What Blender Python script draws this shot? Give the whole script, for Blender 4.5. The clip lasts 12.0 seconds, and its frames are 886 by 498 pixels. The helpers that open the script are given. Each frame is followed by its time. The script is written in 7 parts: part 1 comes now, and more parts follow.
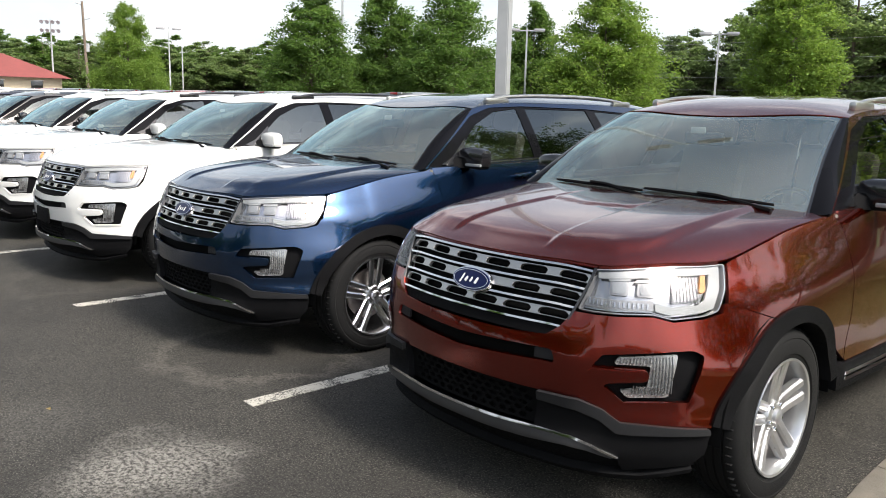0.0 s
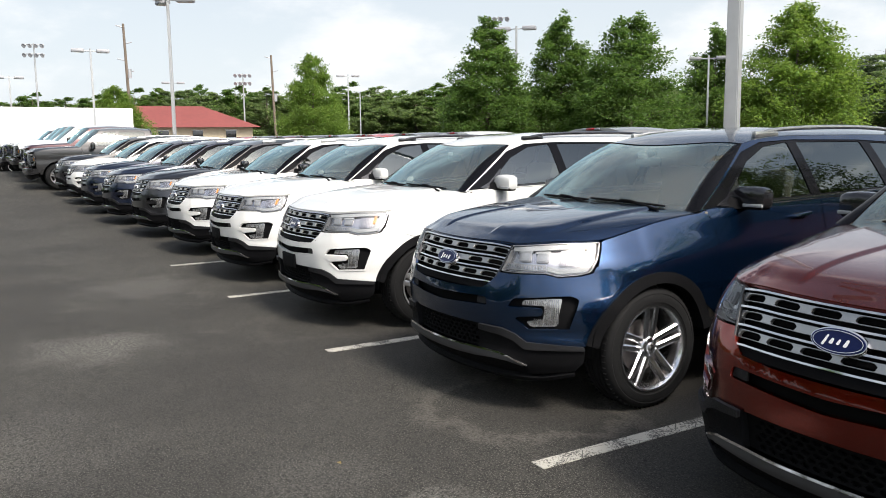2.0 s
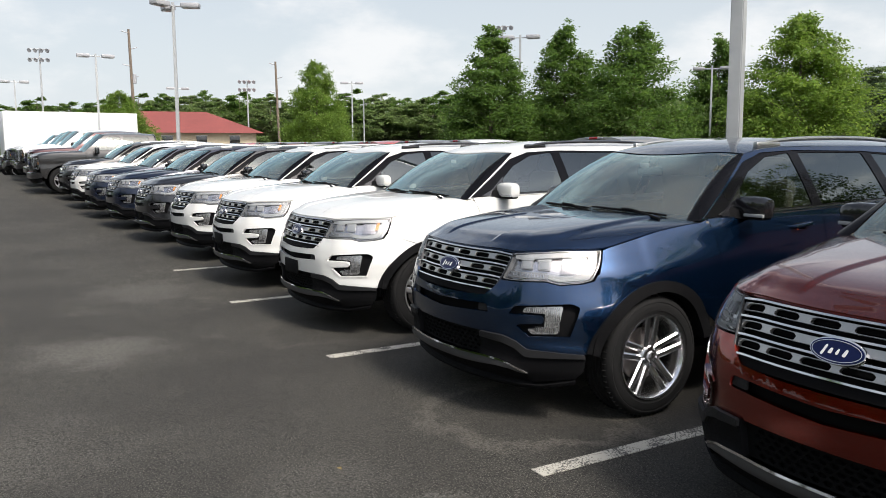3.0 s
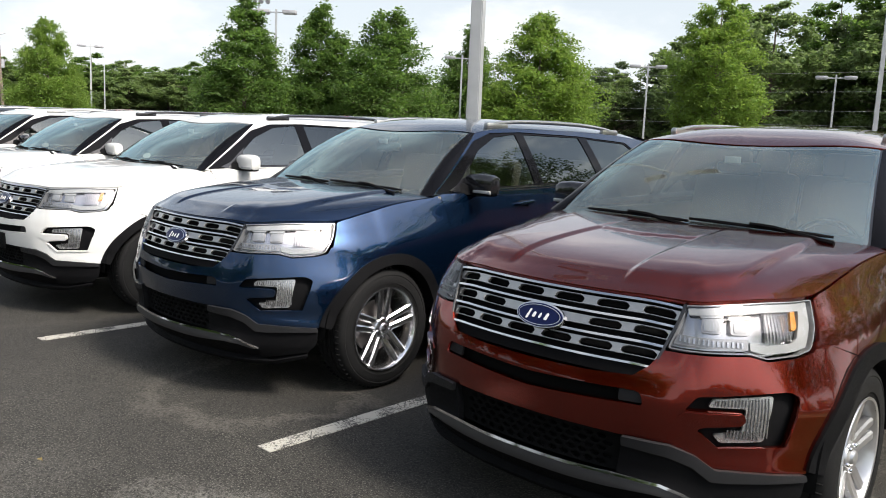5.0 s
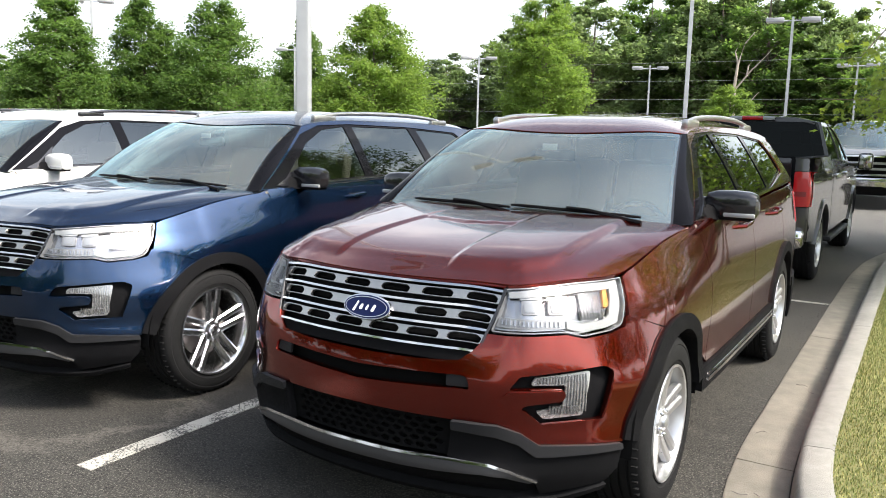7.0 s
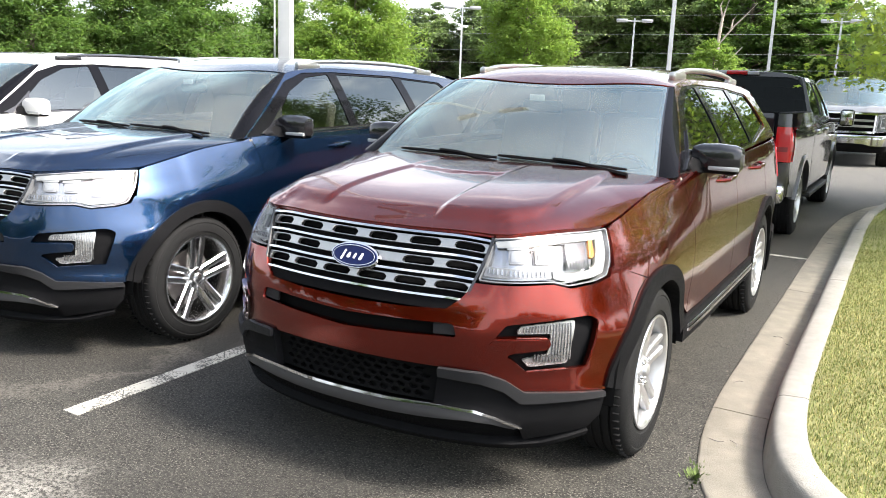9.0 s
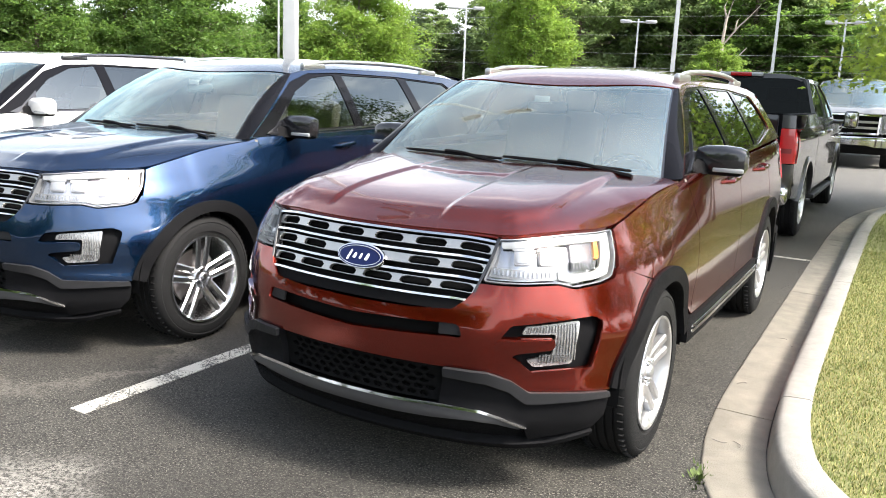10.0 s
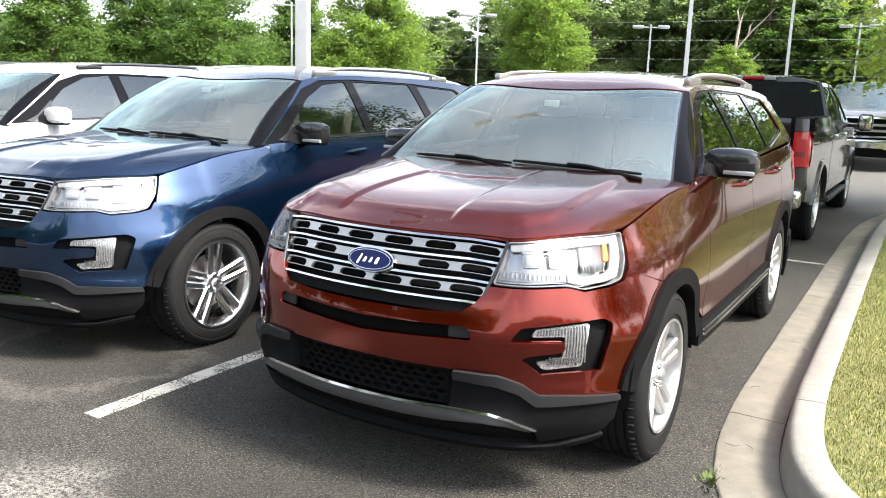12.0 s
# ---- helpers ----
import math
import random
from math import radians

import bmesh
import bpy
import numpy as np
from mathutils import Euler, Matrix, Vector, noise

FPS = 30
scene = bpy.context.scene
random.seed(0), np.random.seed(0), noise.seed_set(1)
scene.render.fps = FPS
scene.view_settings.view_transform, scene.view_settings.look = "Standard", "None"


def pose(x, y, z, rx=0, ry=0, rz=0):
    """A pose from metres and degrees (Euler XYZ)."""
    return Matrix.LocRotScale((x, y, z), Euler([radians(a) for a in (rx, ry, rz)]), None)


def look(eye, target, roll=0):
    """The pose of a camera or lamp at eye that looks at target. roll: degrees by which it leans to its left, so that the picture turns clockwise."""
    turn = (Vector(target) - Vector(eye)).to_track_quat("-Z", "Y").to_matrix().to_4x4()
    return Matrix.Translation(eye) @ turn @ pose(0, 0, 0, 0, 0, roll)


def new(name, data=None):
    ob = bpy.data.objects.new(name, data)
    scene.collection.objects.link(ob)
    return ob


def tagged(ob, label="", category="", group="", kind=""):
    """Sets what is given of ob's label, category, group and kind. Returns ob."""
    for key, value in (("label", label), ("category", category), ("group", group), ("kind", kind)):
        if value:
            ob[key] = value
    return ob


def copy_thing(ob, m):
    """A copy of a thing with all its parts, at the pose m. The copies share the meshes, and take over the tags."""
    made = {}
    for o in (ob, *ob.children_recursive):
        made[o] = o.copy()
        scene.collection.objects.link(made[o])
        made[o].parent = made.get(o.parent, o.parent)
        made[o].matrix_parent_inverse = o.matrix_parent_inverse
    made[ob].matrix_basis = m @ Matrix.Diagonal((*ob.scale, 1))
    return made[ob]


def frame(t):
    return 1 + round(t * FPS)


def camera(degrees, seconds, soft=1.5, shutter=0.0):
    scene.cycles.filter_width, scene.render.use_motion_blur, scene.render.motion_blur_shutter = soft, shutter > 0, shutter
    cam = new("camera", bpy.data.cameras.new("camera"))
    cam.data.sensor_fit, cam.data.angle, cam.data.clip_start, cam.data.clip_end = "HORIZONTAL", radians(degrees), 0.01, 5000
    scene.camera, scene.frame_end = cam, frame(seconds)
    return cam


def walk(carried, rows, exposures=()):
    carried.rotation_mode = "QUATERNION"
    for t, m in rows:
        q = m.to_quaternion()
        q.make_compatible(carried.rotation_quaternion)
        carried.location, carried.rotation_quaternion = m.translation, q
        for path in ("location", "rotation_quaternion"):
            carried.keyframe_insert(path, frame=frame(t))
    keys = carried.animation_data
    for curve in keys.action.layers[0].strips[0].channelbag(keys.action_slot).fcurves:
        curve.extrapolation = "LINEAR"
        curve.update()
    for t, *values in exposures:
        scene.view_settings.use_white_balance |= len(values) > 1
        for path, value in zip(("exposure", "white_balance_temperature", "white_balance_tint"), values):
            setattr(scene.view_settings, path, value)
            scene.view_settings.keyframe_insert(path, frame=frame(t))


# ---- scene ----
cam = camera(57.5, 12.0, soft=0.95)
PATH = [
    (0, (2.332, -2.27, 1.622), (0.883, -0.935, 1.275), 1.4),
    (0.5, (2.045, -2.313, 1.619), (0.559, -1.0, 1.357), -1.3),
    (1, (1.874, -2.42, 1.633), (0.342, -1.174, 1.317), -0.6),
    (1.5, (1.75, -2.558, 1.648), (0.137, -1.415, 1.343), -1.6),
    (2, (1.701, -2.635, 1.652), (-0.001, -1.617, 1.389), -0.7),
    (2.5, (1.706, -2.65, 1.652), (-0.0165, -1.665, 1.405), -0.2),
    (4.5, (1.762, -2.543, 1.616), (0.301, -1.204, 1.345), 1.3),
    (5, (1.757, -2.489, 1.592), (0.431, -1.018, 1.313), 2.5),
    (5.5, (1.768, -2.479, 1.603), (0.535, -0.928, 1.336), 1.5),
    (6, (1.792, -2.461, 1.596), (0.666, -0.83, 1.327), 1.7),
    (6.5, (1.804, -2.446, 1.595), (0.732, -0.783, 1.303), 1.8),
    (7, (1.808, -2.428, 1.592), (0.792, -0.729, 1.307), 1.4),
    (7.5, (1.805, -2.443, 1.592), (0.845, -0.717, 1.276), 2.4),
    (9.5, (1.788, -2.461, 1.579), (0.824, -0.757, 1.17), 2.3),
    (10, (1.788, -2.472, 1.585), (0.821, -0.767, 1.186), 2.4),
    (10.5, (1.784, -2.47, 1.583), (0.816, -0.768, 1.176), 2.0),
    (11, (1.801, -2.476, 1.583), (0.845, -0.76, 1.205), 2.1),
    (11.5, (1.796, -2.475, 1.582), (0.809, -0.781, 1.186), 2.1),
    (12, (1.809, -2.475, 1.574), (0.811, -0.785, 1.191), 1.9),
]
walk(cam, [(t, look(eye, target, roll)) for t, eye, target, roll in PATH], [(0, 0.58), (1.5, 0.54), (2.5, 0.17), (4.5, 0.32), (5.5, 0.60), (6.5, 1.0), (7.5, 1.27), (9.5, 1.62), (12, 1.62)])

# ---- light ----
SUN_UP, SUN_ROUND = radians(48), radians(84)
world = bpy.data.worlds.new("sky")
scene.world = world
world.use_nodes = True
wn, wl = world.node_tree.nodes, world.node_tree.links
wn.clear()
w_out = wn.new("ShaderNodeOutputWorld")
w_bg = wn.new("ShaderNodeBackground")
w_sky = wn.new("ShaderNodeTexSky")
w_sky.sky_type = "NISHITA"
w_sky.sun_disc = False
w_sky.sun_elevation, w_sky.sun_rotation = SUN_UP, SUN_ROUND
w_sky.dust_density = 3.0
w_co = wn.new("ShaderNodeTexCoord")
w_map = wn.new("ShaderNodeMapping")
w_map.inputs["Scale"].default_value = (1.5, 1.5, 3.4)
w_noise = wn.new("ShaderNodeTexNoise")
w_noise.inputs["Scale"].default_value = 2.3
w_noise.inputs["Detail"].default_value = 8
w_noise.inputs["Roughness"].default_value = 0.56
w_ramp = wn.new("ShaderNodeMapRange")
w_ramp.interpolation_type = "SMOOTHSTEP"
w_ramp.inputs["From Min"].default_value, w_ramp.inputs["From Max"].default_value = 0.485, 0.66
w_ramp.inputs["To Min"].default_value, w_ramp.inputs["To Max"].default_value = 0.0, 0.85
w_bg.inputs["Strength"].default_value = 0.10
wl.new(w_co.outputs["Generated"], w_map.inputs["Vector"])
wl.new(w_map.outputs["Vector"], w_noise.inputs["Vector"])
wl.new(w_noise.outputs["Fac"], w_ramp.inputs["Value"])
# white haze that thins out overhead, and broken cloud over it
w_thin, w_haze, w_mix = wn.new("ShaderNodeMapRange"), wn.new("ShaderNodeMixRGB"), wn.new("ShaderNodeMixRGB")
w_thin.inputs["From Min"].default_value, w_thin.inputs["From Max"].default_value = 0.02, 0.60
w_thin.inputs["To Min"].default_value, w_thin.inputs["To Max"].default_value = 0.86, 0.12
w_haze.inputs["Color2"].default_value = (7.55, 8.15, 8.6, 1)
w_mix.inputs["Color2"].default_value = (8.6, 8.7, 8.8, 1)
wl.new(w_thin.outputs["Result"], w_haze.inputs["Fac"])
wl.new(w_sky.outputs["Color"], w_haze.inputs["Color1"])
wl.new(w_haze.outputs["Color"], w_mix.inputs["Color1"])
w_over, w_part = wn.new("ShaderNodeMapRange"), wn.new("ShaderNodeMath")
w_over.inputs["From Min"].default_value, w_over.inputs["From Max"].default_value = 0.45, 0.75
w_over.inputs["To Min"].default_value, w_over.inputs["To Max"].default_value = 1.0, 0.08
w_part.operation = "MULTIPLY"
wl.new(w_ramp.outputs["Result"], w_part.inputs[0])
wl.new(w_over.outputs["Result"], w_part.inputs[1])
wl.new(w_part.outputs[0], w_mix.inputs["Fac"])
w_sep = wn.new("ShaderNodeSeparateXYZ")
w_up = wn.new("ShaderNodeMapRange")
w_up.inputs["From Min"].default_value, w_up.inputs["From Max"].default_value = 0.45, 1.0
w_up.inputs["To Min"].default_value, w_up.inputs["To Max"].default_value = 1.0, 0.9
w_grad = wn.new("ShaderNodeVectorMath")
w_grad.operation = "SCALE"
wl.new(w_co.outputs["Generated"], w_sep.inputs["Vector"])
wl.new(w_sep.outputs["Z"], w_up.inputs["Value"])
wl.new(w_sep.outputs["Z"], w_thin.inputs["Value"])
wl.new(w_sep.outputs["Z"], w_over.inputs["Value"])
w_hue = wn.new("ShaderNodeHueSaturation")
w_hue.inputs["Saturation"].default_value = 0.95
wl.new(w_mix.outputs["Color"], w_hue.inputs["Color"])
wl.new(w_hue.outputs["Color"], w_grad.inputs[0])
# thin cloud glows round the hidden sun
w_dot, w_pos, w_pow, w_add = (wn.new(k) for k in ("ShaderNodeVectorMath", "ShaderNodeMath", "ShaderNodeMath", "ShaderNodeMath"))
w_dot.operation, w_pos.operation, w_pow.operation, w_add.operation = "DOT_PRODUCT", "MAXIMUM", "POWER", "MULTIPLY_ADD"
w_dot.inputs[1].default_value = (math.sin(SUN_ROUND) * math.cos(SUN_UP), math.cos(SUN_ROUND) * math.cos(SUN_UP), math.sin(SUN_UP))
w_pos.inputs[1].default_value, w_pow.inputs[1].default_value, w_add.inputs[1].default_value = 0.0, 3.0, 1.7
wl.new(w_co.outputs["Generated"], w_dot.inputs[0])
wl.new(w_dot.outputs["Value"], w_pos.inputs[0])
wl.new(w_pos.outputs[0], w_pow.inputs[0])
wl.new(w_pow.outputs[0], w_add.inputs[0])
wl.new(w_up.outputs["Result"], w_add.inputs[2])
wl.new(w_add.outputs[0], w_grad.inputs["Scale"])
wl.new(w_grad.outputs["Vector"], w_bg.inputs["Color"])
wl.new(w_bg.outputs["Background"], w_out.inputs["Surface"])

sun = new("sun", bpy.data.lights.new("sun", "SUN"))
sun.data.energy, sun.data.angle, sun.data.color = 3.4, radians(14), (1.0, 0.95, 0.88)
sun_dir = Vector((math.sin(SUN_ROUND) * math.cos(SUN_UP), math.cos(SUN_ROUND) * math.cos(SUN_UP), math.sin(SUN_UP)))
sun.matrix_world = look(sun_dir * 60, (0, 0, 0))


# ---- materials ----
def nodes_of(name):
    m = bpy.data.materials.new(name)
    m.use_nodes = True
    return m, m.node_tree.nodes, m.node_tree.links, m.node_tree.nodes["Principled BSDF"]


def surface(name, color, rough=0.5, metal=0.0, vary=0.12, scale=30.0, bump=0.0, bump_scale=200.0, coat=0.0, spec=0.5, island=0.0, per_object=0.0):
    """A plain real surface: two scales of colour and roughness variation and fine relief."""
    m, n, l, b = nodes_of(name)
    co = n.new("ShaderNodeTexCoord")
    n1, n2 = n.new("ShaderNodeTexNoise"), n.new("ShaderNodeTexNoise")
    n1.inputs["Scale"].default_value, n2.inputs["Scale"].default_value = scale, scale * 0.13
    n1.inputs["Detail"].default_value, n2.inputs["Detail"].default_value = 6, 4
    add = n.new("ShaderNodeMath")
    add.operation = "ADD"
    hsv = n.new("ShaderNodeHueSaturation")
    hsv.inputs["Color"].default_value = (*color, 1)
    val = n.new("ShaderNodeMapRange")
    val.inputs["From Min"].default_value, val.inputs["From Max"].default_value = 0.6, 1.4
    val.inputs["To Min"].default_value, val.inputs["To Max"].default_value = 1 - vary, 1 + vary
    l.new(co.outputs["Object"], n1.inputs["Vector"])
    l.new(co.outputs["Object"], n2.inputs["Vector"])
    l.new(n1.outputs["Fac"], add.inputs[0])
    l.new(n2.outputs["Fac"], add.inputs[1])
    l.new(add.outputs[0], val.inputs["Value"])
    last = val.outputs["Result"]
    if island or per_object:
        src = n.new("ShaderNodeNewGeometry" if island else "ShaderNodeObjectInfo")
        r = n.new("ShaderNodeMapRange")
        amount = island or per_object
        r.inputs["To Min"].default_value, r.inputs["To Max"].default_value = 1 - amount, 1 + amount
        mul = n.new("ShaderNodeMath")
        mul.operation = "MULTIPLY"
        l.new(src.outputs["Random Per Island" if island else "Random"], r.inputs["Value"])
        l.new(r.outputs["Result"], mul.inputs[0])
        l.new(last, mul.inputs[1])
        last = mul.outputs[0]
    l.new(last, hsv.inputs["Value"])
    l.new(hsv.outputs["Color"], b.inputs["Base Color"])
    rr = n.new("ShaderNodeMapRange")
    rr.inputs["To Min"].default_value, rr.inputs["To Max"].default_value = max(0.0, rough - 0.06), min(1.0, rough + 0.06)
    l.new(n1.outputs["Fac"], rr.inputs["Value"])
    l.new(rr.outputs["Result"], b.inputs["Roughness"])
    b.inputs["Metallic"].default_value = metal
    b.inputs["Coat Weight"].default_value = coat
    b.inputs["Coat Roughness"].default_value = 0.03
    b.inputs["Specular IOR Level"].default_value = spec
    if bump:
        n3, bp = n.new("ShaderNodeTexNoise"), n.new("ShaderNodeBump")
        n3.inputs["Scale"].default_value = bump_scale
        n3.inputs["Detail"].default_value = 4
        bp.inputs["Strength"].default_value, bp.inputs["Distance"].default_value = bump, 0.01
        l.new(co.outputs["Object"], n3.inputs["Vector"])
        l.new(n3.outputs["Fac"], bp.inputs["Height"])
        l.new(bp.outputs["Normal"], b.inputs["Normal"])
    return m


def paint(name, color, metal=0.0, rough=0.28):
    """Car paint under clear coat, with fine flake and a thin film of dust."""
    m, n, l, b = nodes_of(name)
    co = n.new("ShaderNodeTexCoord")
    flake, dust = n.new("ShaderNodeTexNoise"), n.new("ShaderNodeTexNoise")
    flake.inputs["Scale"].default_value, flake.inputs["Detail"].default_value = 900, 2
    dust.inputs["Scale"].default_value, dust.inputs["Detail"].default_value = 3.5, 8
    mix = n.new("ShaderNodeMixRGB")
    mix.inputs["Color1"].default_value = (*[c * 0.86 for c in color], 1)
    mix.inputs["Color2"].default_value = (*[min(1, c * 1.14) for c in color], 1)
    l.new(co.outputs["Object"], flake.inputs["Vector"])
    l.new(co.outputs["Object"], dust.inputs["Vector"])
    l.new(flake.outputs["Fac"], mix.inputs["Fac"])
    l.new(mix.outputs["Color"], b.inputs["Base Color"])
    r = n.new("ShaderNodeMapRange")
    r.inputs["To Min"].default_value, r.inputs["To Max"].default_value = 0.015, 0.06
    l.new(dust.outputs["Fac"], r.inputs["Value"])
    l.new(r.outputs["Result"], b.inputs["Coat Roughness"])
    b.inputs["Metallic"].default_value, b.inputs["Roughness"].default_value = metal, rough
    b.inputs["Coat Weight"].default_value = 1.0
    b.inputs["Coat IOR"].default_value = 1.48
    return m


def pane_material(name, tint, ior=1.5, lift=0.0, dust=0.0, sheen=(0.92, 1.0, 0.98)):
    m = bpy.data.materials.new(name)
    m.use_nodes = True
    n, l = m.node_tree.nodes, m.node_tree.links
    n.clear()
    out = n.new("ShaderNodeOutputMaterial")
    tr, gl, mix = n.new("ShaderNodeBsdfTransparent"), n.new("ShaderNodeBsdfGlossy"), n.new("ShaderNodeMixShader")
    tr.inputs["Color"].default_value = (*tint, 1)
    gl.inputs["Roughness"].default_value = 0.012
    gl.inputs["Color"].default_value = (*sheen, 1)
    fr = n.new("ShaderNodeFresnel")
    fr.inputs["IOR"].default_value = ior
    add = n.new("ShaderNodeMath")
    add.operation, add.use_clamp = "ADD", True
    add.inputs[1].default_value = lift
    l.new(fr.outputs["Fac"], add.inputs[0])
    l.new(add.outputs[0], mix.inputs["Fac"])
    l.new(tr.outputs["BSDF"], mix.inputs[1])
    l.new(gl.outputs["BSDF"], mix.inputs[2])
    # a thin uneven film of dust, its beige also painting in the dashboard's reflection
    haze, film, spots, amount, co = n.new("ShaderNodeBsdfDiffuse"), n.new("ShaderNodeMixShader"), n.new("ShaderNodeTexNoise"), n.new("ShaderNodeMapRange"), n.new("ShaderNodeTexCoord")
    haze.inputs["Color"].default_value = (0.66, 0.64, 0.53, 1)
    spots.inputs["Scale"].default_value, spots.inputs["Detail"].default_value = 1.8, 6
    amount.inputs["From Min"].default_value, amount.inputs["From Max"].default_value = 0.3, 0.7
    amount.inputs["To Min"].default_value, amount.inputs["To Max"].default_value = dust * 0.5, dust * 1.5
    l.new(co.outputs["Object"], spots.inputs["Vector"])
    l.new(spots.outputs["Fac"], amount.inputs["Value"])
    l.new(amount.outputs["Result"], film.inputs["Fac"])
    l.new(mix.outputs["Shader"], film.inputs[1])
    l.new(haze.outputs["BSDF"], film.inputs[2])
    l.new(film.outputs["Shader"], out.inputs["Surface"])
    return m


PAINT_RED = paint("ruby_metallic_paint", (0.185, 0.0118, 0.0030), 0.95, 0.20)
PAINT_BLUE = paint("deep_blue_metallic_paint", (0.0055, 0.028, 0.078), 0.90, 0.22)
PAINT_WHITE = paint("white_paint", (0.68, 0.675, 0.645), 0.0, 0.35)
PAINT_BLACK = paint("black_paint", (0.006, 0.006, 0.008), 0.0, 0.35)
PAINT_NAVY = paint("navy_paint", (0.004, 0.008, 0.024), 0.4, 0.28)
PAINT_GREY = paint("gunmetal_paint", (0.026, 0.025, 0.025), 0.5, 0.32)
PAINT_MAROON = paint("maroon_paint", (0.06, 0.012, 0.014), 0.4, 0.3)
PAINT_SILVER = paint("stone_grey_paint", (0.24, 0.235, 0.22), 0.6, 0.32)
PAINT_BRIGHT = paint("bright_red_paint", (0.35, 0.015, 0.012), 0.1, 0.3)
CLAD = surface("grained_black_plastic", (0.005, 0.005, 0.0055), 0.65, 0, 0.15, 60, 0.25, 900, spec=0.07)
CLAD_GREY = surface("dark_grey_plastic", (0.014, 0.014, 0.015), 0.55, 0, 0.12, 60, 0.25, 900, spec=0.28)
PILLAR = surface("polished_black_pillar", (0.005, 0.005, 0.006), 0.05, 0, 0.1, 20, 0.10, 9, spec=0.08)
GLOSS_BLACK = surface("gloss_black_plastic", (0.012, 0.012, 0.013), 0.14, 0, 0.1, 20, coat=0.6)
DARK = surface("dark_void_plastic", (0.004, 0.004, 0.004), 0.8, 0, 0.2, 20, spec=0.08)
CHROME = surface("chrome", (0.66, 0.66, 0.67), 0.08, 1.0, 0.03, 25)
RAIL_SILVER = surface("rail_silver", (0.50, 0.50, 0.49), 0.34, 0.9, 0.06, 60)
SATIN = surface("satin_silver", (0.48, 0.47, 0.45), 0.34, 1.0, 0.06, 60)
SKID = surface("satin_skid_metal", (0.085, 0.085, 0.088), 0.42, 0.7, 0.06, 60)
ALLOY = surface("painted_silver_alloy", (0.52, 0.52, 0.52), 0.30, 0.8, 0.04, 40, coat=0.5)
POLISHED = surface("polished_alloy", (0.82, 0.82, 0.83), 0.24, 1.0, 0.04, 40)
BRAKE = surface("brake_iron", (0.22, 0.2, 0.19), 0.4, 0.9, 0.2, 40)
RUBBER = surface("tyre_rubber", (0.010, 0.010, 0.010), 0.75, 0, 0.2, 40, 0.2, 400, spec=0.16)
RIM_DARK = surface("dark_barrel", (0.05, 0.05, 0.05), 0.45, 0.7, 0.15, 30)
LAMP_CHROME = surface("lamp_reflector", (0.36, 0.36, 0.37), 0.18, 0.9, 0.03, 20)
LAMP_WHITE = surface("lamp_white_light_guide", (0.29, 0.30, 0.30), 0.25, 0.0, 0.02, 20, coat=0.4)
LAMP_DARK = surface("lamp_smoked_chrome", (0.16, 0.16, 0.17), 0.22, 0.8, 0.06, 40)
LAMP_EYE = surface("lamp_projector_glass", (0.24, 0.25, 0.26), 0.2, 0.0, 0.04, 30, coat=0.6)
LAMP_GREY = surface("lamp_grey_trim", (0.27, 0.27, 0.275), 0.3, 0.4, 0.06, 40)
FOG_GREY = surface("fog_lamp_reflector", (0.36, 0.36, 0.355), 0.28, 0.6, 0.06, 40)
AMBER = surface("amber_reflector", (0.52, 0.20, 0.03), 0.2, 0, 0.06, 60, coat=0.5)
TAIL_RED = surface("red_lamp_plastic", (0.32, 0.008, 0.010), 0.15, 0, 0.06, 30, coat=0.8)
LAMP_DEEP = surface("deep_red_lamp_band", (0.14, 0.006, 0.008), 0.2, 0, 0.06, 30, coat=0.8)
BADGE = surface("badge_blue_enamel", (0.004, 0.009, 0.055), 0.3, 0.2, 0.05, 40, spec=0.3)
INNER = surface("cabin_trim", (0.12, 0.108, 0.09), 0.7, 0, 0.12, 40, 0.1, 500)
INNER_LIGHT = surface("cabin_headliner", (0.42, 0.40, 0.36), 0.85, 0, 0.06, 40, 0.1, 500)
SEAT = surface("cabin_seat_cloth", (0.20, 0.18, 0.15), 0.8, 0, 0.1, 60, 0.2, 500)
PAPER = surface("white_paper", (0.8, 0.8, 0.78), 0.7, 0, 0.03, 30)
LENS = pane_material("clear_lamp_lens", (0.98, 0.98, 0.98), 1.42, sheen=(1.0, 1.0, 1.0))
SCREEN = pane_material("windscreen_glass", (0.62, 0.74, 0.70), 1.60, 0.16, 0.085, (0.62, 0.92, 1.0))
SIDE_GLASS = pane_material("side_glass", (0.22, 0.25, 0.24), 1.55, 0.09, 0.0)
REAR_GLASS = pane_material("dark_rear_glass", (0.03, 0.032, 0.032), 1.22, 0.0)
PRIVACY = pane_material("privacy_glass", (0.04, 0.044, 0.044), 1.55, 0.06, 0.0)


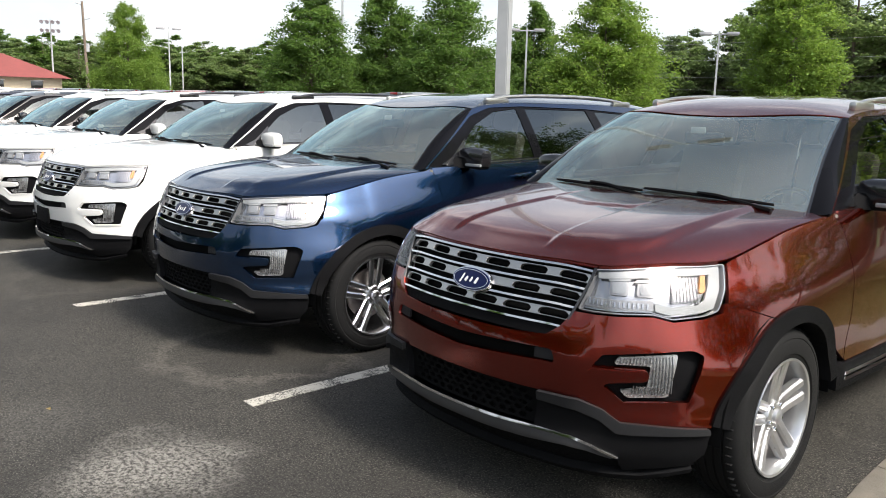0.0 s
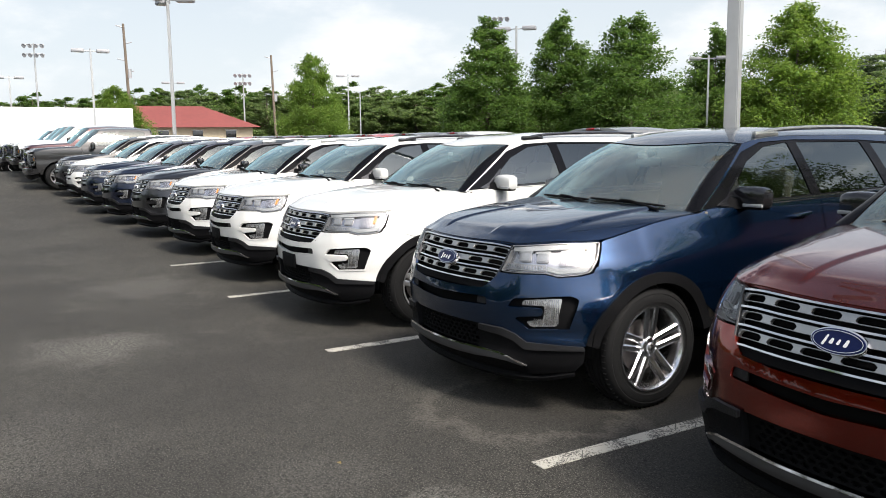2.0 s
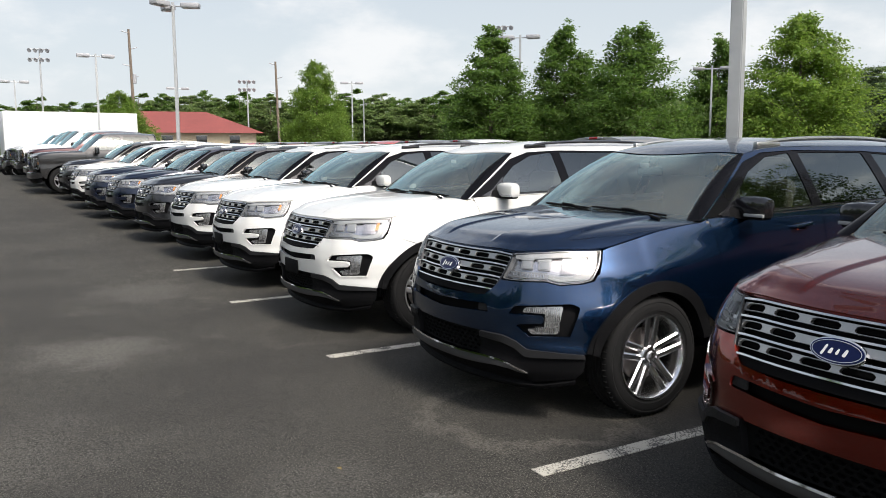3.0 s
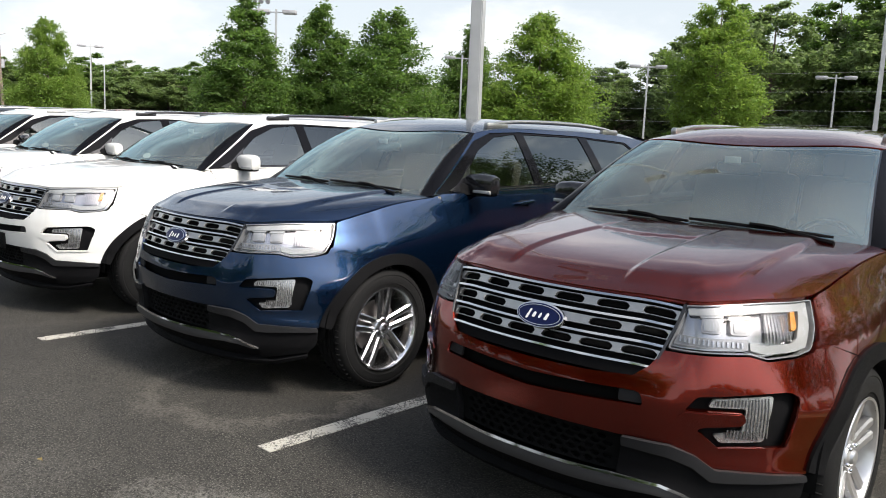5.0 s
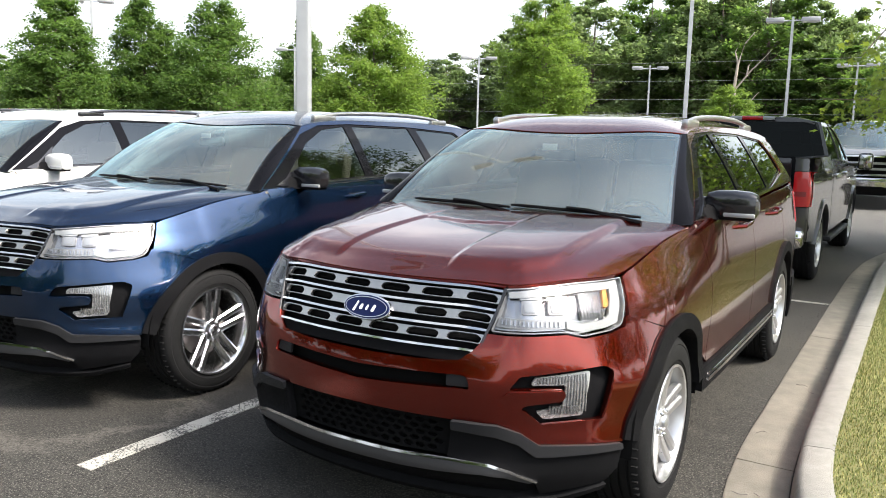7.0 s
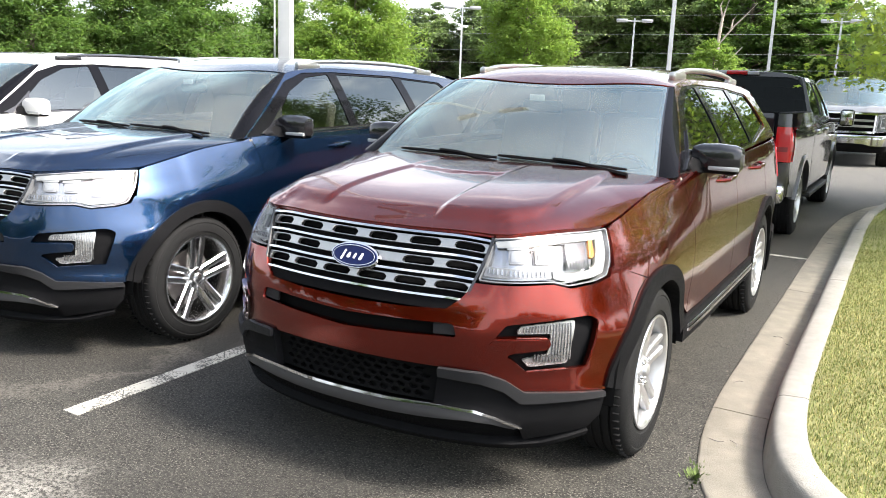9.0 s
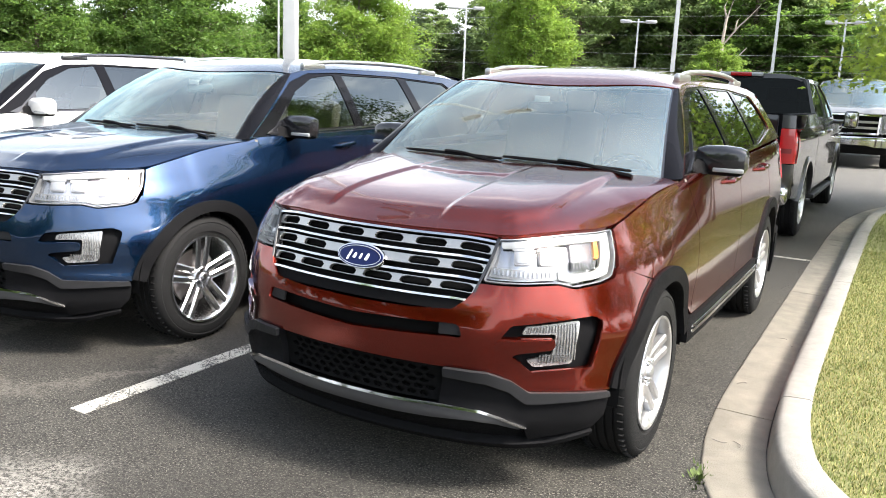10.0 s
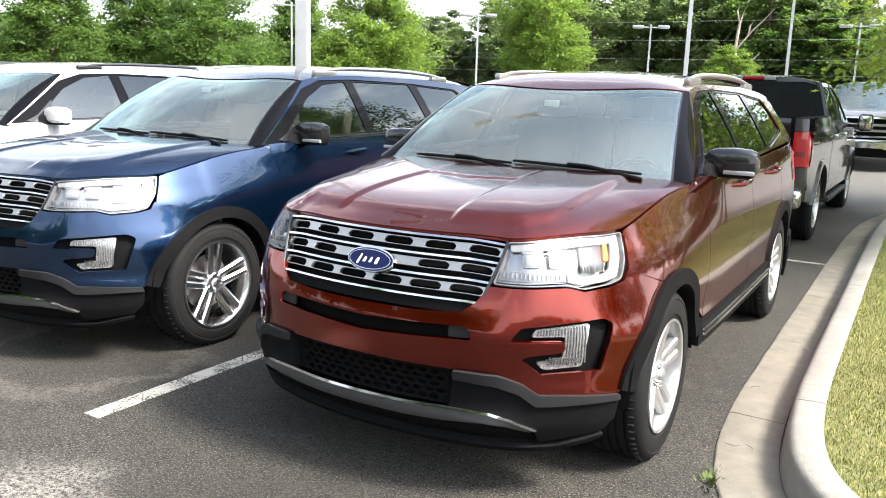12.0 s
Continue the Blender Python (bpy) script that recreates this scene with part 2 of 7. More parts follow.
# ---- building tools ----
def smooth_line(points, n=400):
    """A smooth function of one value through the given points."""
    px, py = np.array([p[0] for p in points], float), np.array([p[1] for p in points], float)
    d = np.diff(py) / np.diff(px)
    slope = np.zeros(len(px))
    slope[0], slope[-1] = d[0], d[-1]
    for i in range(1, len(px) - 1):
        slope[i] = 0 if d[i - 1] * d[i] <= 0 else 2 * d[i - 1] * d[i] / (d[i - 1] + d[i])
    xs = np.linspace(px[0], px[-1], n)
    k = np.clip(np.searchsorted(px, xs, side="right") - 1, 0, len(px) - 2)
    h = px[k + 1] - px[k]
    t = (xs - px[k]) / h
    ys = ((1 + 2 * t) * (1 - t) ** 2 * py[k] + t * (1 - t) ** 2 * h * slope[k] + t * t * (3 - 2 * t) * py[k + 1] + t * t * (t - 1) * h * slope[k + 1])
    return lambda v: np.interp(v, xs, ys)


def ease(v, a, b):
    t = np.clip((np.asarray(v, float) - a) / (b - a), 0, 1)
    return t * t * (3 - 2 * t)


class Shell:
    """The lower body of a vehicle: a plan outline carried up, set in at each height by a front, a side and a rear profile.
    A place on it is named by the way round from the middle of the nose and the height."""

    def __init__(self, plan, front, side, rear, tuck=None, marks=None, droop=None, chin=None):
        p = [(-plan[1][0], plan[1][1])] + list(plan) + [(-plan[-2][0], plan[-2][1])]
        pts = []
        for i in range(1, len(p) - 2):
            q = [np.array(p[i + k], float) for k in (-1, 0, 1, 2)]
            for t in np.linspace(0, 1, 40, endpoint=False):
                pts.append(0.5 * (2 * q[1] + (q[2] - q[0]) * t + (2 * q[0] - 5 * q[1] + 4 * q[2] - q[3]) * t * t + (3 * q[1] - q[0] - 3 * q[2] + q[3]) * t ** 3))
        pts.append(np.array(plan[-1], float))
        c = np.array(pts)
        self.s = np.r_[0, np.cumsum(np.hypot(*np.diff(c, axis=0).T))]
        g = np.gradient(c, self.s, axis=0)
        n = np.c_[g[:, 1], -g[:, 0]]
        n /= np.linalg.norm(n, axis=1)[:, None]
        self.c, self.n, self.end = c, n, self.s[-1]
        self.front, self.side, self.rear = smooth_line(front), smooth_line(side), smooth_line(rear)
        self.tuck = tuck or (lambda y: 1.0)
        # marks: the way round as the panels name it, against its true length; droop: how far the panels sink there
        self.named, self.true = np.array(marks or [(0, 0), (self.end, self.end)], float).T
        self.droop = smooth_line(droop) if droop else (lambda v: 0.0 * v)
        self.end = self.named[-1]
        # chin: how far the lower panels stand out at the corner
        self.chin = smooth_line(chin) if chin else (lambda v: 0.0 * v)

    def way(self, y):
        """The way round to where the flank passes y."""
        i = np.searchsorted(self.s, 0.9)
        j = np.searchsorted(self.c[:, 0][::-1], 0.75)
        j = len(self.s) - j
        return np.interp(np.interp(y, self.c[i:j, 1], self.s[i:j]), self.true, self.named)

    def at(self, s, z, inset=0.0):
        s, z = np.asarray(s, float), np.asarray(z, float)
        sink = self.droop(np.abs(s)) * ease(z, 0.28, 0.48)
        out = self.chin(np.abs(s)) * (1 - ease(z, 0.55, 0.92))
        a = np.interp(np.abs(s), self.named, self.true)
        x, y = np.interp(a, self.s, self.c[:, 0]), np.interp(a, self.s, self.c[:, 1])
        nx, ny = np.interp(a, self.s, self.n[:, 0]), np.interp(a, self.s, self.n[:, 1])
        w = ease(np.abs(nx), 0.30, 0.97)
        d = (1 - w) * np.where(ny < 0, self.front(z), self.rear(z)) + w * self.side(z) * self.tuck(y) + inset - out
        return np.stack([np.sign(s + 1e-12) * (x - nx * d), y - ny * d, z - sink + 0 * x], -1)


def mesh_object(name, verts, faces, material, parent=None, label="", smooth=False):
    me = bpy.data.meshes.new(name)
    me.from_pydata([tuple(v) for v in verts], [], [tuple(f) for f in faces])
    me.materials.append(material)
    if smooth:
        me.polygons.foreach_set("use_smooth", [True] * len(me.polygons))
    ob = new(name, me)
    ob.material_slots[0].link = "OBJECT"
    ob.material_slots[0].material = material
    if parent:
        ob.parent = parent
    if label:
        tagged(ob, label)
    return ob


def part(name, bm, material, parent, label="", smooth=True, angle=0.6):
    """Links a bmesh as one mesh object under a thing or a part."""
    bm.normal_update()
    for f in bm.faces:
        f.smooth = smooth
    if smooth:
        for e in bm.edges:
            if len(e.link_faces) == 2 and e.calc_face_angle(0) > angle:
                e.smooth = False
    me = bpy.data.meshes.new(name)
    bm.to_mesh(me)
    bm.free()
    me.materials.append(material)
    ob = new(name, me)
    ob.material_slots[0].link = "OBJECT"
    ob.material_slots[0].material = material
    if parent:
        ob.parent = parent
    if label:
        tagged(ob, label)
    return ob


def thing(name, label, category, group="", place=None):
    ob = new(name)
    ob.empty_display_size = 0.2
    tagged(ob, label, category, group)
    if place is not None:
        ob.matrix_world = place
    return ob


def rounded(poly, r=0.02, n=4):
    """The polygon with its corners rounded."""
    out, k = [], len(poly)
    for i in range(k):
        a, b, c = (np.array(poly[(i + d) % k], float) for d in (-1, 0, 1))
        la, lc = np.linalg.norm(a - b), np.linalg.norm(c - b)
        p, q = b + (a - b) * min(r, la * 0.45) / la, b + (c - b) * min(r, lc * 0.45) / lc
        for t in np.linspace(0, 1, n + 1):
            out.append(tuple((1 - t) ** 2 * p + 2 * t * (1 - t) * b + t * t * q))
    return out


def flip(poly):
    """The polygon mirrored in its first value."""
    return [(-u, v) for u, v in poly][::-1]


def patch(name, loops, surf, material, parent, step=0.05, rim=0.015, label="", lift=None, sign=1):
    """A sheet cut from a curved surface by an outline (and holes), with a turned-in rim."""
    bm = bmesh.new()
    allpts = []
    for loop in loops:
        pts = []
        for i, a in enumerate(loop):
            b = loop[(i + 1) % len(loop)]
            cuts = max(1, int(math.hypot(b[0] - a[0], b[1] - a[1]) / step))
            pts += [(a[0] + (b[0] - a[0]) * k / cuts, a[1] + (b[1] - a[1]) * k / cuts) for k in range(cuts)]
        vs = [bm.verts.new((u, v, 0)) for u, v in pts]
        for i in range(len(vs)):
            bm.edges.new((vs[i], vs[(i + 1) % len(vs)]))
        allpts += pts
    bmesh.ops.triangle_fill(bm, use_beauty=True, use_dissolve=False, edges=bm.edges[:])
    lo, hi = np.min(allpts, axis=0), np.max(allpts, axis=0)
    for axis in (0, 1):
        c = math.ceil(lo[axis] / step) * step + 0.0003
        while c < hi[axis]:
            co, no = [0, 0, 0], [0, 0, 0]
            co[axis], no[axis] = c, 1
            bmesh.ops.bisect_plane(bm, geom=bm.verts[:] + bm.edges[:] + bm.faces[:], dist=1e-6, plane_co=co, plane_no=no)
            c += step
    bm.verts.index_update()
    uv = np.array([v.co[:2] for v in bm.verts])
    faces = [[v.index for v in f.verts] for f in bm.faces]
    edges = [(e.verts[0].index, e.verts[1].index) for e in bm.edges if len(e.link_faces) == 1]
    winding = {}
    for f in faces:
        for i in range(len(f)):
            winding[(f[i], f[(i + 1) % len(f)])] = 1
    bm.free()
    p = surf(uv[:, 0], uv[:, 1])
    e = 0.003
    du = surf(uv[:, 0] + e, uv[:, 1]) - surf(uv[:, 0] - e, uv[:, 1])
    dv = surf(uv[:, 0], uv[:, 1] + e) - surf(uv[:, 0], uv[:, 1] - e)
    nrm = np.cross(du, dv) * sign
    nrm /= np.maximum(np.linalg.norm(nrm, axis=1), 1e-9)[:, None]
    # the winding must agree with the outward normals
    total = 0.0
    for f in faces[:60]:
        total += float(np.dot(np.cross(p[f[1]] - p[f[0]], p[f[2]] - p[f[0]]), nrm[f[0]]))
    if total < 0:
        faces = [f[::-1] for f in faces]
        winding = {(b, a): 1 for a, b in winding}
    verts, normals = list(p), []
    loops_n = [nrm[i] for f in faces for i in f]
    if rim:
        for a, b in edges:
            if (a, b) not in winding:
                a, b = b, a
            k = len(verts)
            pa, pb = p[a], p[b]
            qa, qb = pa - nrm[a] * rim, pb - nrm[b] * rim
            verts += [pa, pb, qb, qa]
            faces.append([k + 1, k, k + 3, k + 2])
            side = np.cross(pb - pa, nrm[a])
            side /= max(np.linalg.norm(side), 1e-9)
            blend = side * 0.75 + nrm[a] * 0.25
            loops_n += [blend, blend, side, side]
    me = bpy.data.meshes.new(name)
    me.from_pydata([tuple(v) for v in verts], [], faces)
    me.polygons.foreach_set("use_smooth", [True] * len(me.polygons))
    me.normals_split_custom_set([tuple(v) for v in loops_n])
    me.materials.append(material)
    ob = new(name, me)
    ob.material_slots[0].link = "OBJECT"
    ob.material_slots[0].material = material
    ob.parent = parent
    if label:
        tagged(ob, label)
    return ob


def box_bm(size, centre, bevel=0.01, bm=None, turn=None, segments=2):
    bm = bm or bmesh.new()
    m = Matrix.Translation(centre) @ (turn or Matrix()) @ Matrix.Diagonal((*size, 1))
    made = bmesh.ops.create_cube(bm, size=1, matrix=m)["verts"]
    if bevel:
        es = list({e for v in made for e in v.link_edges})
        bmesh.ops.bevel(bm, geom=es, offset=bevel, segments=segments, affect="EDGES", profile=0.5)
    return bm


def tube_bm(points, radius, sides=10, bm=None, flat=1.0, caps=True):
    """A round or oval bar along a line of points; radius may be a list."""
    bm = bm or bmesh.new()
    pts = [Vector(p) for p in points]
    rings = []
    for i, p in enumerate(pts):
        d = (pts[min(i + 1, len(pts) - 1)] - pts[max(i - 1, 0)]).normalized()
        up = Vector((0, 0, 1)) if abs(d.z) < 0.95 else Vector((1, 0, 0))
        a = d.cross(up).normalized()
        b = a.cross(d)
        r = radius[i] if isinstance(radius, (list, tuple)) else radius
        rings.append([bm.verts.new(p + a * r * math.cos(q) + b * r * flat * math.sin(q)) for q in (2 * math.pi * k / sides for k in range(sides))])
    for r0, r1 in zip(rings, rings[1:]):
        for k in range(sides):
            bm.faces.new((r0[k], r0[(k + 1) % sides], r1[(k + 1) % sides], r1[k]))
    if caps:
        bm.faces.new(rings[0][::-1])
        bm.faces.new(rings[-1])
    return bm


def lathe_bm(profile, sides=48, bm=None):
    """Turns a line of (radius, x) round the x axis."""
    bm = bm or bmesh.new()
    rings = []
    for r, x in profile:
        rings.append([bm.verts.new((x, r * math.cos(q), r * math.sin(q))) for q in (2 * math.pi * k / sides for k in range(sides))])
    for r0, r1 in zip(rings, rings[1:]):
        for k in range(sides):
            bm.faces.new((r0[k], r1[k], r1[(k + 1) % sides], r0[(k + 1) % sides]))
    return bm


def loft_bm(rows, bm=None, close=False):
    bm = bm or bmesh.new()
    grid = [[bm.verts.new(tuple(p)) for p in row] for row in rows]
    for a, b in zip(grid, grid[1:]):
        k = len(a)
        for i in range(k if close else k - 1):
            bm.faces.new((a[i], a[(i + 1) % k], b[(i + 1) % k], b[i]))
    return bm


def arc(cy, cz, r, a0, a1, n=18):
    return [(cy + r * math.cos(radians(a)), cz + r * math.sin(radians(a))) for a in np.linspace(a0, a1, n)]


def repaint(car, swaps):
    for o in car.children_recursive:
        if o.type == "MESH" and o.material_slots[0].material in swaps:
            o.material_slots[0].material = swaps[o.material_slots[0].material]
    return car


# ---- wheels ----
def wheel(parent, x, y, side, radius=0.378, rim=0.238, style="silver", width=0.245):
    """A wheel of a vehicle: tyre, barrel, spokes, hub, disc. side: 1 where it faces +x."""
    hub = new("wheel")
    hub.parent = parent
    hub.matrix_local = Matrix.Translation((x, y, radius)) @ (Matrix() if side > 0 else Matrix.Rotation(math.pi, 4, "Z"))
    w = width
    bead = rim + 0.008
    prof = [(bead - 0.02, -w + 0.02), (bead, -w + 0.012), (radius - 0.05, -w - 0.004), (radius - 0.022, -w + 0.004), (radius - 0.006, -w + 0.025)]
    for k in range(1, 5):
        c = -w + 0.025 + (w - 0.05) * k / 5
        prof += [(radius, c - 0.008), (radius - 0.009, c - 0.006), (radius - 0.009, c + 0.002), (radius, c + 0.004)]
    prof += [(radius - 0.006, -0.025), (radius - 0.022, -0.006), (radius - 0.036, -0.001), (radius - 0.040, -0.004), (radius - 0.055, 0.002), (bead + 0.018, 0.0), (bead + 0.014, -0.006), (bead, -0.010), (bead - 0.02, -0.02)]
    bm = lathe_bm(prof, 64)
    # shoulder blocks
    for k in range(64):
        a = 2 * math.pi * k / 64
        for xx in (-0.037, -w + 0.037):
            box_bm((0.024, 0.026, 0.003), (xx, (radius - 0.0065) * math.cos(a), (radius - 0.0065) * math.sin(a)), 0, bm, Matrix.Rotation(a, 4, "X"))
    part("tyre", bm, RUBBER, hub, "black rubber tyre")
    metal = {"silver": ALLOY, "polished": POLISHED}[style]
    barrel = lathe_bm([(rim - 0.002, -0.012), (rim + 0.006, -0.006), (rim + 0.004, 0.0), (rim - 0.006, -0.003), (rim - 0.014, -0.016), (rim - 0.022, -0.05), (rim - 0.03, -0.19)], 64)
    part("rim", barrel, metal, hub)
    disc = lathe_bm([(0.02, -0.11), (0.165, -0.11), (0.165, -0.125), (0.02, -0.125)], 40)
    part("brake_disc", disc, BRAKE, hub, "bare iron brake disc")
    part("wheel_well_back", lathe_bm([(0.01, -0.17), (rim - 0.03, -0.17)], 32), DARK, hub)
    sp = bmesh.new()
    gap = 0.033 if style == "silver" else 0.035
    for k in range(5):
        a0 = 2 * math.pi * (k + 0.25) / 5
        for sgn in (-1, 1):
            rows = []
            for t in np.linspace(0, 1, 7):
                r = 0.045 + (rim - 0.047) * t
                a = a0 + sgn * math.asin(min(0.7, (gap * (0.75 + 0.35 * t)) / r))
                half = 0.024 if style == "silver" else 0.022
                front = -0.014 - 0.030 * (1 - t) ** 1.3
                if style == "silver":
                    front -= 0.006 * math.sin(math.pi * t)
                c, s = math.cos(a), math.sin(a)
                ring = []
                for (o, d) in ((-half, -0.035), (-half, -0.008), (-half * 0.55, 0.0), (half * 0.55, 0.0), (half, -0.008), (half, -0.035)):
                    ring.append((front + d, r * c - o * s, r * s + o * c))
                rows.append(ring)
            loft_bm(rows, sp)
    part("spokes", sp, metal, hub, "five pairs of alloy spokes")
    cap = lathe_bm([(0.0, -0.012), (0.022, -0.013), (0.030, -0.018), (0.034, -0.03), (0.060, -0.036), (0.072, -0.055), (0.074, -0.08)], 32)
    part("hub_cap", cap, metal, hub)
    for k in range(5):
        a = 2 * math.pi * (k + 0.75) / 5
        nut = lathe_bm([(0.0, 0.008), (0.007, 0.006), (0.0105, 0.0), (0.0105, -0.02)], 10)
        bmesh.ops.translate(nut, verts=nut.verts[:], vec=(-0.03, 0.054 * math.cos(a), 0.054 * math.sin(a)))
        part("lug_nut", nut, CHROME, hub)
    return hub


# ---- the sport utility vehicle ----
SUV = Shell(
    [(0, 0), (0.25, 0.015), (0.5, 0.065), (0.63, 0.13), (0.73, 0.235), (0.80, 0.34), (0.855, 0.44), (0.905, 0.56), (0.943, 0.70), (0.966, 0.87), (0.98, 1.12), (0.985, 2.0), (0.985, 3.6), (0.97, 4.2), (0.94, 4.62), (0.88, 4.84), (0.75, 4.96), (0.45, 5.015), (0, 5.03)],
    [(0.15, 0.16), (0.22, 0.10), (0.30, 0.035), (0.36, 0.012), (0.42, 0.022), (0.5, 0.014), (0.58, 0.004), (0.68, 0.0), (0.76, 0.012), (0.82, 0.03), (0.9, 0.065), (1.0, 0.108), (1.06, 0.137), (1.1, 0.16), (1.25, 0.25)],
    [(0.15, 0.12), (0.25, 0.06), (0.36, 0.028), (0.48, 0.022), (0.56, 0.030), (0.64, 0.019), (0.72, 0.003), (0.78, 0.0), (0.86, 0.006), (0.93, 0.020), (0.98, 0.042), (1.03, 0.072), (1.07, 0.098), (1.1, 0.115), (1.14, 0.138), (1.18, 0.166), (1.2, 0.184), (1.3, 0.31)],
    [(0.15, 0.15), (0.25, 0.06), (0.4, 0.0), (0.6, 0.0), (0.75, 0.03), (1.0, 0.05), (1.2, 0.09), (1.3, 0.12)],
    lambda y: 1 - 0.72 * ease(y, 0.75, 1.9),
    [(0, 0), (0.53, 0.535), (0.59, 0.605), (0.892, 0.925), (1.04, 1.125), (1.098, 1.225), (1.3, 1.44), (6.264, 6.404)],
    [(0, 0), (0.4, 0.0), (0.59, 0.012), (0.75, 0.018), (0.9, 0.026), (1.1, 0.044), (1.25, 0.036), (1.6, 0.012), (2.0, 0.0), (6.4, 0.0)],
    [(0, 0), (0.55, 0.0), (0.75, 0.026), (0.95, 0.072), (1.1, 0.082), (1.3, 0.045), (1.6, 0.0), (6.4, 0.0)])
AXLE_F, AXLE_R = 0.95, 3.815
HOOD_EDGE = smooth_line([(0, 1.044), (0.3, 1.046), (0.6, 1.054), (0.8, 1.072), (1.09, 1.098), (1.33, 1.130), (1.55, 1.158), (1.8, 1.18), (2.1, 1.196)])
S_COWL = float(SUV.way(1.40))


def suv_hood():
    s = np.linspace(0, S_COWL, 520)
    e = SUV.at(s, HOOD_EDGE(s))
    edge = np.r_[e[::-1] * [-1, 1, 1], e[1:]]
    mid = smooth_line([(0.0, 1.075), (0.15, 1.10), (0.3, 1.126), (0.6, 1.158), (1.0, 1.19), (1.45, 1.216)])

    def surf(x, y):
        x, y = np.asarray(x, float), np.asarray(y, float)
        d2 = (x[:, None] - edge[None, :, 0]) ** 2 + (y[:, None] - edge[None, :, 1]) ** 2
        wgt = np.exp(-(d2 - d2.min(1)[:, None]) / 0.0012)
        ze = (wgt * edge[None, :, 2]).sum(1) / wgt.sum(1)
        d = np.sqrt(d2.min(1) + 1e-8)
        g = 1 - np.exp(-d / 0.11)
        z = ze + (mid(y) - ze) * g
        a = np.abs(x)
        # two broad domes with a shallow valley between them, and a low plateau by the cowl
        inn = 0.285 - 0.03 * y
        z += 0.017 * (1 - ease(a, 0.600, 0.655)) * ease(d, 0.05, 0.14)
        z -= 0.011 * (1 - ease(a, inn - 0.030, inn + 0.004)) * ease(d, 0.05, 0.12)
        z += 0.009 * ease(y - 0.22 * a, 0.80, 0.84) * (1 - ease(a, 0.22, 0.25))
        return np.stack([x, y, z], -1)

    inset = SUV.at(s, HOOD_EDGE(s), 0.003)[:, :2]
    right = [tuple(p) for p in inset[::4]] + [tuple(inset[-1])]
    rear = [(x, 1.19 + 0.20 * (abs(x) / 0.86) ** 2.2) for x in np.linspace(right[-1][0], -right[-1][0], 24)][1:-1]
    loop = [(-x, y) for x, y in right[::-1]] + right[1:] + rear
    # keep every fourth point of the long edges
    return loop, surf


GREEN_IN = 0.92


def suv_flank(y, z):
    y, z = np.asarray(y, float), np.asarray(z, float)
    return GREEN_IN - 0.035 * ((y - 2.8) / 1.8) ** 2 - 0.46 * (z - 1.2) - 0.28 * (z - 1.2) ** 2


ROOF_EDGE = smooth_line([(1.75, 1.545), (1.9, 1.580), (2.04, 1.612), (2.15, 1.634), (2.5, 1.662), (3.5, 1.668), (4.2, 1.65), (4.8, 1.60)])
ROOF_MID = smooth_line([(1.75, 1.565), (1.89, 1.606), (2.0, 1.647), (2.1, 1.676), (2.3, 1.711), (2.8, 1.742), (3.5, 1.74), (4.3, 1.715), (4.85, 1.66)])


def suv_roof(a, y):
    a, y = np.asarray(a, float), np.asarray(y, float)
    ze = ROOF_EDGE(y)
    x = a * suv_flank(y, ze)
    return np.stack([x, y, ze + (ROOF_MID(y) - ze) * (1 - np.abs(a) ** 3.4)], -1)


def suv_screen(a, t):
    a, t = np.asarray(a, float), np.asarray(t, float)
    top_y = 1.89 + 0.15 * a * a
    top = suv_roof(a * 0.965, top_y)
    low = np.stack([a * 0.815, 1.24 + 0.13 * a * a, 1.205 - 0.02 * a * a], -1)
    p = low + (top - low) * t[..., None]
    p[..., 2] += 0.030 * np.sin(np.pi * t)
    p[..., 1] -= 0.02 * np.sin(np.pi * t)
    return p


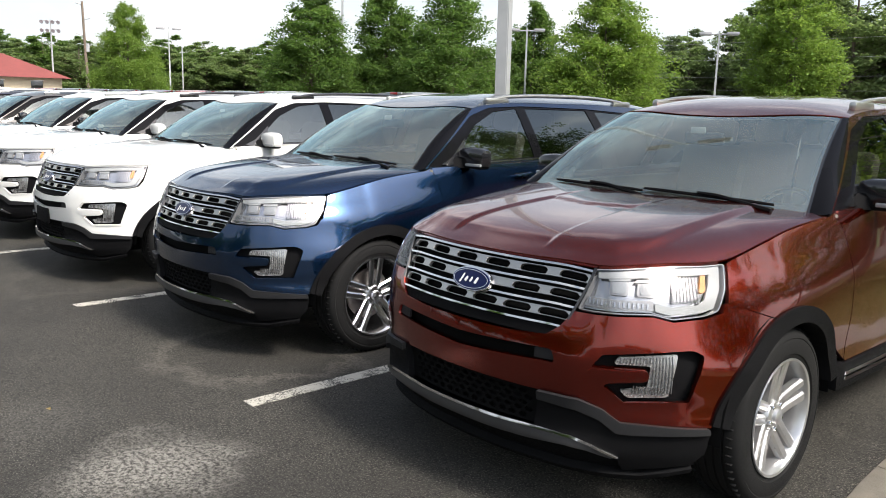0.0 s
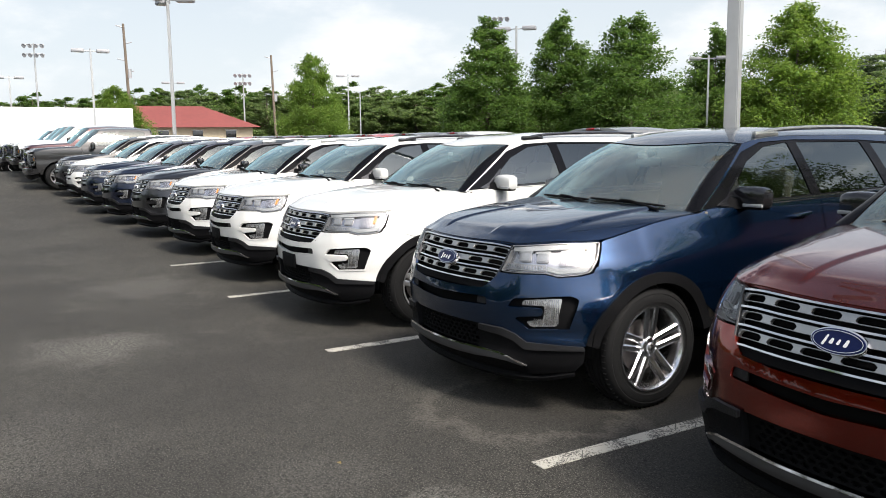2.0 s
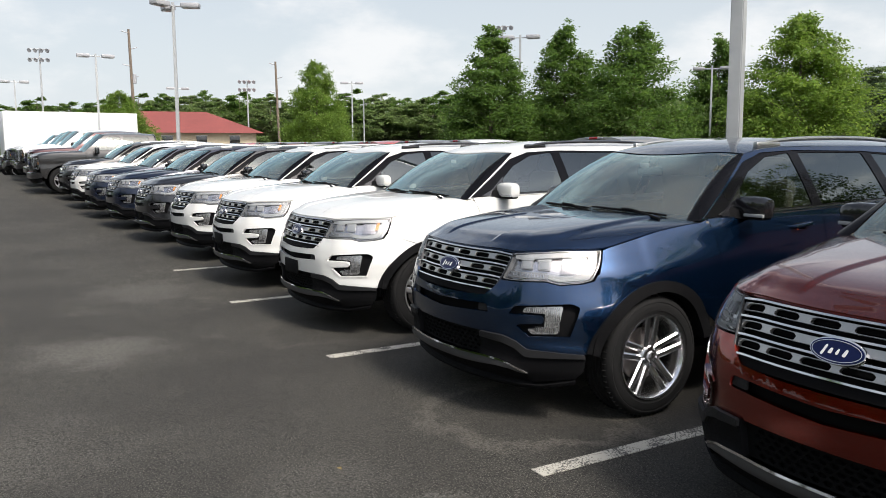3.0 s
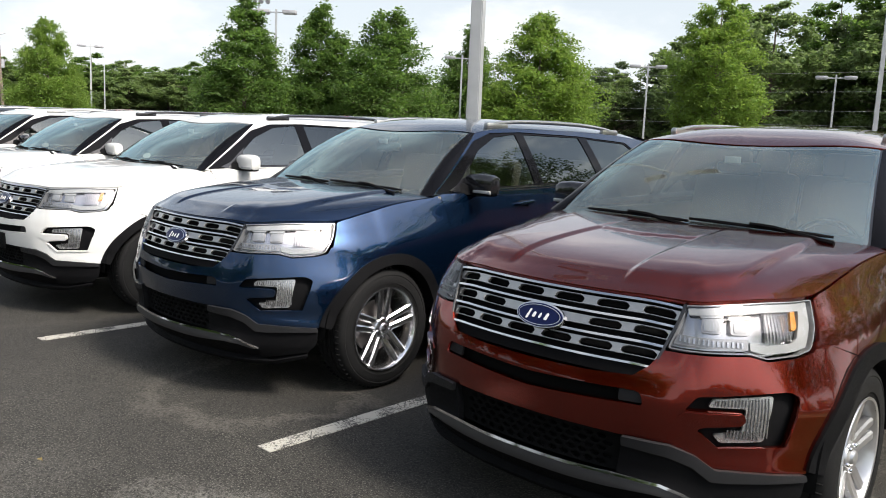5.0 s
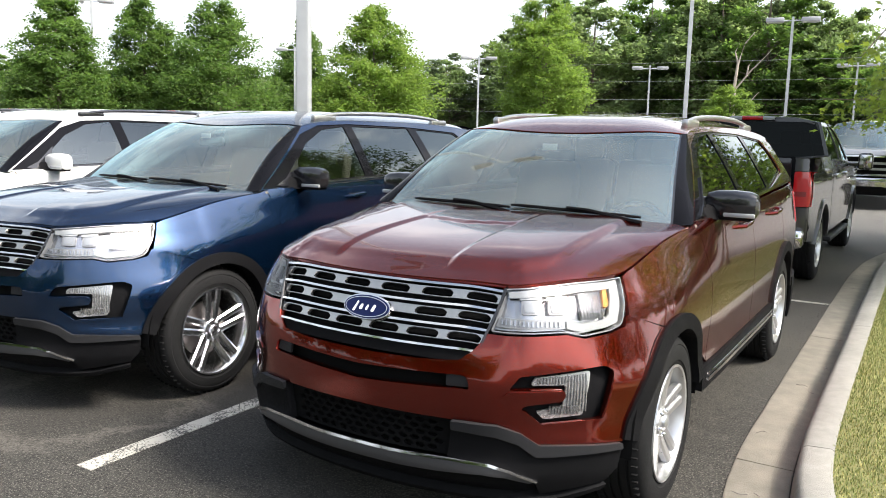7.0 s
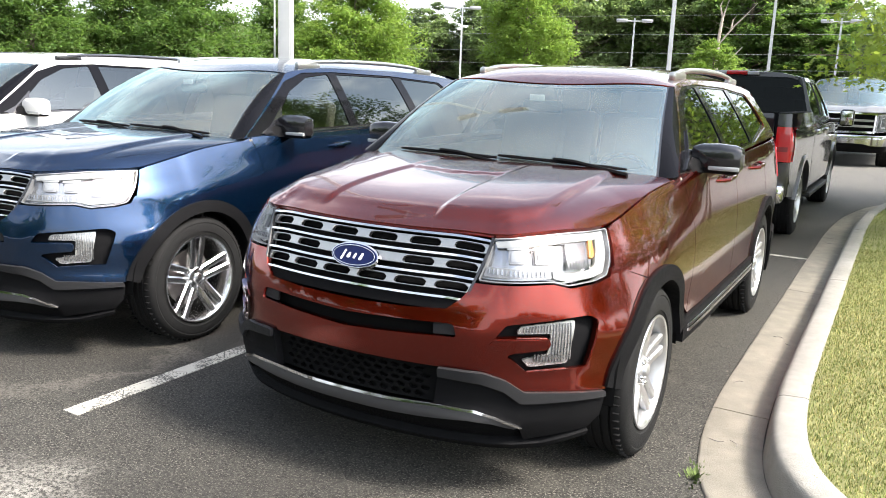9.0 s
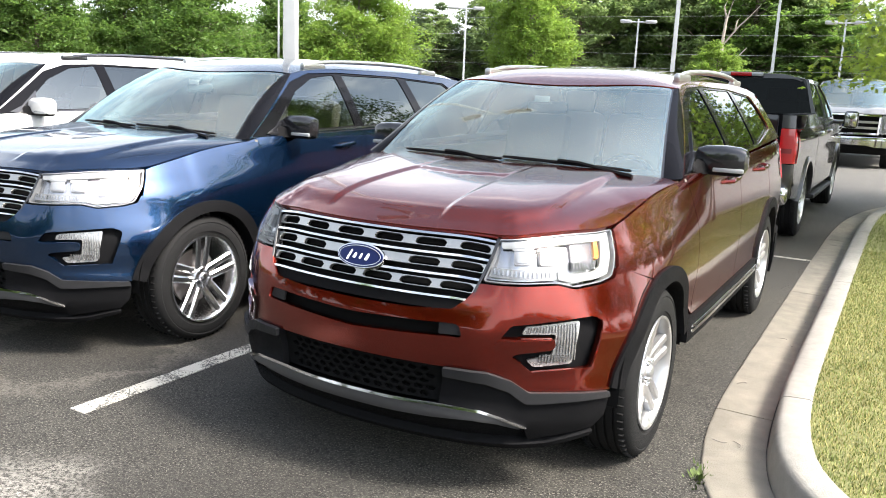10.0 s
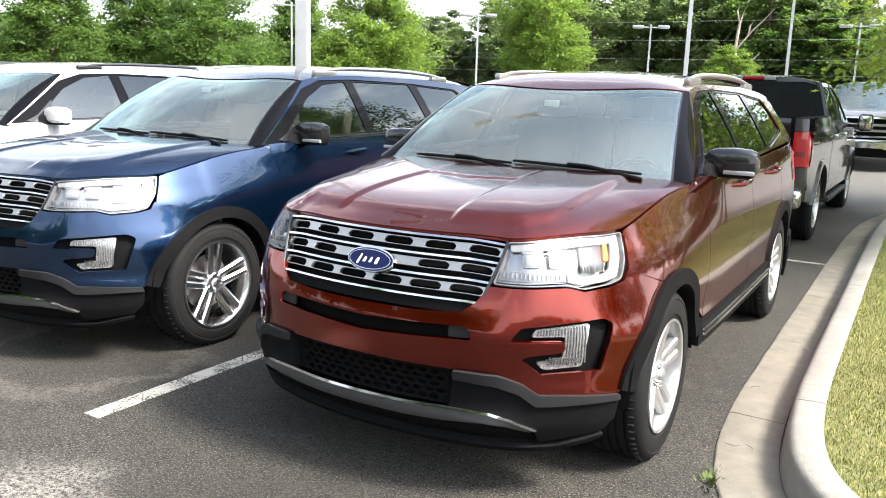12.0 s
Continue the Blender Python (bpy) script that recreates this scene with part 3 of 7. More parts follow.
def suv(place, label, style="silver", black_mirrors=True, tag=True):
    """The big five-door vehicle of the row, in red paint; repaint() gives other colours."""
    car = thing("sport_utility_vehicle", label, "car", "cars parked in the row")
    P = PAINT_RED
    sh = SUV.at
    way = lambda y: float(SUV.way(y))
    side_map = lambda sgn: (lambda y, z: sh(sgn * SUV.way(y), z))

    # hood
    loop, surf = suv_hood()
    part_loop = loop
    patch("hood", [part_loop], surf, P, car, 0.022, 0.02)

    # bumper with its openings
    aw = [(way(y), z) for y, z in arc(AXLE_F, 0.375, 0.490, 166, 100, 14)]
    edge = way(0.474)
    # the fog lamp nest is laid out on a wider scale than it has
    near = lambda poly: [(0.6 + (u - 0.6) * 0.915, v) for u, v in poly]
    lamp = [(0.530, 0.886), (0.590, 1.040), (0.80, 1.060), (1.098, 1.088), (1.074, 1.0), (1.040, 0.920), (0.99, 0.900), (0.892, 0.882), (0.818, 0.898)]
    seam_z = lambda s: 0.955 - (s - 1.045) * 0.40
    top_r = [(0.0, 0.758), (0.25, 0.761), (0.42, 0.772), (0.470, 0.812), (0.522, 0.877), (0.816, 0.891), (0.892, 0.875), (0.992, 0.893), (1.048, 0.914), (1.064, 0.952)]
    seam_end = [p for p in aw if p[1] < seam_z(p[0])]
    low_r = [(edge, 0.486), (0.92, 0.487), (0.712, 0.485), (0.648, 0.530), (0.566, 0.556), (0.41, 0.548), (0.0, 0.548)]
    s_hit = seam_end[-1][0]
    right = top_r + [(s_hit, seam_z(s_hit))] + seam_end[::-1] + low_r
    whole = right + [(-u, v) for u, v in right[::-1]][1:-1]
    fog = rounded(near([(0.600, 0.690), (0.642, 0.742), (0.978, 0.778), (1.013, 0.760), (0.968, 0.575), (0.726, 0.553), (0.650, 0.620), (0.668, 0.632), (0.810, 0.648), (0.824, 0.668), (0.813, 0.694)]), 0.012)
    slot = rounded([(-0.47, 0.672), (-0.455, 0.722), (0, 0.706), (0.455, 0.722), (0.47, 0.672), (0.0, 0.648)], 0.02)
    patch("front_bumper", [whole, slot, fog, flip(fog)], lambda s, z: sh(s, z), P, car, 0.04, 0.03)
    patch("bumper_slot", [rounded([(-0.5, 0.64), (-0.5, 0.74), (0.5, 0.74), (0.5, 0.64)], 0.02)], lambda s, z: sh(s, z, 0.045), DARK, car, 0.08, 0)
    for sgn in (-1, 1):
        f = (lambda q: q) if sgn > 0 else flip
        cap = rounded([(0.375, 0.672), (0.375, 0.718), (0.452, 0.717), (0.466, 0.678)], 0.008)
        patch("slot_cap", [f(cap)], lambda s, z: sh(s, z, 0.012), CLAD_GREY, car, 0.05, 0.01)
        # fog lamp nest
        big = rounded([(0.578, 0.690), (0.628, 0.760), (0.998, 0.795), (1.038, 0.760), (0.978, 0.560), (0.718, 0.540), (0.628, 0.620)], 0.02)
        patch("fog_lamp_bezel", [f(near(big))], lambda s, z: sh(s, z, 0.040), CLAD, car, 0.05, 0)
        blade = rounded([(0.578, 0.664), (0.600, 0.684), (0.804, 0.690), (0.816, 0.668), (0.806, 0.652), (0.646, 0.638)], 0.006)
        patch("fog_lamp_blade", [f(near(blade))], lambda s, z: sh(s, z, -0.004), P, car, 0.05, 0.03, sign=1)
        trim = [(0.656, 0.616), (0.668, 0.612), (0.734, 0.562), (0.964, 0.583), (0.996, 0.700), (1.004, 0.700), (0.972, 0.573), (0.728, 0.549)]
        patch("fog_lamp_lip", [f(near(trim))], lambda s, z: sh(s, z, -0.006), P, car, 0.04, 0.02)
        lamp_in = patch("fog_lamp", [f(rounded(near([(0.690, 0.704), (0.706, 0.733), (0.936, 0.757), (0.908, 0.590), (0.752, 0.573), (0.720, 0.602), (0.826, 0.621), (0.834, 0.706)]), 0.012))], lambda s, z: sh(s, z, 0.022), FOG_GREY, car, 0.04, 0.012, "fluted clear fog lamp")
        for k in range(17):
            s0 = 0.714 + k * 0.0125
            lo = 0.606 if s0 > 0.838 else 0.712
            rib = [(s0, lo), (s0 + 0.004, lo), (s0 + 0.006, 0.729 + (s0 - 0.70) * 0.09), (s0 + 0.002, 0.729 + (s0 - 0.70) * 0.09)]
            patch("flute", [f(near(rib))], lambda s, z: sh(s, z, 0.017), LAMP_CHROME, lamp_in, 0.06, 0.006)
        for k in range(10):
            s0 = 0.768 + k * 0.0125
            rib = [(s0, 0.596), (s0 + 0.006, 0.596), (s0 + 0.007, 0.626), (s0 + 0.001, 0.626)]
            patch("flute", [f(near(rib))], lambda s, z: sh(s, z, 0.017), LAMP_CHROME, lamp_in, 0.06, 0.006)

        # headlamp
        head = patch("headlamp", [f(rounded(lamp, 0.012))], lambda s, z: sh(s, z, 0.046), LAMP_CHROME, car, 0.03, 0, "clear headlamp with chrome reflector")
        inner = rounded([(0.535, 0.890), (0.593, 1.0375), (0.80, 1.0575), (1.0945, 1.0855), (1.071, 1.0), (1.0375, 0.9225), (0.99, 0.9035), (0.892, 0.8855), (0.819, 0.9015)], 0.01)
        patch("lamp_surround", [f(rounded(lamp, 0.012)), f(inner)], lambda s, z: sh(s, z, 0.006), LAMP_GREY, head, 0.05, 0.04)
        patch("light_guide", [f(rounded([(0.602, 1.030), (0.80, 1.050), (1.082, 1.077), (1.074, 1.052), (0.80, 1.024), (0.606, 1.008)], 0.006))], lambda s, z: sh(s, z, 0.016), LAMP_WHITE, head, 0.05, 0.015)
        patch("light_guide", [f(rounded([(1.082, 1.077), (1.062, 1.0), (1.030, 0.929), (0.988, 0.912), (0.892, 0.896), (0.83, 0.909), (0.83, 0.938), (0.894, 0.926), (0.980, 0.940), (1.002, 0.957), (1.032, 1.02), (1.046, 1.060)], 0.006))], lambda s, z: sh(s, z, 0.016), LAMP_WHITE, head, 0.05, 0.015)
        for s0, s1 in ((0.655, 0.735), (0.765, 0.845)):
            mod = patch("lamp_module", [f(rounded([(s0, 0.955), (s0 + 0.008, 1.008), (s1 + 0.006, 1.014), (s1, 0.957)], 0.012))], lambda s, z: sh(s, z, 0.026), LAMP_GREY, head, 0.04, 0.022)
            patch("projector", [f(rounded([(s0 + 0.010, 0.962), (s0 + 0.016, 1.001), (s1 - 0.004, 1.006), (s1 - 0.010, 0.964)], 0.014))], lambda s, z: sh(s, z, 0.022), LAMP_EYE, mod, 0.04, 0.01)
            patch("projector_brow", [f(rounded([(s0 - 0.004, 1.004), (s0 + 0.002, 1.015), (s1 + 0.014, 1.022), (s1 + 0.010, 1.009)], 0.004))], lambda s, z: sh(s, z, 0.020), LAMP_WHITE, mod, 0.04, 0.01)
        side = patch("side_reflector", [f(rounded([(0.900, 0.932), (0.915, 1.040), (1.040, 1.056), (1.026, 1.010), (1.000, 0.955), (0.975, 0.942)], 0.008))], lambda s, z: sh(s, z, 0.034), LAMP_DARK, head, 0.04, 0.012)
        for k in range(8):
            s0 = 0.906 + k * 0.0115
            patch("reflector_flute", [f([(s0, 0.944), (s0 + 0.005, 0.944), (s0 + 0.015, 1.036 + 0.0014 * k), (s0 + 0.010, 1.036 + 0.0014 * k)])], lambda s, z: sh(s, z, 0.029), LAMP_CHROME, side, 0.06, 0.006)
        patch("amber_marker", [f(rounded([(0.992, 0.985), (1.012, 1.046), (1.030, 1.049), (1.016, 0.992), (1.002, 0.980)], 0.005))], lambda s, z: sh(s, z, 0.020), AMBER, head, 0.04, 0.02)
        low = patch("lamp_sill", [f(rounded([(0.548, 0.902), (0.562, 0.936), (0.826, 0.944), (0.826, 0.908)], 0.004))], lambda s, z: sh(s, z, 0.022), LAMP_GREY, head, 0.05, 0.02)
        for k in range(14):
            s0 = 0.57 + k * 0.0175
            patch("sill_rib", [f([(s0, 0.915), (s0 + 0.007, 0.915), (s0 + 0.008, 0.934), (s0 + 0.001, 0.934)])], lambda s, z: sh(s, z, 0.017), LAMP_CHROME, low, 0.05, 0.006)
        lens = patch("lens", [f(rounded(lamp, 0.012))], lambda s, z: sh(s, z, -0.001), LENS, head, 0.05, 0)
        lens.visible_shadow = False

        # fender, doors, quarter
        g = side_map(sgn)
        arch_up = arc(AXLE_F, 0.375, 0.490, 100, 12, 16)
        fy = [(y, seam_z(way(y))) for y in (0.44, 0.52, 0.58)]
        ss = np.linspace(1.10, S_COWL, 16)
        hood_line = [(float(SUV.at(np.array([s]), np.array([0.8]))[0, 1]), float(HOOD_EDGE(s)) - 0.006) for s in ss]
        a0 = way(0.95)
        # fender outline named by way round and height
        arch_s = [(way(y), z) for y, z in arc(AXLE_F, 0.375, 0.490, 178, 10, 30) if z > 0.52]
        arch_top = [p for p in arch_s if p[1] > seam_z(p[0])]
        arch_rear = [p for p in arch_top]
        fender = [(1.070, 0.950), (1.082, 1.0), (1.106, 1.088)] + [(float(s), float(HOOD_EDGE(s)) - 0.005) for s in ss[1:]] + [(way(1.46), 1.196), (way(1.50), 1.10), (way(1.53), 0.9), (way(1.53), 0.52)] + [p for p in arch_rear[::-1]] + [(arch_top[0][0], seam_z(arch_top[0][0]) + 0.006)]
        patch("front_fender", [[(sgn * u, v) for u, v in fender] if sgn > 0 else flip(fender)], lambda s, z: sh(s, z), P, car, 0.045, 0.02)
        door = rounded([(1.538, 0.51), (1.538, 0.9), (1.506, 1.10), (1.466, 1.202), (2.596, 1.222), (2.612, 1.0), (2.602, 0.51)], 0.015)
        fd = patch("front_door", [door], g, P, car, 0.06, 0.02, sign=sgn)
        arch_r = arc(AXLE_R, 0.375, 0.490, 178, 14, 26)
        arch_cut = [p for p in arch_r if p[0] < 3.64 and p[1] > 0.51]
        rdoor = [(2.610, 0.51), (2.620, 1.0), (2.604, 1.222), (3.62, 1.245), (3.70, 1.1), (3.70, 0.99)] + [(3.66, arch_cut[-1][1] + 0.03)] + arch_cut[::-1] + [(arch_cut[0][0], 0.51)]
        rd = patch("rear_door", [rdoor], g, P, car, 0.06, 0.02, sign=sgn)
        arch_q = [p for p in arch_r if p[0] > 3.655 and p[1] > 0.51]
        quarter = [(3.628, 1.246), (3.708, 1.1), (3.708, 0.99), (3.668, arch_cut[-1][1] + 0.035)] + arch_q + [(4.32, 0.51), (4.80, 0.55), (4.80, 1.26)]
        patch("rear_quarter", [quarter], g, P, car, 0.06, 0.02, sign=sgn)
        for dr, y0 in ((fd, 2.33), (rd, 3.36)):
            z0 = 1.115
            x0 = float(g(np.array([y0]), np.array([z0]))[0, 0])
            pts = [(x0 + sgn * o, y0 + q, z0 + 0.006 * k) for k, (o, q) in enumerate(((-0.005, -0.10), (0.030, -0.085), (0.036, 0.0), (0.032, 0.085), (-0.005, 0.105)))]
            part("door_handle", tube_bm(pts, [0.011, 0.013, 0.014, 0.013, 0.011], 8), P, dr, "painted door handle")
            part("handle_bowl", box_bm((0.004, 0.13, 0.05), (x0 + sgn * 0.001, y0, z0), 0.001), GLOSS_BLACK, dr)
        # arch flares
        for cy, a_lo, a_hi, nm in ((AXLE_F, 10, 166, "front_arch_flare"), (AXLE_R, 14, 172, "rear_arch_flare")):
            ring = arc(cy, 0.375, 0.500, a_lo, a_hi, 28) + arc(cy, 0.375, 0.432, a_hi, a_lo, 28)
            patch(nm, [[(y, z) for y, z in ring]], lambda y, z, g=g: g(y, z) + np.array([sgn * 0.016, 0, 0]), CLAD, car, 0.05, 0.10, sign=sgn)
        for cy in (AXLE_F, AXLE_R):
            liner = loft_bm([[(sgn * xx, y, z) for y, z in arc(cy, 0.375, 0.486, 0, 180, 22)] for xx in (0.955, 0.62)])
            part("wheel_liner", liner, DARK, car)
        # sill with bright strip
        sill = [(1.452, 0.385), (1.440, 0.505), (3.34, 0.505), (3.33, 0.385)]
        patch("side_sill", [sill], lambda y, z, g=g: g(y, z) + np.array([sgn * 0.012, 0, 0]), CLAD, car, 0.08, 0.06, sign=sgn)
        for z0 in (0.425, 0.452):
            strip = [(1.52, z0), (1.52, z0 + 0.016), (3.30, z0 + 0.016), (3.30, z0)]
            patch("sill_strip", [strip], lambda y, z, g=g: g(y, z) + np.array([sgn * 0.022, 0, 0]), CHROME, car, 0.08, 0.012, sign=sgn)

        # upper flank with glass
        fl = lambda y, z, sgn=sgn: np.stack([sgn * suv_flank(y, z), np.asarray(y, float), np.asarray(z, float)], -1)
        top = [(y, float(ROOF_EDGE(y))) for y in np.linspace(4.62, 2.06, 20)]
        outer = [(1.40, 1.196), (1.50, 1.206), (2.6, 1.228), (3.62, 1.25), (4.86, 1.27), (4.74, 1.42)] + top
        dlo = rounded([(1.425, 1.204), (2.6, 1.244), (3.6, 1.266), (4.46, 1.36), (4.36, 1.50), (4.22, 1.595), (3.4, 1.632), (2.62, 1.640), (2.24, 1.624), (2.0, 1.558)], 0.02)
        patch("cabin_side", [outer, dlo], fl, P, car, 0.06, 0.02, sign=sgn)
        dlo_in = lambda o: (lambda y, z, o=o: fl(y, z) - np.array([sgn * o, 0, 0]))
        gf = rounded([(1.66, 1.232), (2.555, 1.252), (2.548, 1.622), (2.28, 1.594), (2.02, 1.492)], 0.02)
        gr = rounded([(2.66, 1.254), (3.50, 1.274), (3.44, 1.618), (2.65, 1.622)], 0.02)
        gq = rounded([(3.62, 1.280), (4.43, 1.37), (4.34, 1.49), (4.20, 1.582), (3.56, 1.612)], 0.03)
        patch("window_trim", [dlo, gf, gr, gq], dlo_in(0.008), PILLAR, car, 0.06, 0.012, sign=sgn)
        for nm, lp, m in (("front_side_window", gf, SIDE_GLASS), ("rear_side_window", gr, PRIVACY), ("quarter_window", gq, PRIVACY)):
            w = patch(nm, [lp], dlo_in(0.014), m, car, 0.08, 0, sign=sgn)
            w.visible_shadow = False
        strip = [(1.60, 1.214), (2.6, 1.236), (3.6, 1.258), (4.40, 1.335), (4.40, 1.345), (3.6, 1.270), (2.6, 1.248), (1.60, 1.226)]
        patch("belt_strip", [strip], lambda y, z: fl(y, z) + np.array([sgn * 0.005, 0, 0]), GLOSS_BLACK, car, 0.08, 0.008, sign=sgn)
        # windscreen pillar
        ts = np.linspace(0, 1, 16)
        ws = suv_screen(np.full(16, sgn * 1.0), ts)
        yy = np.interp(ts, [0, 1], [1.40, 2.06])
        zz = np.where(ts < 0.02, 1.196, 1.196 + (float(ROOF_EDGE(2.06)) - 1.196) * ts)
        sd = fl(yy, zz)
        rows = []
        for k in range(5):
            q = k / 4
            b = ws * (1 - q) + sd * q
            b[:, 0] += sgn * 0.012 * math.sin(math.pi * q)
            b[:, 1] -= 0.006 * math.sin(math.pi * q)
            rows.append(b)
        part("windscreen_pillar", loft_bm(rows if sgn > 0 else rows[::-1]), PILLAR, car, "black windscreen pillar")
        # roof rail
        ry = np.linspace(2.30, 4.15, 22)
        base = suv_roof(np.full(22, sgn * 0.93), ry)
        pts = [(p[0], p[1], p[2] + 0.042 * math.sin(math.pi * min(1, max(0, k / 21))) ** 0.35 + 0.004) for k, p in enumerate(base)]
        part("roof_rail", tube_bm(pts, [0.018 + 0.007 * math.sin(math.pi * k / 21) for k in range(22)], 10, flat=0.72), RAIL_SILVER, car, "satin silver roof rail")
        for yk in (2.34, 4.11):
            p = suv_roof(np.array([sgn * 0.93]), np.array([yk]))[0]
            part("rail_foot", box_bm((0.044, 0.26, 0.050), (p[0], p[1] + (0.05 if yk < 3 else -0.05), p[2] + 0.010), 0.016), RAIL_SILVER, car)
        # mirror
        mir = new("door_mirror")
        mir.parent = car
        cap = bmesh.new()
        rows = []
        for k, (xx, sy, sz) in enumerate(((0.0, 0.05, 0.030), (0.012, 0.085, 0.056), (0.05, 0.105, 0.072), (0.13, 0.11, 0.078), (0.20, 0.104, 0.074), (0.228, 0.085, 0.060), (0.236, 0.05, 0.04))):
            rows.append([(sgn * (0.862 + 1.09 * xx), 1.795 + 0.5 * sy * np.sign(math.cos(q)) * abs(math.cos(q)) ** 0.6 * (1.0 if math.cos(q) > 0 else 1.25), 1.272 + 0.95 * sz * np.sign(math.sin(q)) * abs(math.sin(q)) ** 0.55 - 0.02 * xx) for q in np.linspace(0, 2 * math.pi, 20, endpoint=False)])
        loft_bm(rows if sgn > 0 else rows[::-1], cap, close=True)
        cap.faces.new([v for v in cap.verts[-20:]])
        part("mirror_cap", cap, GLOSS_BLACK if black_mirrors else P, mir)
        part("mirror_base", box_bm((0.22, 0.10, 0.040), (sgn * 0.992, 1.785, 1.213), 0.016), CLAD, mir)
        part("mirror_arm", loft_bm([[(sgn * x, y, z) for x, y, z in ((0.885, 1.62, 1.205), (0.885, 1.83, 1.205), (0.885, 1.83, 1.27), (0.885, 1.70, 1.27))], [(sgn * x, y, z) for x, y, z in ((0.945, 1.74, 1.195), (0.945, 1.83, 1.195), (0.945, 1.83, 1.245), (0.945, 1.75, 1.245))]], close=True), CLAD, mir)
        part("turn_signal", box_bm((0.150, 0.020, 0.022), (sgn * 1.037, 1.734, 1.222), 0.006), LAMP_WHITE, mir, "clear turn signal strip")
        part("mirror_glass", box_bm((0.15, 0.006, 0.09), (sgn * 1.022, 1.842, 1.272), 0.002), CHROME, mir)
        sail = [(1.56, 1.222), (1.78, 1.226), (1.86, 1.40), (1.68, 1.27)]
        patch("mirror_sail", [sail], lambda y, z: fl(y, z) + np.array([sgn * 0.004, 0, 0]), GLOSS_BLACK, mir, 0.06, 0.01, sign=sgn)
        # lower front corner cladding
        corner = [(0.405, 0.543), (0.566, 0.552), (0.646, 0.526), (0.710, 0.481), (0.92, 0.482), (edge - 0.012, 0.481), (edge - 0.004, 0.46), (edge - 0.012, 0.36), (0.96, 0.30), (0.74, 0.262), (0.705, 0.328), (0.616, 0.366), (0.545, 0.388), (0.385, 0.392)]
        patch("lower_cladding", [f(rounded(corner, 0.008))], lambda s, z: sh(s, z, -0.004), CLAD, car, 0.04, 0.05)
        shoulder = [(0.402, 0.546), (0.566, 0.556), (0.648, 0.530), (0.712, 0.486), (edge - 0.012, 0.486), (edge - 0.008, 0.462), (0.76, 0.440), (0.700, 0.440), (0.640, 0.488), (0.560, 0.512), (0.404, 0.512)]
        patch("cladding_shoulder", [f(rounded(shoulder, 0.006))], lambda s, z: sh(s, z, -0.020 + 0.0), CLAD_GREY, car, 0.04, 0.018)
        wheel(car, sgn * 0.972, AXLE_F, sgn, style=style, rim=0.249 if style == "silver" else 0.262)
        wheel(car, sgn * 0.972, AXLE_R, sgn, style=style, rim=0.249 if style == "silver" else 0.262)
        # rear lamp
        rl = [(4.60, 0.98), (4.62, 1.20), (4.93, 1.20), (4.93, 0.98)]
        s0, s1 = way(4.55), SUV.end - 0.55
        tl = [(s0, 0.96), (s0 + 0.02, 1.20), (s1, 1.20), (s1 - 0.02, 0.98)]
        patch("tail_lamp", [f(tl)], lambda s, z: sh(s, z, -0.006), TAIL_RED, car, 0.05, 0.02, "red tail lamp")

    # grille
    back = rounded([(-0.53, 0.775), (-0.60, 1.05), (0.60, 1.05), (0.53, 0.775)], 0.02)
    grille = patch("grille", [back], lambda s, z: sh(s, z, 0.070), DARK, car, 0.06, 0, "black grille with chrome bars")
    for k, (z0, half) in enumerate(((1.026, 0.578), (0.957, 0.554), (0.884, 0.522), (0.808, 0.478))):
        bar = rounded([(-half, z0), (-half + 0.004, z0 + 0.0078), (half - 0.004, z0 + 0.0078), (half, z0)], 0.004)
        patch("grille_bar", [bar], lambda s, z: sh(s, z, 0.002), CHROME, grille, 0.04, 0.016)
    for k, (z0, half) in enumerate(((0.979, 0.562), (0.908, 0.534), (0.834, 0.497))):
        # a satin band pierced by long pods
        pods, q = [], half / 0.562
        for j in range(-3, 3):
            u = (j + 0.5) * 0.193 * q
            if k == 1 and abs(u) < 0.12:
                continue
            pods.append(rounded([(u - 0.071, z0 + 0.010), (u - 0.064, z0 + 0.026), (u - 0.042, z0 + 0.0315), (u + 0.050, z0 + 0.0315), (u + 0.069, z0 + 0.020), (u + 0.060, z0 + 0.0035), (u - 0.056, z0 + 0.0035)], 0.006))
        strip = [(-half, z0 + 0.0015), (-half - 0.008, z0 + 0.034), (half + 0.008, z0 + 0.034), (half, z0 + 0.0015)]
        patch("grille_band", [strip] + pods, lambda s, z: sh(s, z, 0.016), SATIN, grille, 0.05, 0.016)
        patch("grille_mesh", [[(-half, z0 + 0.004), (-half, z0 + 0.03), (half, z0 + 0.03), (half, z0 + 0.004)]], lambda s, z: sh(s, z, 0.045), DARK, grille, 0.06, 0.004)
    sill_g = rounded([(-0.455, 0.765), (-0.474, 0.802), (0.474, 0.802), (0.455, 0.765)], 0.01)
    patch("grille_sill", [sill_g], lambda s, z: sh(s, z, 0.012), CLAD, grille, 0.05, 0.03)
    for sgn in (-1, 1):
        ed = [(0.474, 0.796), (0.484, 0.796), (0.594, 1.043), (0.580, 1.043)]
        patch("grille_edge", [ed if sgn > 0 else flip(ed)], lambda s, z: sh(s, z, 0.0), GLOSS_BLACK, grille, 0.05, 0.03)
    # oval badge
    ov = lambda rx, rz: [(rx * math.cos(q), 0.918 + rz * math.sin(q)) for q in np.linspace(0, 2 * math.pi, 40, endpoint=False)]
    bd = patch("badge", [ov(0.112, 0.046)], lambda s, z: sh(s, z, -0.012), CHROME, grille, 0.04, 0.05, "oval blue badge with chrome rim")
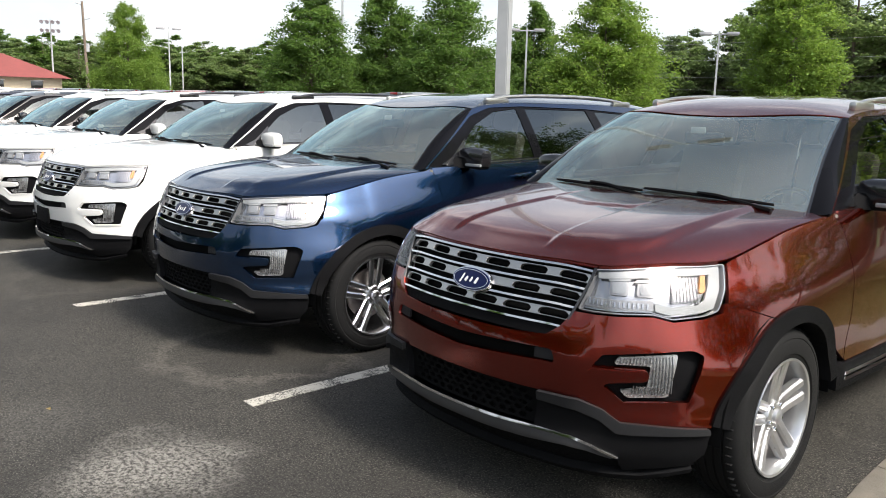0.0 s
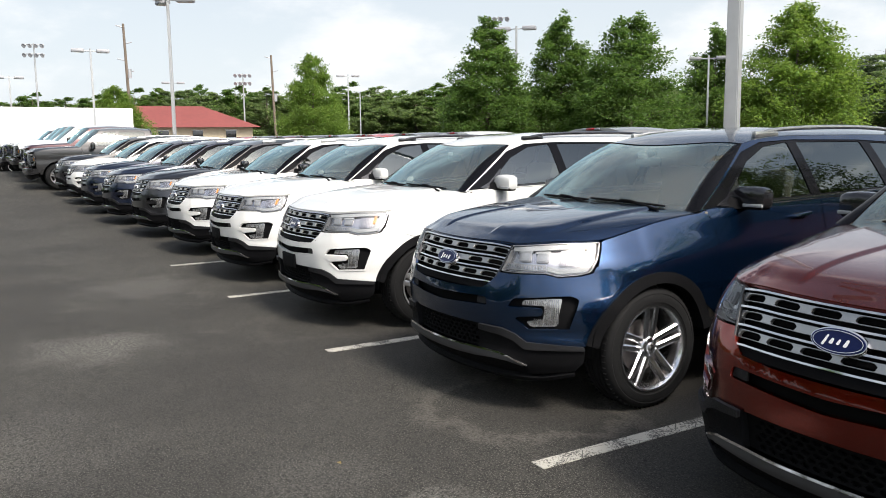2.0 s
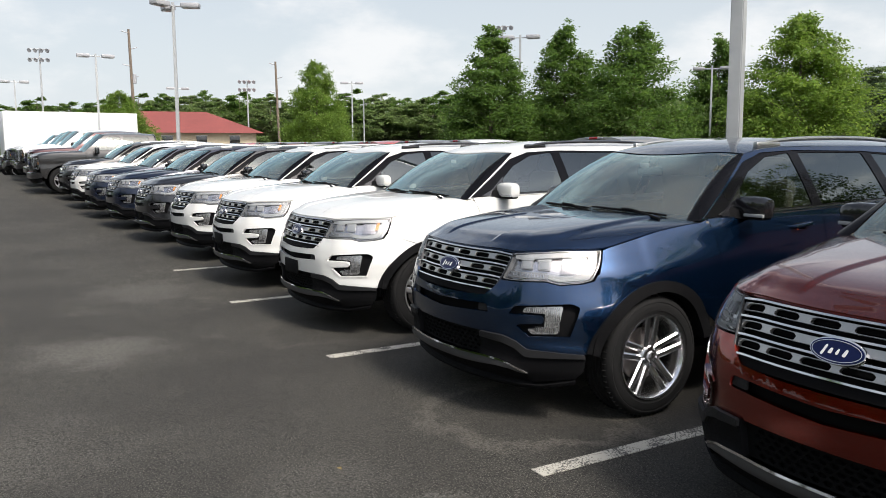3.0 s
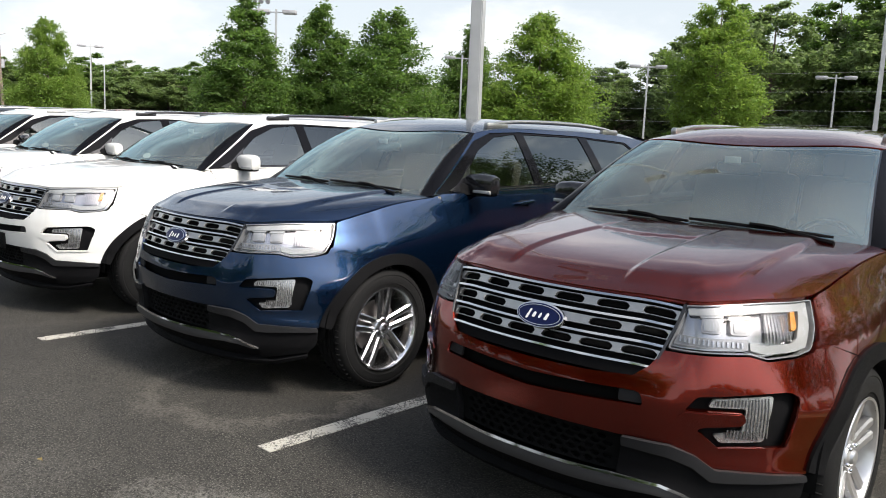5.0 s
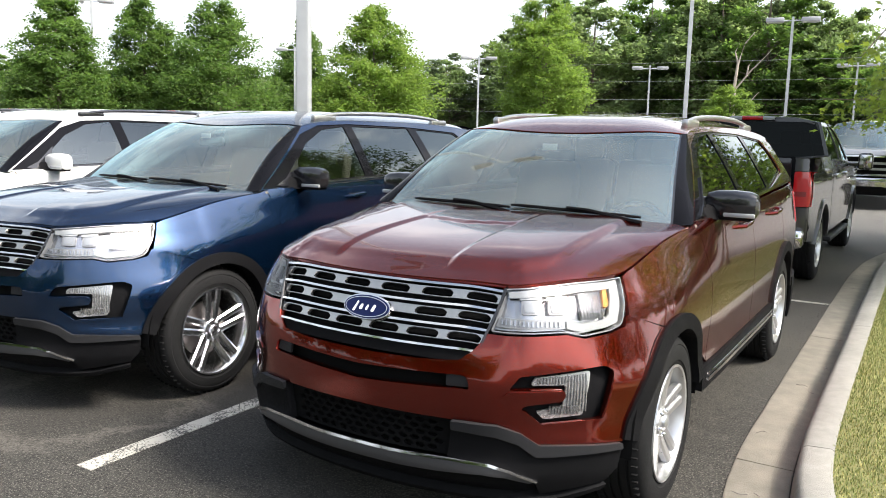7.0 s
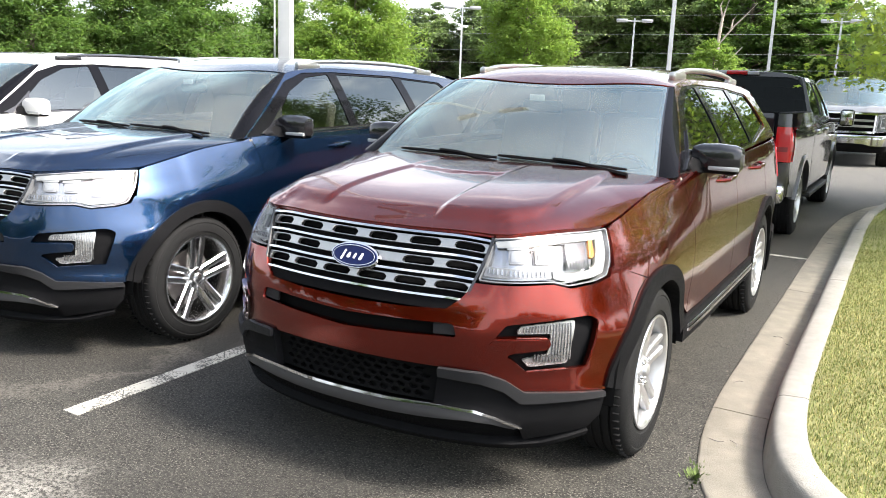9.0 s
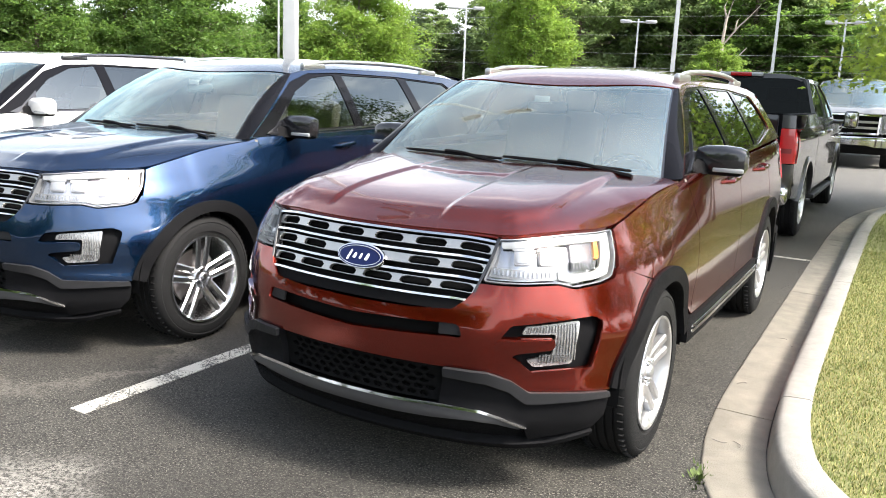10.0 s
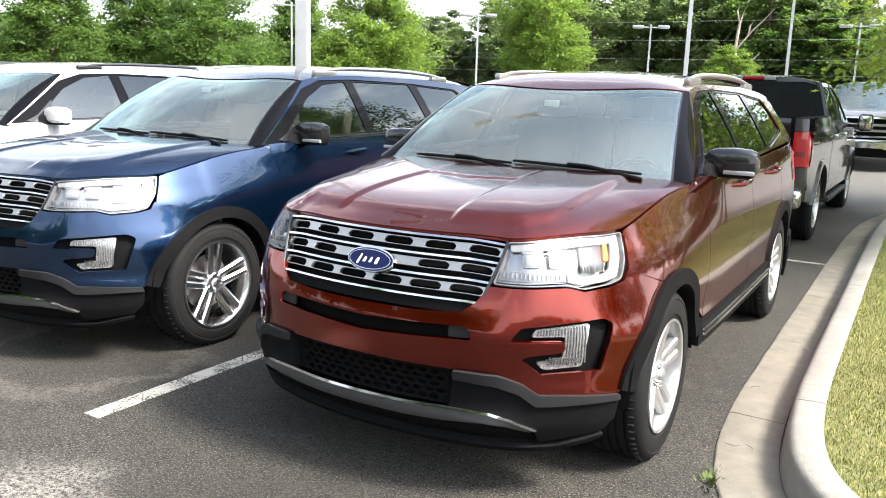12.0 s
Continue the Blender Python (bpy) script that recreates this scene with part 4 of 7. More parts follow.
    patch("badge_field", [ov(0.1065, 0.0418)], lambda s, z: sh(s, z, -0.016), BADGE, bd, 0.04, 0.006)
    patch("badge_ring", [ov(0.1000, 0.0372), ov(0.0975, 0.0347)], lambda s, z: sh(s, z, -0.0175), CHROME, bd, 0.04, 0.003)
    for k, (u, w, h) in enumerate(((-0.050, 0.006, 0.036), (-0.022, 0.008, 0.018), (0.006, 0.006, 0.018), (0.036, 0.008, 0.024))):
        lean = 0.30 * h
        mark = rounded([(u - w - lean * 0.4, 0.916 - h / 2), (u + w - lean * 0.6, 0.914 - h / 2), (u + w * 0.55 + lean, 0.916 + h / 2), (u - w * 0.6 + lean, 0.918 + h / 2)], 0.006)
        patch("badge_mark", [mark], lambda s, z: sh(s, z, -0.0185), PAPER, bd, 0.05, 0.002)

    # lower intake and skid plate
    intake = patch("lower_intake", [[(-0.43, 0.385), (-0.43, 0.56), (0.43, 0.56), (0.43, 0.385)]], lambda s, z: sh(s, z, 0.055), DARK, car, 0.08, 0, "black honeycomb lower intake")
    frame_lo = [(-0.41, 0.548), (0.41, 0.548), (0.385, 0.392), (-0.385, 0.392)]
    hx = []
    for r in range(5):
        for c in range(-7, 8):
            u, v = c * 0.052 + (0.026 if r % 2 else 0), 0.412 + r * 0.0255
            if abs(u) < 0.36:
                hx.append([(u + 0.0225 * math.cos(q), v + 0.0118 * math.sin(q)) for q in np.linspace(0, 2 * math.pi, 6, endpoint=False)])
    patch("honeycomb", [frame_lo] + hx, lambda s, z: sh(s, z, 0.03), DARK, intake, 0.2, 0.02)
    skid_t = [(0.0, 0.388), (0.2, 0.388), (0.36, 0.392), (0.545, 0.392), (0.612, 0.372), (0.706, 0.326)]
    skid_b = [(0.690, 0.318), (0.600, 0.345), (0.52, 0.352), (0.36, 0.340), (0.2, 0.335), (0.0, 0.335)]
    half = skid_t + skid_b
    patch("skid_plate", [half + [(-u, v) for u, v in half[::-1]][1:-1]], lambda s, z: sh(s, z, -0.010), SKID, car, 0.04, 0.02, "dark satin skid strip with a bright lip")
    lip_t = [(0.0, 0.396), (0.2, 0.396), (0.36, 0.400), (0.548, 0.400), (0.617, 0.380), (0.716, 0.325)]
    lip_b = [(0.708, 0.322), (0.611, 0.370), (0.546, 0.389), (0.36, 0.389), (0.2, 0.385), (0.0, 0.385)]
    half = lip_t + lip_b
    patch("skid_lip", [half + [(-u, v) for u, v in half[::-1]][1:-1]], lambda s, z: sh(s, z, -0.016), CHROME, car, 0.04, 0.02)
    val = [(0.0, 0.334), (0.36, 0.338), (0.6, 0.343), (0.70, 0.318), (0.74, 0.268), (0.96, 0.300), (0.96, 0.268), (0.75, 0.205), (0.4, 0.20), (0.0, 0.20)]
    patch("valance", [val + [(-u, v) for u, v in val[::-1]][1:-1]], lambda s, z: sh(s, z, 0.03), CLAD, car, 0.05, 0.08)
    dam = [(0.0, 0.235), (0.5, 0.235), (0.8, 0.245), (0.96, 0.285), (0.96, 0.268), (0.8, 0.222), (0.5, 0.212), (0.0, 0.212)]
    patch("air_dam", [dam + [(-u, v) for u, v in dam[::-1]][1:-1]], lambda s, z: sh(s, z, -0.015), CLAD, car, 0.05, 0.05)

    # roof, screens
    y_front = lambda a: 1.89 + 0.15 * (a / 0.965) ** 2
    aa = np.linspace(-1, 1, 25)
    loop = [(float(a), float(y_front(a)) + 0.012) for a in aa] + [(float(a), 4.70 - 0.10 * a * a) for a in aa[::-1]]
    patch("roof", [loop], suv_roof, P, car, 0.08, 0.015)
    header = [(float(a), float(y_front(a)) + 0.008) for a in aa] + [(float(a), float(y_front(a)) + 0.020) for a in aa[::-1]]
    win = patch("windscreen", [rounded([(-0.985, 0.0), (-0.985, 0.985), (0.985, 0.985), (0.985, 0.0)], 0.03)], suv_screen, SCREEN, car, 0.06, 0)
    win.visible_shadow = False
    band = [(-1.0, -0.02), (-1.0, 1.0), (1.0, 1.0), (1.0, -0.02)]
    hole = rounded([(-0.965, 0.075), (-0.958, 0.965), (0.958, 0.965), (0.965, 0.075)], 0.04)
    patch("windscreen_band", [band, hole], lambda a, t: suv_screen(a, t) - np.array([0, -0.004, 0.006]), GLOSS_BLACK, car, 0.06, 0)
    cowl = [[(x, 1.16 + 0.20 * (abs(x) / 0.86) ** 2.2, 1.175 - 0.02 * abs(x)) for x in np.linspace(-0.88, 0.88, 20)], [(x, 1.30 + 0.12 * (abs(x) / 0.86) ** 2, 1.188 - 0.02 * abs(x)) for x in np.linspace(-0.88, 0.88, 20)]]
    part("cowl", loft_bm(cowl), CLAD, car)
    for (x0, x1) in ((-0.60, 0.02), (0.02, 0.66)):
        wip = new("wiper")
        wip.parent = car
        a0, a1 = x0 / 0.8, x1 / 0.8
        n = 9
        pts = [suv_screen(np.array([a0 + (a1 - a0) * k / (n - 1)]), np.array([0.050 - 0.022 * k / (n - 1)]))[0] for k in range(n)]
        part("blade", tube_bm([(p[0], p[1] - 0.010, p[2] + 0.010) for p in pts], [0.006] + [0.009] * (n - 2) + [0.006], 6), CLAD, wip)
        m = pts[n // 2]
        part("wiper_arm", tube_bm([(m[0] - 0.03, m[1] - 0.012, m[2] + 0.022), (m[0] + 0.08, m[1] - 0.022, m[2] + 0.018), (m[0] + 0.36, m[1] - 0.055, m[2] - 0.022)], [0.009, 0.010, 0.011], 6), CLAD, wip)
    for x in (-0.28, 0.28):
        noz = tube_bm([(x, 1.155, 1.200), (x, 1.185, 1.212)], [0.014, 0.008], 8)
        part("washer_nozzle", noz, CLAD, car)
    rear = lambda a, t: np.stack([a * (0.80 - 0.14 * t), 4.90 - 0.24 * t - 0.06 * a * a, 1.24 + 0.37 * t], -1)
    patch("rear_window", [rounded([(-1, 0), (-1, 1), (1, 1), (1, 0)], 0.05)], rear, PRIVACY, car, 0.1, 0, sign=-1)
    span = np.linspace(-0.60, 0.60, 14)
    spoiler = [[(x, 4.56, 1.680 - 0.10 * abs(x) ** 3) for x in span], [(x, 4.84 - 0.1 * x * x, 1.648 - 0.10 * abs(x) ** 3) for x in span], [(x, 4.82 - 0.1 * x * x, 1.618 - 0.10 * abs(x) ** 3) for x in span]]
    part("roof_spoiler", loft_bm(spoiler), P, car)
    e0 = SUV.end
    for sgn in (-1, 1):
        g0 = [(SUV.way(4.80), 0.55), (SUV.way(4.80), 1.255), (e0 - 0.001, 1.24), (e0 - 0.001, 0.55)]
        patch("tailgate_panel", [g0 if sgn > 0 else flip(g0)], lambda s, z: sh(s, z), P, car, 0.08, 0.02)
        b0 = [(SUV.way(4.34), 0.22), (SUV.way(4.34), 0.54), (e0 - 0.001, 0.54), (e0 - 0.001, 0.22)]
        patch("rear_bumper", [b0 if sgn > 0 else flip(b0)], lambda s, z: sh(s, z, -0.02), CLAD, car, 0.08, 0.02)

    # cabin
    under = bmesh.new()
    box_bm((1.30, 4.5, 0.30), (0, 2.5, 0.42), 0.05, under)
    part("underbody", under, DARK, car)
    part("engine_bay", box_bm((0.96, 0.86, 0.46), (0, 0.92, 0.74), 0.05), DARK, car)
    part("wheel_housing", box_bm((1.74, 0.7, 0.25), (0, 3.82, 0.98), 0.05), DARK, car)
    tubm = bmesh.new()
    for sx in (-1, 1):
        box_bm((0.04, 3.2, 0.70), (sx * 0.88, 3.05, 0.84), 0.01, tubm)
    box_bm((1.72, 3.2, 0.04), (0, 3.05, 0.56), 0, tubm)
    part("door_trim", tubm, INNER, car)
    dash = loft_bm([[(x, 1.26 + 0.10 * (x / 0.8) ** 2, 1.165) for x in np.linspace(-0.82, 0.82, 12)], [(x, 1.55, 1.19) for x in np.linspace(-0.86, 0.86, 12)], [(x, 1.80, 1.17) for x in np.linspace(-0.88, 0.88, 12)], [(x, 1.88, 1.08) for x in np.linspace(-0.88, 0.88, 12)], [(x, 1.86, 0.75) for x in np.linspace(-0.88, 0.88, 12)]])
    part("dashboard", dash, INNER, car)
    wheel_b = bmesh.new()
    ringp = [(-0.0 + 0.42 + 0.185 * math.cos(q), 2.02 + 0.06 * math.sin(q), 1.05 + 0.175 * math.sin(q)) for q in np.linspace(0, 2 * math.pi, 28)]
    tube_bm(ringp, 0.016, 8, wheel_b, caps=False)
    box_bm((0.30, 0.05, 0.07), (0.42, 2.02, 1.04), 0.02, wheel_b)
    part("steering_wheel", wheel_b, GLOSS_BLACK, car)
    for yy, xs in ((2.55, (-0.40, 0.40)), (3.45, (-0.48, 0.0, 0.48))):
        for xx in xs:
            seat = bmesh.new()
            lean = Matrix.Rotation(radians(-14), 4, "X")
            box_bm((0.46, 0.50, 0.16), (xx, yy - 0.25, 0.80), 0.05, seat)
            box_bm((0.44, 0.13, 0.66), (xx, yy + 0.08, 1.10), 0.05, seat, lean)
            box_bm((0.24, 0.09, 0.17), (xx, yy + 0.19, 1.50), 0.04, seat, lean)
            part("seat", seat, SEAT, car)
    lin = [(float(a), float(y_front(a)) + 0.03) for a in aa * 0.97] + [(float(a), 4.5) for a in aa[::-1] * 0.97]
    patch("headliner", [lin], lambda a, y: suv_roof(a, y) - np.array([0, 0, 0.03]), INNER_LIGHT, car, 0.2, 0)
    rv = suv_screen(np.array([0.0]), np.array([0.80]))[0]
    part("rear_view_mirror", box_bm((0.24, 0.04, 0.07), (0, rv[1] + 0.10, rv[2] - 0.06), 0.018), GLOSS_BLACK, car)
    part("mirror_tag", box_bm((0.09, 0.004, 0.035), (-0.02, rv[1] + 0.06, rv[2] - 0.015), 0.001), PAPER, car, "white paper tag")
    car.matrix_world = place
    return car


# ---- the pickup truck ----
TRUCK = Shell(
    [(0, 0), (0.4, 0.015), (0.7, 0.06), (0.86, 0.14), (0.95, 0.27), (0.985, 0.48), (1.0, 0.9), (1.01, 2.0), (1.01, 5.4), (1.0, 5.74), (0.96, 5.83), (0.7, 5.86), (0, 5.865)],
    [(0.25, 0.14), (0.36, 0.06), (0.46, 0.0), (0.66, 0.0), (0.70, 0.05), (0.9, 0.055), (1.12, 0.065), (1.2, 0.09), (1.28, 0.15), (1.4, 0.25)],
    [(0.25, 0.10), (0.4, 0.03), (0.55, 0.01), (0.75, 0.0), (0.95, 0.006), (1.05, 0.0), (1.18, 0.006), (1.28, 0.03), (1.36, 0.05), (1.45, 0.055)],
    [(0.25, 0.08), (0.5, 0.02), (0.8, 0.0), (1.2, 0.0), (1.45, 0.02)])
T_F, T_R = 0.94, 4.62


def truck_flank(y, z):
    return 0.955 - 0.02 * ((np.asarray(y, float) - 2.7) / 1.2) ** 2 - 0.26 * (np.asarray(z, float) - 1.34) - 0.35 * (np.asarray(z, float) - 1.34) ** 2


def truck_roof(a, y):
    a, y = np.asarray(a, float), np.asarray(y, float)
    ze = 1.845 - 0.03 * ((y - 3.0) / 0.9) ** 2
    zc = 1.93 - 0.05 * ((y - 3.0) / 0.9) ** 2
    return np.stack([a * truck_flank(y, ze), y, ze + (zc - ze) * (1 - np.abs(a) ** 3)], -1)


def truck_screen(a, t):
    a, t = np.asarray(a, float), np.asarray(t, float)
    top = truck_roof(a * 0.96, 2.12 + 0.12 * a * a)
    low = np.stack([a * 0.87, 1.52 + 0.14 * a * a, 1.315 - 0.015 * a * a], -1)
    p = low + (top - low) * t[..., None]
    p[..., 2] += 0.03 * np.sin(np.pi * t)
    return p


def pickup(place, label, bright=True):
    car = thing("pickup_truck", label, "truck", "pickup trucks on the lot")
    P, sh = PAINT_BLACK, TRUCK.at
    way = lambda y: float(TRUCK.way(y))
    metal = CHROME if bright else GLOSS_BLACK
    f_of = lambda sgn: (lambda q: q) if sgn > 0 else flip
    sym = lambda half: half + [(-u, v) for u, v in half[::-1]][1:-1]
    patch("front_bumper", [sym([(0.0, 0.675), (0.9, 0.675), (1.10, 0.66), (1.14, 0.52), (0.95, 0.47), (0.6, 0.46), (0.42, 0.50), (0.0, 0.50)])], lambda s, z: sh(s, z, -0.02), metal, car, 0.06, 0.05, "bright front bumper" if bright else "")
    patch("valance", [sym([(0.0, 0.51), (0.5, 0.51), (1.1, 0.52), (1.1, 0.36), (0.7, 0.31), (0.0, 0.31)])], lambda s, z: sh(s, z, 0.03), CLAD, car, 0.08, 0.05)
    grille = patch("grille", [sym([(0.0, 1.13), (0.66, 1.12), (0.64, 0.74), (0.0, 0.73)])], lambda s, z: sh(s, z, 0.05), DARK, car, 0.1, 0, "wide grille with two crossbars")
    ring_o, ring_i = sym([(0.0, 1.145), (0.665, 1.135), (0.645, 0.72), (0.0, 0.71)]), sym([(0.0, 1.105), (0.625, 1.095), (0.605, 0.76), (0.0, 0.75)])
    patch("grille_surround", [ring_o, ring_i], lambda s, z: sh(s, z, -0.005), metal, grille, 0.06, 0.03)
    for z0 in (0.835, 0.955):
        patch("grille_bar", [sym([(0.0, z0 + 0.05), (0.61, z0 + 0.045), (0.61, z0), (0.0, z0)])], lambda s, z: sh(s, z, 0.004), SATIN if bright else CLAD_GREY, grille, 0.06, 0.03)
    ov = [(0.15 * math.cos(q), 0.93 + 0.06 * math.sin(q)) for q in np.linspace(0, 2 * math.pi, 28, endpoint=False)]
    patch("badge", [ov], lambda s, z: sh(s, z, -0.015), BADGE, grille, 0.06, 0.03, "plain oval blue badge")
    # hood
    s = np.linspace(0, way(1.55), 60)
    hz = smooth_line([(0, 1.155), (0.7, 1.15), (1.1, 1.20), (1.5, 1.26), (2.5, 1.30)])
    e = sh(s, hz(s))
    edge = np.r_[e[::-1] * [-1, 1, 1], e[1:]]

    def hood(x, y):
        d2 = (x[:, None] - edge[None, :, 0]) ** 2 + (y[:, None] - edge[None, :, 1]) ** 2
        wg = np.exp(-(d2 - d2.min(1)[:, None]) / 0.002)
        ze = (wg * edge[None, :, 2]).sum(1) / wg.sum(1)
        d = np.sqrt(d2.min(1) + 1e-8)
        mid = np.interp(y, [0, 0.3, 0.8, 1.6], [1.20, 1.255, 1.29, 1.325])
        z = ze + (mid - ze) * (1 - np.exp(-d / 0.10)) + 0.025 * ease(np.abs(x), 0.36, 0.46) * ease(d, 0.04, 0.16)
        return np.stack([x, y, z], -1)
    right = [tuple(p) for p in sh(s, hz(s), 0.004)[:, :2]]
    loop = [(-x, y) for x, y in right[::-1]] + right[1:] + [(x, 1.47 + 0.08 * (x / 0.9) ** 2) for x in np.linspace(right[-1][0], -right[-1][0], 16)][1:-1]
    patch("hood", [loop], hood, P, car, 0.08, 0.02)
    part("cowl", loft_bm([[(x, 1.44, 1.29) for x in np.linspace(-0.9, 0.9, 8)], [(x, 1.62, 1.305) for x in np.linspace(-0.9, 0.9, 8)]]), CLAD, car)
    for sgn in (-1, 1):
        f = f_of(sgn)
        g = lambda y, z, sgn=sgn: sh(sgn * TRUCK.way(y), z)
        fl = lambda y, z, sgn=sgn: np.stack([sgn * truck_flank(y, z), np.asarray(y, float), np.asarray(z, float)], -1)
        lamp = rounded([(0.66, 0.74), (0.68, 1.125), (1.0, 1.13), (1.06, 1.0), (1.03, 0.76)], 0.03)
        head = patch("headlamp", [f(lamp)], lambda s, z: sh(s, z, 0.03), LAMP_CHROME, car, 0.08, 0, "clear C-shaped headlamp")
        patch("light_guide", [f([(0.69, 0.76), (0.70, 1.11), (0.95, 1.115), (0.95, 1.06), (0.76, 1.05), (0.75, 0.83), (0.95, 0.82), (0.95, 0.77)])], lambda s, z: sh(s, z, 0.01), LAMP_WHITE, head, 0.08, 0.015)
        patch("lamp_core", [f([(0.78, 0.86), (0.78, 1.03), (0.92, 1.03), (0.92, 0.86)])], lambda s, z: sh(s, z, 0.012), LAMP_GREY, head, 0.08, 0.015)
        patch("amber_marker", [f([(1.00, 0.90), (1.005, 1.00), (1.02, 0.98), (1.015, 0.90)])], lambda s, z: sh(s, z, 0.01), AMBER, head, 0.08, 0.015)
        patch("lens", [f(lamp)], lambda s, z: sh(s, z, -0.004), LENS, head, 0.08, 0)
        arch = [(way(y), z) for y, z in arc(T_F, 0.41, 0.53, 172, 8, 26)]
        fender = [(1.08, 0.76), (1.075, 1.0), (1.02, 1.13)] + [(float(q), float(hz(q)) - 0.005) for q in np.linspace(1.02, way(1.55), 10)] + [(way(1.60), 1.32), (way(1.66), 1.1), (way(1.66), 0.50)] + arch[::-1] + [(1.08, 0.60)]
        patch("front_fender", [f(fender)], lambda s, z: sh(s, z), P, car, 0.07, 0.02)
        d1 = rounded([(1.668, 0.50), (1.668, 1.1), (1.61, 1.32), (2.76, 1.345), (2.78, 1.0), (2.77, 0.50)], 0.02)
        d2 = rounded([(2.778, 0.50), (2.79, 1.0), (2.77, 1.345), (3.74, 1.36), (3.80, 1.2), (3.80, 0.50)], 0.02)
        fd, rd = patch("front_door", [d1], g, P, car, 0.1, 0.02, sign=sgn), patch("rear_door", [d2], g, P, car, 0.1, 0.02, sign=sgn)
        patch("cab_corner", [[(3.808, 0.50), (3.808, 1.2), (3.75, 1.36), (3.90, 1.37), (3.90, 0.50)]], g, P, car, 0.1, 0.02, sign=sgn)
        for dr, y0 in ((fd, 2.60), (rd, 3.62)):
            part("door_handle", box_bm((0.05, 0.20, 0.035), (sgn * 1.02, y0, 1.19), 0.012), CHROME if bright else P, dr, "chrome door handle" if bright else "")
        ar = arc(T_R, 0.41, 0.53, 176, 4, 30)
        bed = [(3.93, 0.50), (3.93, 1.42), (5.82, 1.42), (5.80, 1.30)] + [(5.76, 0.56)] + [p for p in ar[::-1] if p[1] > 0.50]
        patch("bed_side", [bed], g, P, car, 0.1, 0.03, sign=sgn)
        for cy, nm in ((T_F, "front_arch_flare"), (T_R, "rear_arch_flare")):
            ring = arc(cy, 0.41, 0.535, 6, 172, 26) + arc(cy, 0.41, 0.475, 172, 6, 26)
            patch(nm, [ring], lambda y, z, g=g, sgn=sgn: g(y, z) + np.array([sgn * 0.02, 0, 0]), P, car, 0.06, 0.08, sign=sgn)
        part("bed_wall", box_bm((0.05, 1.86, 0.55), (sgn * 0.90, 4.87, 1.13), 0.01), CLAD, car)
        part("bed_rail", box_bm((0.12, 1.86, 0.03), (sgn * 0.885, 4.87, 1.415), 0.012), CLAD, car)
        part("running_board", box_bm((0.17, 2.15, 0.06), (sgn * 0.95, 2.80, 0.40), 0.02), CLAD_GREY, car)
        for yk in (2.0, 3.6):
            part("board_bracket", box_bm((0.25, 0.06, 0.05), (sgn * 0.80, yk, 0.40), 0.01), DARK, car)
        top = [(y, float(1.845 - 0.03 * ((y - 3.0) / 0.9) ** 2)) for y in np.linspace(3.80, 2.24, 12)]
        outer = [(1.60, 1.318), (2.76, 1.345), (3.90, 1.372)] + top
        dlo1 = rounded([(1.84, 1.35), (2.70, 1.368), (2.70, 1.79), (2.36, 1.79)], 0.03)
        dlo2 = rounded([(2.80, 1.370), (3.66, 1.385), (3.60, 1.79), (2.80, 1.795)], 0.03)
        patch("cabin_side", [outer, dlo1, dlo2], fl, P, car, 0.09, 0.02, sign=sgn)
        patch("front_side_window", [dlo1], lambda y, z: fl(y, z) - np.array([sgn * 0.012, 0, 0]), SIDE_GLASS, car, 0.12, 0, sign=sgn)
        if sgn > 0:
            patch("price_sheet", [rounded([(2.30, 1.46), (2.30, 1.68), (2.52, 1.68), (2.52, 1.46)], 0.01)], lambda y, z: fl(y, z) - np.array([sgn * 0.004, 0, 0]), PAPER, car, 0.12, 0.002, "white paper price sheet", sign=sgn)
        patch("rear_side_window", [dlo2], lambda y, z: fl(y, z) - np.array([sgn * 0.012, 0, 0]), PRIVACY, car, 0.12, 0, sign=sgn)
        ts = np.linspace(0, 1, 10)
        ws = truck_screen(np.full(10, sgn * 1.0), ts)
        sd = fl(np.interp(ts, [0, 1], [1.60, 2.24]), 1.318 + (top[-1][1] - 1.318) * ts)
        rows = [ws * (1 - q) + sd * q + np.array([sgn * 0.01 * math.sin(math.pi * q), 0, 0]) for q in (0, 0.33, 0.66, 1)]
        part("windscreen_pillar", loft_bm(rows if sgn > 0 else rows[::-1]), P, car)
        mir = new("door_mirror")
        mir.parent = car
        part("mirror_cap", box_bm((0.19, 0.13, 0.24), (sgn * 1.20, 1.93, 1.335), 0.05, segments=4), GLOSS_BLACK, mir)
        part("mirror_arm", box_bm((0.22, 0.06, 0.05), (sgn * 1.03, 1.93, 1.29), 0.015), GLOSS_BLACK, mir)
        part("mirror_glass", box_bm((0.15, 0.006, 0.19), (sgn * 1.20, 1.997, 1.335), 0.002), CHROME, mir)
        wheel(car, sgn * 0.985, T_F, sgn, radius=0.41, rim=0.262, style="silver", width=0.275)
        wheel(car, sgn * 0.985, T_R, sgn, radius=0.41, rim=0.262, style="silver", width=0.275)
        e0 = TRUCK.end
        sl = e0 - 0.86
        tl = rounded([(way(5.66), 0.925), (way(5.66), 1.285), (sl + 0.02, 1.285), (sl + 0.02, 0.925)], 0.015)
        lampt = patch("tail_lamp", [f(tl)], lambda s, z: sh(s, z, -0.012), TAIL_RED, car, 0.06, 0.03, "tall red tail lamp")
        patch("reverse_lens", [f([(sl - 0.10, 1.03), (sl - 0.10, 1.08), (sl + 0.012, 1.08), (sl + 0.012, 1.03)])], lambda s, z: sh(s, z, -0.016), LAMP_DEEP, lampt, 0.06, 0.01)
